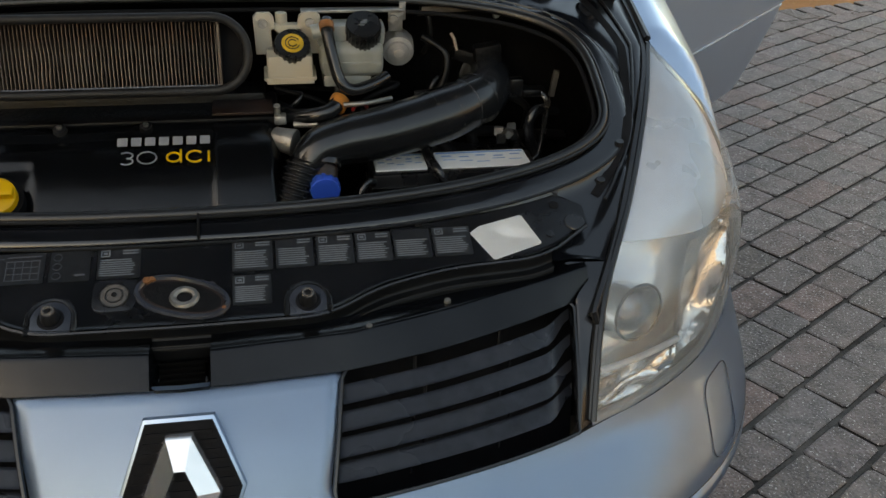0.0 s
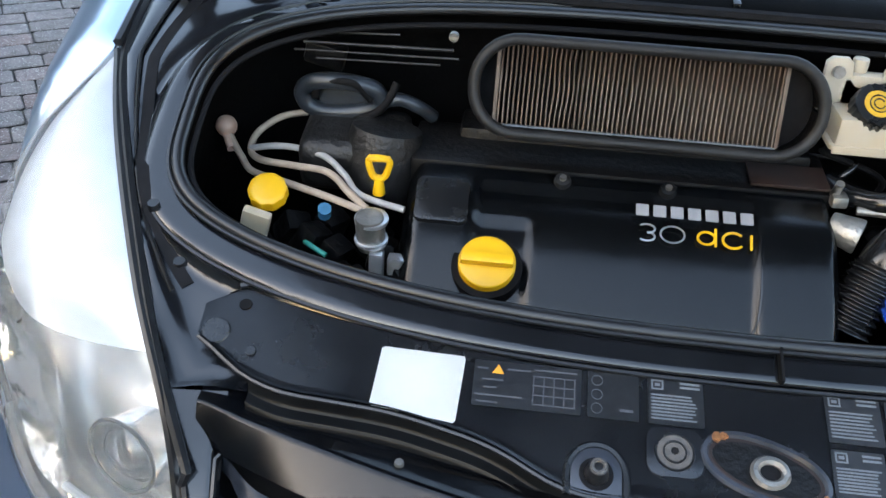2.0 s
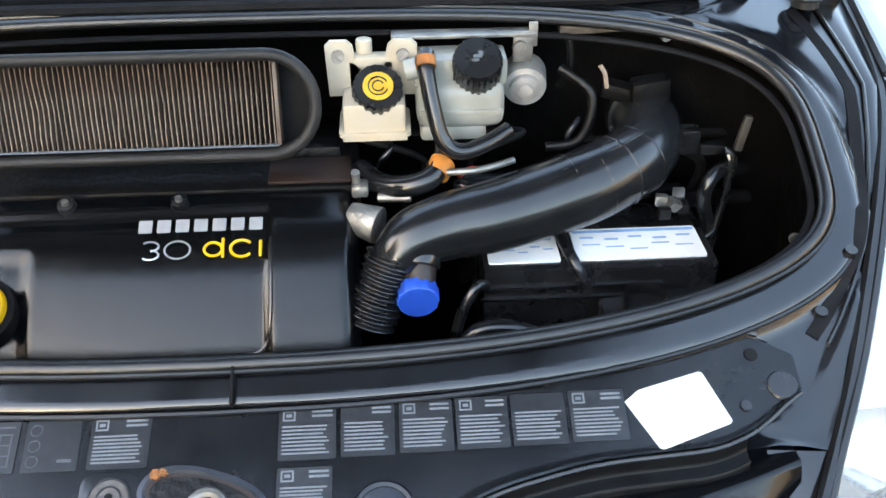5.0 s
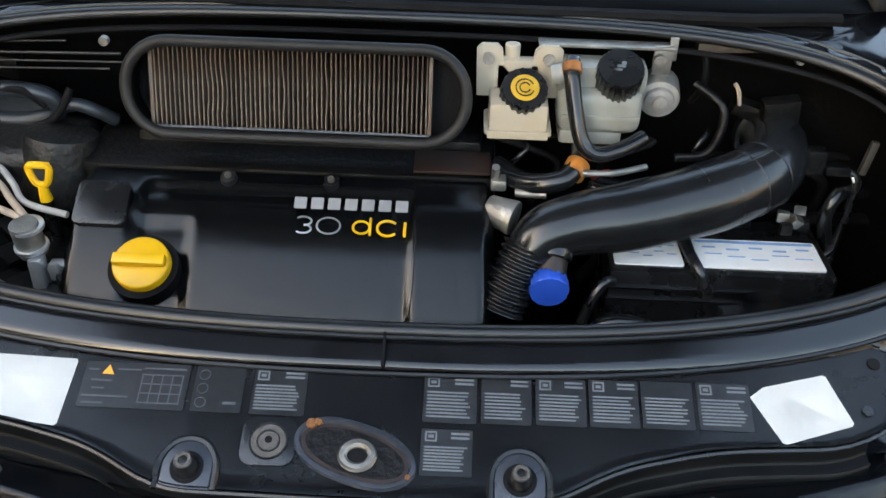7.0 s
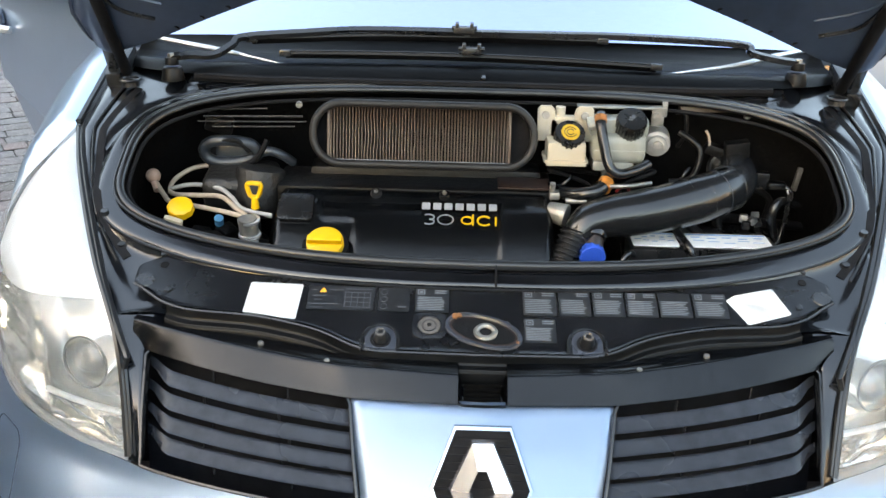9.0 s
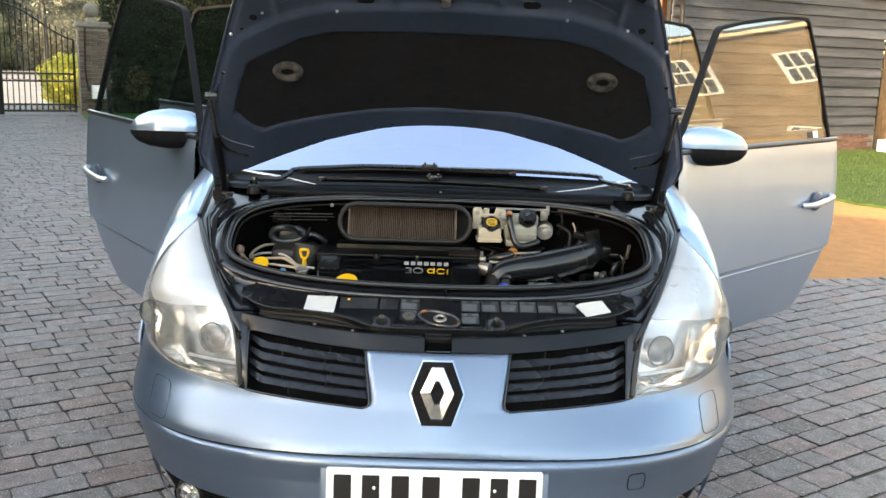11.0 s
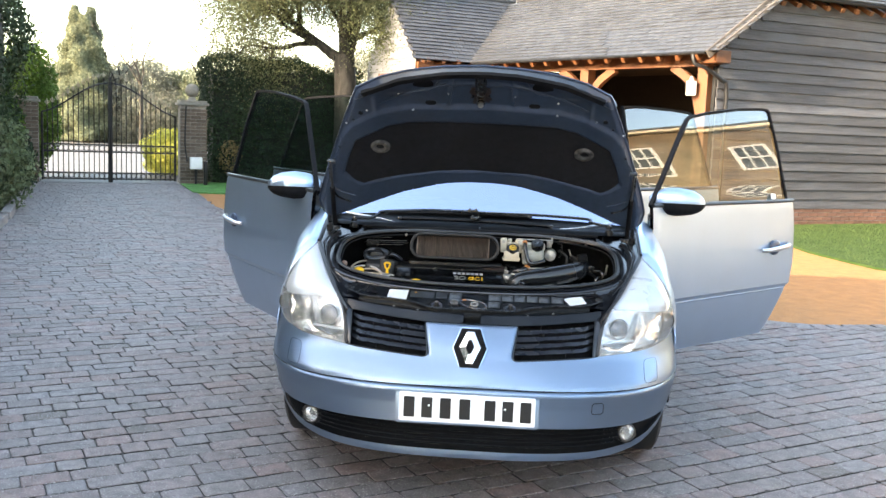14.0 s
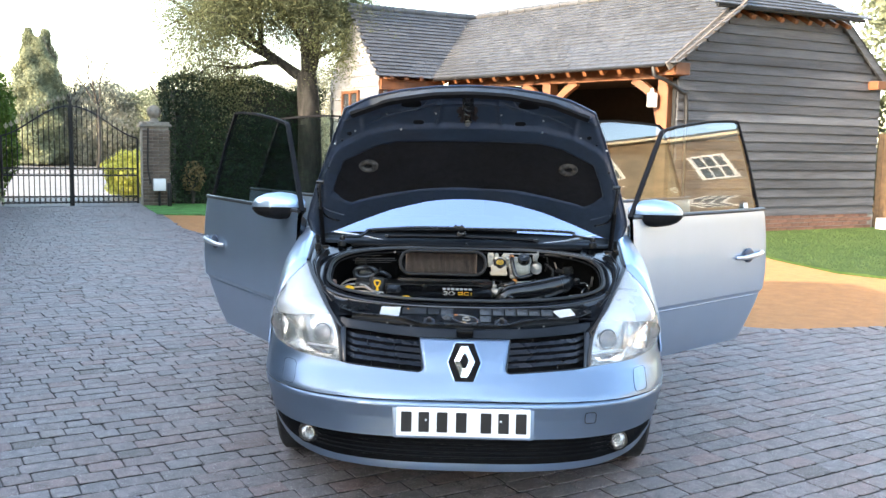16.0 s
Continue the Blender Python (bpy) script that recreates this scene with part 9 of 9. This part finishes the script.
# far slope closes the roof
b = bmesh.new()
slab(b, [(0.7, 0), (7.2, 0), (7.2, 3.0), (0.7, 3.0)], 0.05, frame_m(BC + BQ * 1.70 + Vector((0, 0, EAVE + SL * 2.1 - 0.04)), BW, (BQ + Vector((0, 0, -0.75)))))
bpart("far_slope", b, TILE, smooth=False)
for o, d, n in ((EC + EUP * 1.6, EAL, 12), (BC + BQ * 1.68 + BW * 0.85, BW, 23)):
    for k in range(n):
        b = bmesh.new()
        c = o + d * (0.1 + k * 0.27) + Vector((0, 0, EAVE + 1.575 + 0.01))
        cyl(b, c - d * 0.13, c + d * 0.13, 0.085, seg=12)
        bpart("ridge_tile", b, TILE_P)
b = bmesh.new()
q0 = [BC + BU * 5.15 + Vector((0, 0, 2.78)) + GN2 * 0.14, BC + BU * 3.86 + Vector((0, 0, 3.86)) + GN2 * 0.14]
f = b.faces.new([b.verts.new(p) for p in (q0[0], q0[1], q0[1] - GN2 * 6.0, q0[0] - GN2 * 6.0)])
bmesh.ops.solidify(b, geom=[f], thickness=0.10)
bpart("steep_slope", b, TILE_P, smooth=False)
# wing 2: eave beam, oak front, white boarded end
b = bmesh.new()
sweep(b, [BE + Vector((0, 0, 2.70)), BV + Vector((0, 0, 2.70))], 1.0, n=1, up=(0, 0, 1), profile=[(-0.09, -0.11), (0.09, -0.11), (0.09, 0.11), (-0.09, 0.11)])
bpart("eave_beam", b, OAK, smooth=False)
for k in range(4):
    b = bmesh.new()
    box(b, (0, 0, 0), (0.08, 0.44, 0.09), None, 0.006)
    bmesh.ops.transform(b, matrix=frame_m(BE + EAL * (0.15 + k * 0.35) - EUP * 0.06 + Vector((0, 0, 2.84)), EAL, EUP), verts=b.verts)
    bpart("rafter_end", b, OAK, smooth=False)
b = bmesh.new()
slab(b, [(0, 0), (1.5, 0), (1.5, 3.02), (0, 3.02)], 0.08, frame_m(BE + EUP * 0.10, EAL, (0, 0, 1)))
bpart("oak_front", b, OAK, "oak boarded front wall", False)
WD, WN = EUP, -EAL
b = bmesh.new()
slab(b, [(0, 0), (2.7, 0), (2.7, 2.95), (1.35, 4.28), (0, 2.95)], 0.08, frame_m(BE - WN * 0.10, WD, (0, 0, 1)))
bpart("end_gable", b, BOARD_W, smooth=False)
for j in range(16):
    z = 0.3 + j * 0.24
    a0 = 0.0 if z < 2.78 else (z - 2.78) / 0.985
    b = bmesh.new()
    box(b, (0, 0, 0), (2.7 - 2 * a0, 0.022, 0.27), pose(0, 0, 0, 5), 0.004, 1)
    bmesh.ops.transform(b, matrix=frame_m(BE + WD * 1.35 + Vector((0, 0, z + 0.1)) + WN * 0.02, WD, -WN), verts=b.verts)
    bpart("white_board", b, BOARD_W, smooth=False)
b = bmesh.new()
for dx, w, h in ((0, 0.07, 0.62), (0.44, 0.06, 0.62), (0.88, 0.07, 0.62)):
    box(b, (dx, 0, 0), (w, 0.05, h), None, 0.004)
box(b, (0.44, 0, 0.30), (0.95, 0.05, 0.06), None, 0.004)
box(b, (0.44, 0, -0.30), (1.02, 0.07, 0.06), None, 0.004)
bmesh.ops.transform(b, matrix=frame_m(BE + WD * 1.85 + Vector((0, 0, 2.28)) + WN * 0.07, -WD, -WN), verts=b.verts)
win = bpart("oak_window", b, OAK, "small oak-framed window", False)
b = bmesh.new()
box(b, (0.44, 0.01, 0), (0.86, 0.01, 0.58))
bmesh.ops.transform(b, matrix=frame_m(BE + WD * 0.97 + Vector((0, 0, 2.28)) + WN * 0.06, WD, -WN), verts=b.verts)
DARK_PANE = mat("dark_pane", (0.04, 0.045, 0.05), 0.1)
bpart("window_pane", b, DARK_PANE, parent=win)
# fence and box right of the barn
fence = thing("fence", "brown close-boarded garden fence", "fence")
for k in range(22):
    b = bmesh.new()
    p = Vector((8.05, 14.75, 0)) + Vector((0.9, 0.42, 0)) * (k * 0.135)
    box(b, p + Vector((0, 0, 0.92)), (0.13, 0.02, 1.84), pose(0, 0, 0, 0, 0, 25), 0.004, 1)
    part("fence_board", b, mat("fence_brown", (0.20, 0.11, 0.05), 0.8, 0, 0.25, 12, 0.3, 60, rand=0.2) if k == 0 else fence_mat, fence, smooth=False)
    if k == 0:
        fence_mat = bpy.data.materials["fence_brown"]
b = bmesh.new()
box(b, (8.02, 14.25, 0.12), (0.26, 0.22, 0.22), pose(0, 0, 0, 0, 0, 20), 0.02)
tagged(part("utility_box", b, mat("grey_white_box", (0.45, 0.46, 0.46), 0.5, 0, 0.1, 12), None), "small white box on the lawn by the fence", "utility box")

# ---- house that stands behind, seen as a reflection in the panes ----
# Large dark patches in the brick colour stand for tree shadows.
HOUSE_BRICK = mat("dappled_brick", (0.27, 0.200, 0.125), 0.9, 0, 0.3, 1.1, 0.3, 60, col2=(0.085, 0.058, 0.036))
CREAM_PAINT = mat("cream_paint", (0.62, 0.56, 0.42), 0.6, 0, 0.08, 4)
house = thing("house", "brick house with white sash windows, facing the yard", "house", (26.0, 2.0, 0))
b = bmesh.new()
box(b, (0.4, -14.0, 4.2), (0.8, 72.0, 8.4))
part("wall", b, HOUSE_BRICK, house, "red-brown brick wall", False)
b = bmesh.new()
box(b, (0.1, -14.0, 8.45), (0.9, 72.6, 0.22), None, 0.03)
part("eave_board", b, CREAM_PAINT, house, "cream painted board under the roof edge", False)
b = bmesh.new()
box(b, (3.0, -14.0, 8.65), (6.6, 72.6, 0.16), None, 0.02)
part("roof", b, TILE, house, "low roof", False)
for k in range(20):
    y = -47.0 + 3.3 * k
    for z in (2.2, 6.2):
        b = bmesh.new()
        for dy in (-0.55, -0.18, 0.18, 0.55):
            box(b, (-0.04, y + dy, z), (0.08, 0.12 if abs(dy) > 0.5 else 0.05, 1.75))
        for dz in (-0.85, 0.0, 0.85):
            box(b, (-0.035, y, z + dz), (0.07, 1.20, 0.11))
        w = part("window", b, WHITE_PAINT, house, "white sash window", False)
        b = bmesh.new()
        box(b, (-0.012, y, z), (0.02, 1.10, 1.7))
        part("pane", b, DARK_PANE, w, smooth=False)
b = bmesh.new()
box(b, (-0.9, -1.6, 1.25), (1.6, 2.6, 2.5), None, 0.03)
part("porch", b, WHITE_PAINT, house, "white porch")

# ---- block paving ----
PA = radians(32.0)
PX, PY = Vector((math.cos(PA), math.sin(PA), 0)), Vector((-math.sin(PA), math.cos(PA), 0))
PAVE = [(-9.15, 14.1), (-7.72, 10.8), (-6.2, 7.2), (-5.85, 4.0), (-5.8, -3.0), (-5.8, -9.5), (11.0, -9.5), (9.0, 7.0)] + EDGE[::-1][1:] + [(-7.2, 16.5), (-9.6, 15.4)]


def inside(x, y, poly):
    c = False
    for (x0, y0), (x1, y1) in zip(poly, poly[1:] + poly[:1]):
        if (y0 > y) != (y1 > y) and x < (x1 - x0) * (y - y0) / (y1 - y0) + x0:
            c = not c
    return c


def block_mesh(w, d, rng, fine):
    """Vertices and faces of one block: worn, slightly uneven outline with rounded corners and a soft arris."""
    if fine:
        r = rng.uniform(0.004, 0.011)
        ring = []
        for sx, sy in ((-1, -1), (1, -1), (1, 1), (-1, 1)):
            two = [(sx * (w / 2 - r), sy * d / 2), (sx * w / 2, sy * (d / 2 - r))]
            ring += two if sx * sy < 0 else two[::-1]
        wide = []
        for p, q in zip(ring, ring[1:] + ring[:1]):
            wide.append(p)
            if abs(p[0] - q[0]) > 0.05:
                wide.append(((p[0] + q[0]) / 2, p[1]))
        ring = [(x + rng.uniform(-0.0022, 0.0022), y + rng.uniform(-0.0022, 0.0022)) for x, y in wide]
    else:
        ring = [(-w / 2, -d / 2), (w / 2, -d / 2), (w / 2, d / 2), (-w / 2, d / 2)]
    n = len(ring)
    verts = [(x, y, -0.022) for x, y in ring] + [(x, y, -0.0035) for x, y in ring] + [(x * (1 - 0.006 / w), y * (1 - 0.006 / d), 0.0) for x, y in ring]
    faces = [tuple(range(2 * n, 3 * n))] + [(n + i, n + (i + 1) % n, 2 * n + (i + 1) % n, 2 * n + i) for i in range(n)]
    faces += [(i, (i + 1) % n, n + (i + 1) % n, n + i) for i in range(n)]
    # sides take the second, dark material that holds the joint shade
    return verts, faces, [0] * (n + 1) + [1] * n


LENS_B = (0.118, 0.155, 0.190, 0.235)
COURSE = 0.122
rngp = random.Random(5)
block_me = []
for w in LENS_B:
    for _ in range(4):
        me = bpy.data.meshes.new("paving_block")
        vs, fs, mi = block_mesh(w - 0.006, COURSE - 0.012, rngp, True)
        me.from_pydata(vs, [], fs)
        me.materials.append(BLOCK)
        me.materials.append(JOINT_SHADE)
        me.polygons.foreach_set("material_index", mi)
        block_me.append(me)
paving = thing("paving", "worn grey and dull red block paving in staggered courses", "paving", kind="structure")
PV, PF, PM, singles = [], [], [], []
for j in range(-125, 180):
    v = j * COURSE
    u = -22.0 + rngp.random() * 0.3
    while u < 18:
        i = rngp.choices((0, 1, 2, 3), (2, 3, 4, 3))[0]
        w = LENS_B[i]
        c = PX * (u + w / 2) + PY * v
        u += w
        if not (-11 < c.x < 11 and -4.6 < c.y < 17) or not inside(c.x, c.y, PAVE):
            continue
        m = Matrix.Translation(c + Vector((0, 0, rngp.uniform(-0.003, 0.001)))) @ pose(0, 0, 0, rngp.uniform(-0.7, 0.7), rngp.uniform(-0.7, 0.7), 32.0 + rngp.uniform(-1.3, 1.3))
        if -2.3 < c.x < 2.3 and -0.45 < c.y < 1.2 and (abs(c.x) > 0.85 or c.y < 0.1) and len(singles) < 290:
            singles.append((m, i * 4 + rngp.randrange(4)))
            continue
        k = len(PV)
        vs, fs, mi = block_mesh(w - 0.006, COURSE - 0.012, rngp, c.y < 5.0)
        PV += [m @ Vector(p) for p in vs]
        PF += [tuple(k + q for q in f) for f in fs]
        PM += mi
# edging course along the gravel
E3 = smooth_path([(x, y, 0) for x, y in EDGE], 30)
acc = 0.0
for p, q2 in zip(E3, E3[1:]):
    acc += (q2 - p).length
    if acc > 0.125:
        acc = 0.0
        d = (q2 - p).normalized()
        m = Matrix.Translation(q2 + Vector((0, 0, 0.003))) @ pose(0, 0, 0, 0, 0, math.degrees(math.atan2(d.y, d.x)))
        k = len(PV)
        vs, fs, mi = block_mesh(0.118, 0.20, rngp, True)
        PV += [m @ Vector(t) for t in vs]
        PF += [tuple(k + q for q in f) for f in fs]
        PM += mi
rest = pydata("paving_rest", PV, PF, BLOCK_J, paving)
rest["kind"] = "stuff"
rest.data.materials.append(JOINT_SHADE)
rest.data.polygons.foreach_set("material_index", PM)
for m, i in singles:
    o = new("paving_block", block_me[i])
    o.parent = paving
    o.matrix_basis = m

# ---- grass blades on the lawn ----
BLADE = mat("grass_blade", (0.062, 0.092, 0.026), 0.6, 0, 0.3, 3, spec=0.2, col2=(0.034, 0.062, 0.014), island=0.4)
rngl = random.Random(77)
GV, GF = [], []
for _ in range(42000):
    x, y = rngl.uniform(3.9, 11.0), rngl.uniform(6.5, 14.5)
    if inside(x, y, LAWN):
        a, h, w = rngl.uniform(0, 6.28), rngl.uniform(0.012, 0.032), rngl.uniform(0.0025, 0.005)
        lx, ly = rngl.uniform(-0.02, 0.02), rngl.uniform(-0.02, 0.02)
        k = len(GV)
        GV += [(x - w * math.cos(a), y - w * math.sin(a), 0.02), (x + w * math.cos(a), y + w * math.sin(a), 0.02), (x + lx, y + ly, 0.02 + h)]
        GF.append((k, k + 1, k + 2))
tagged(pydata("grass", GV, GF, BLADE), "short green grass blades of the lawn", "grass", kind="stuff")
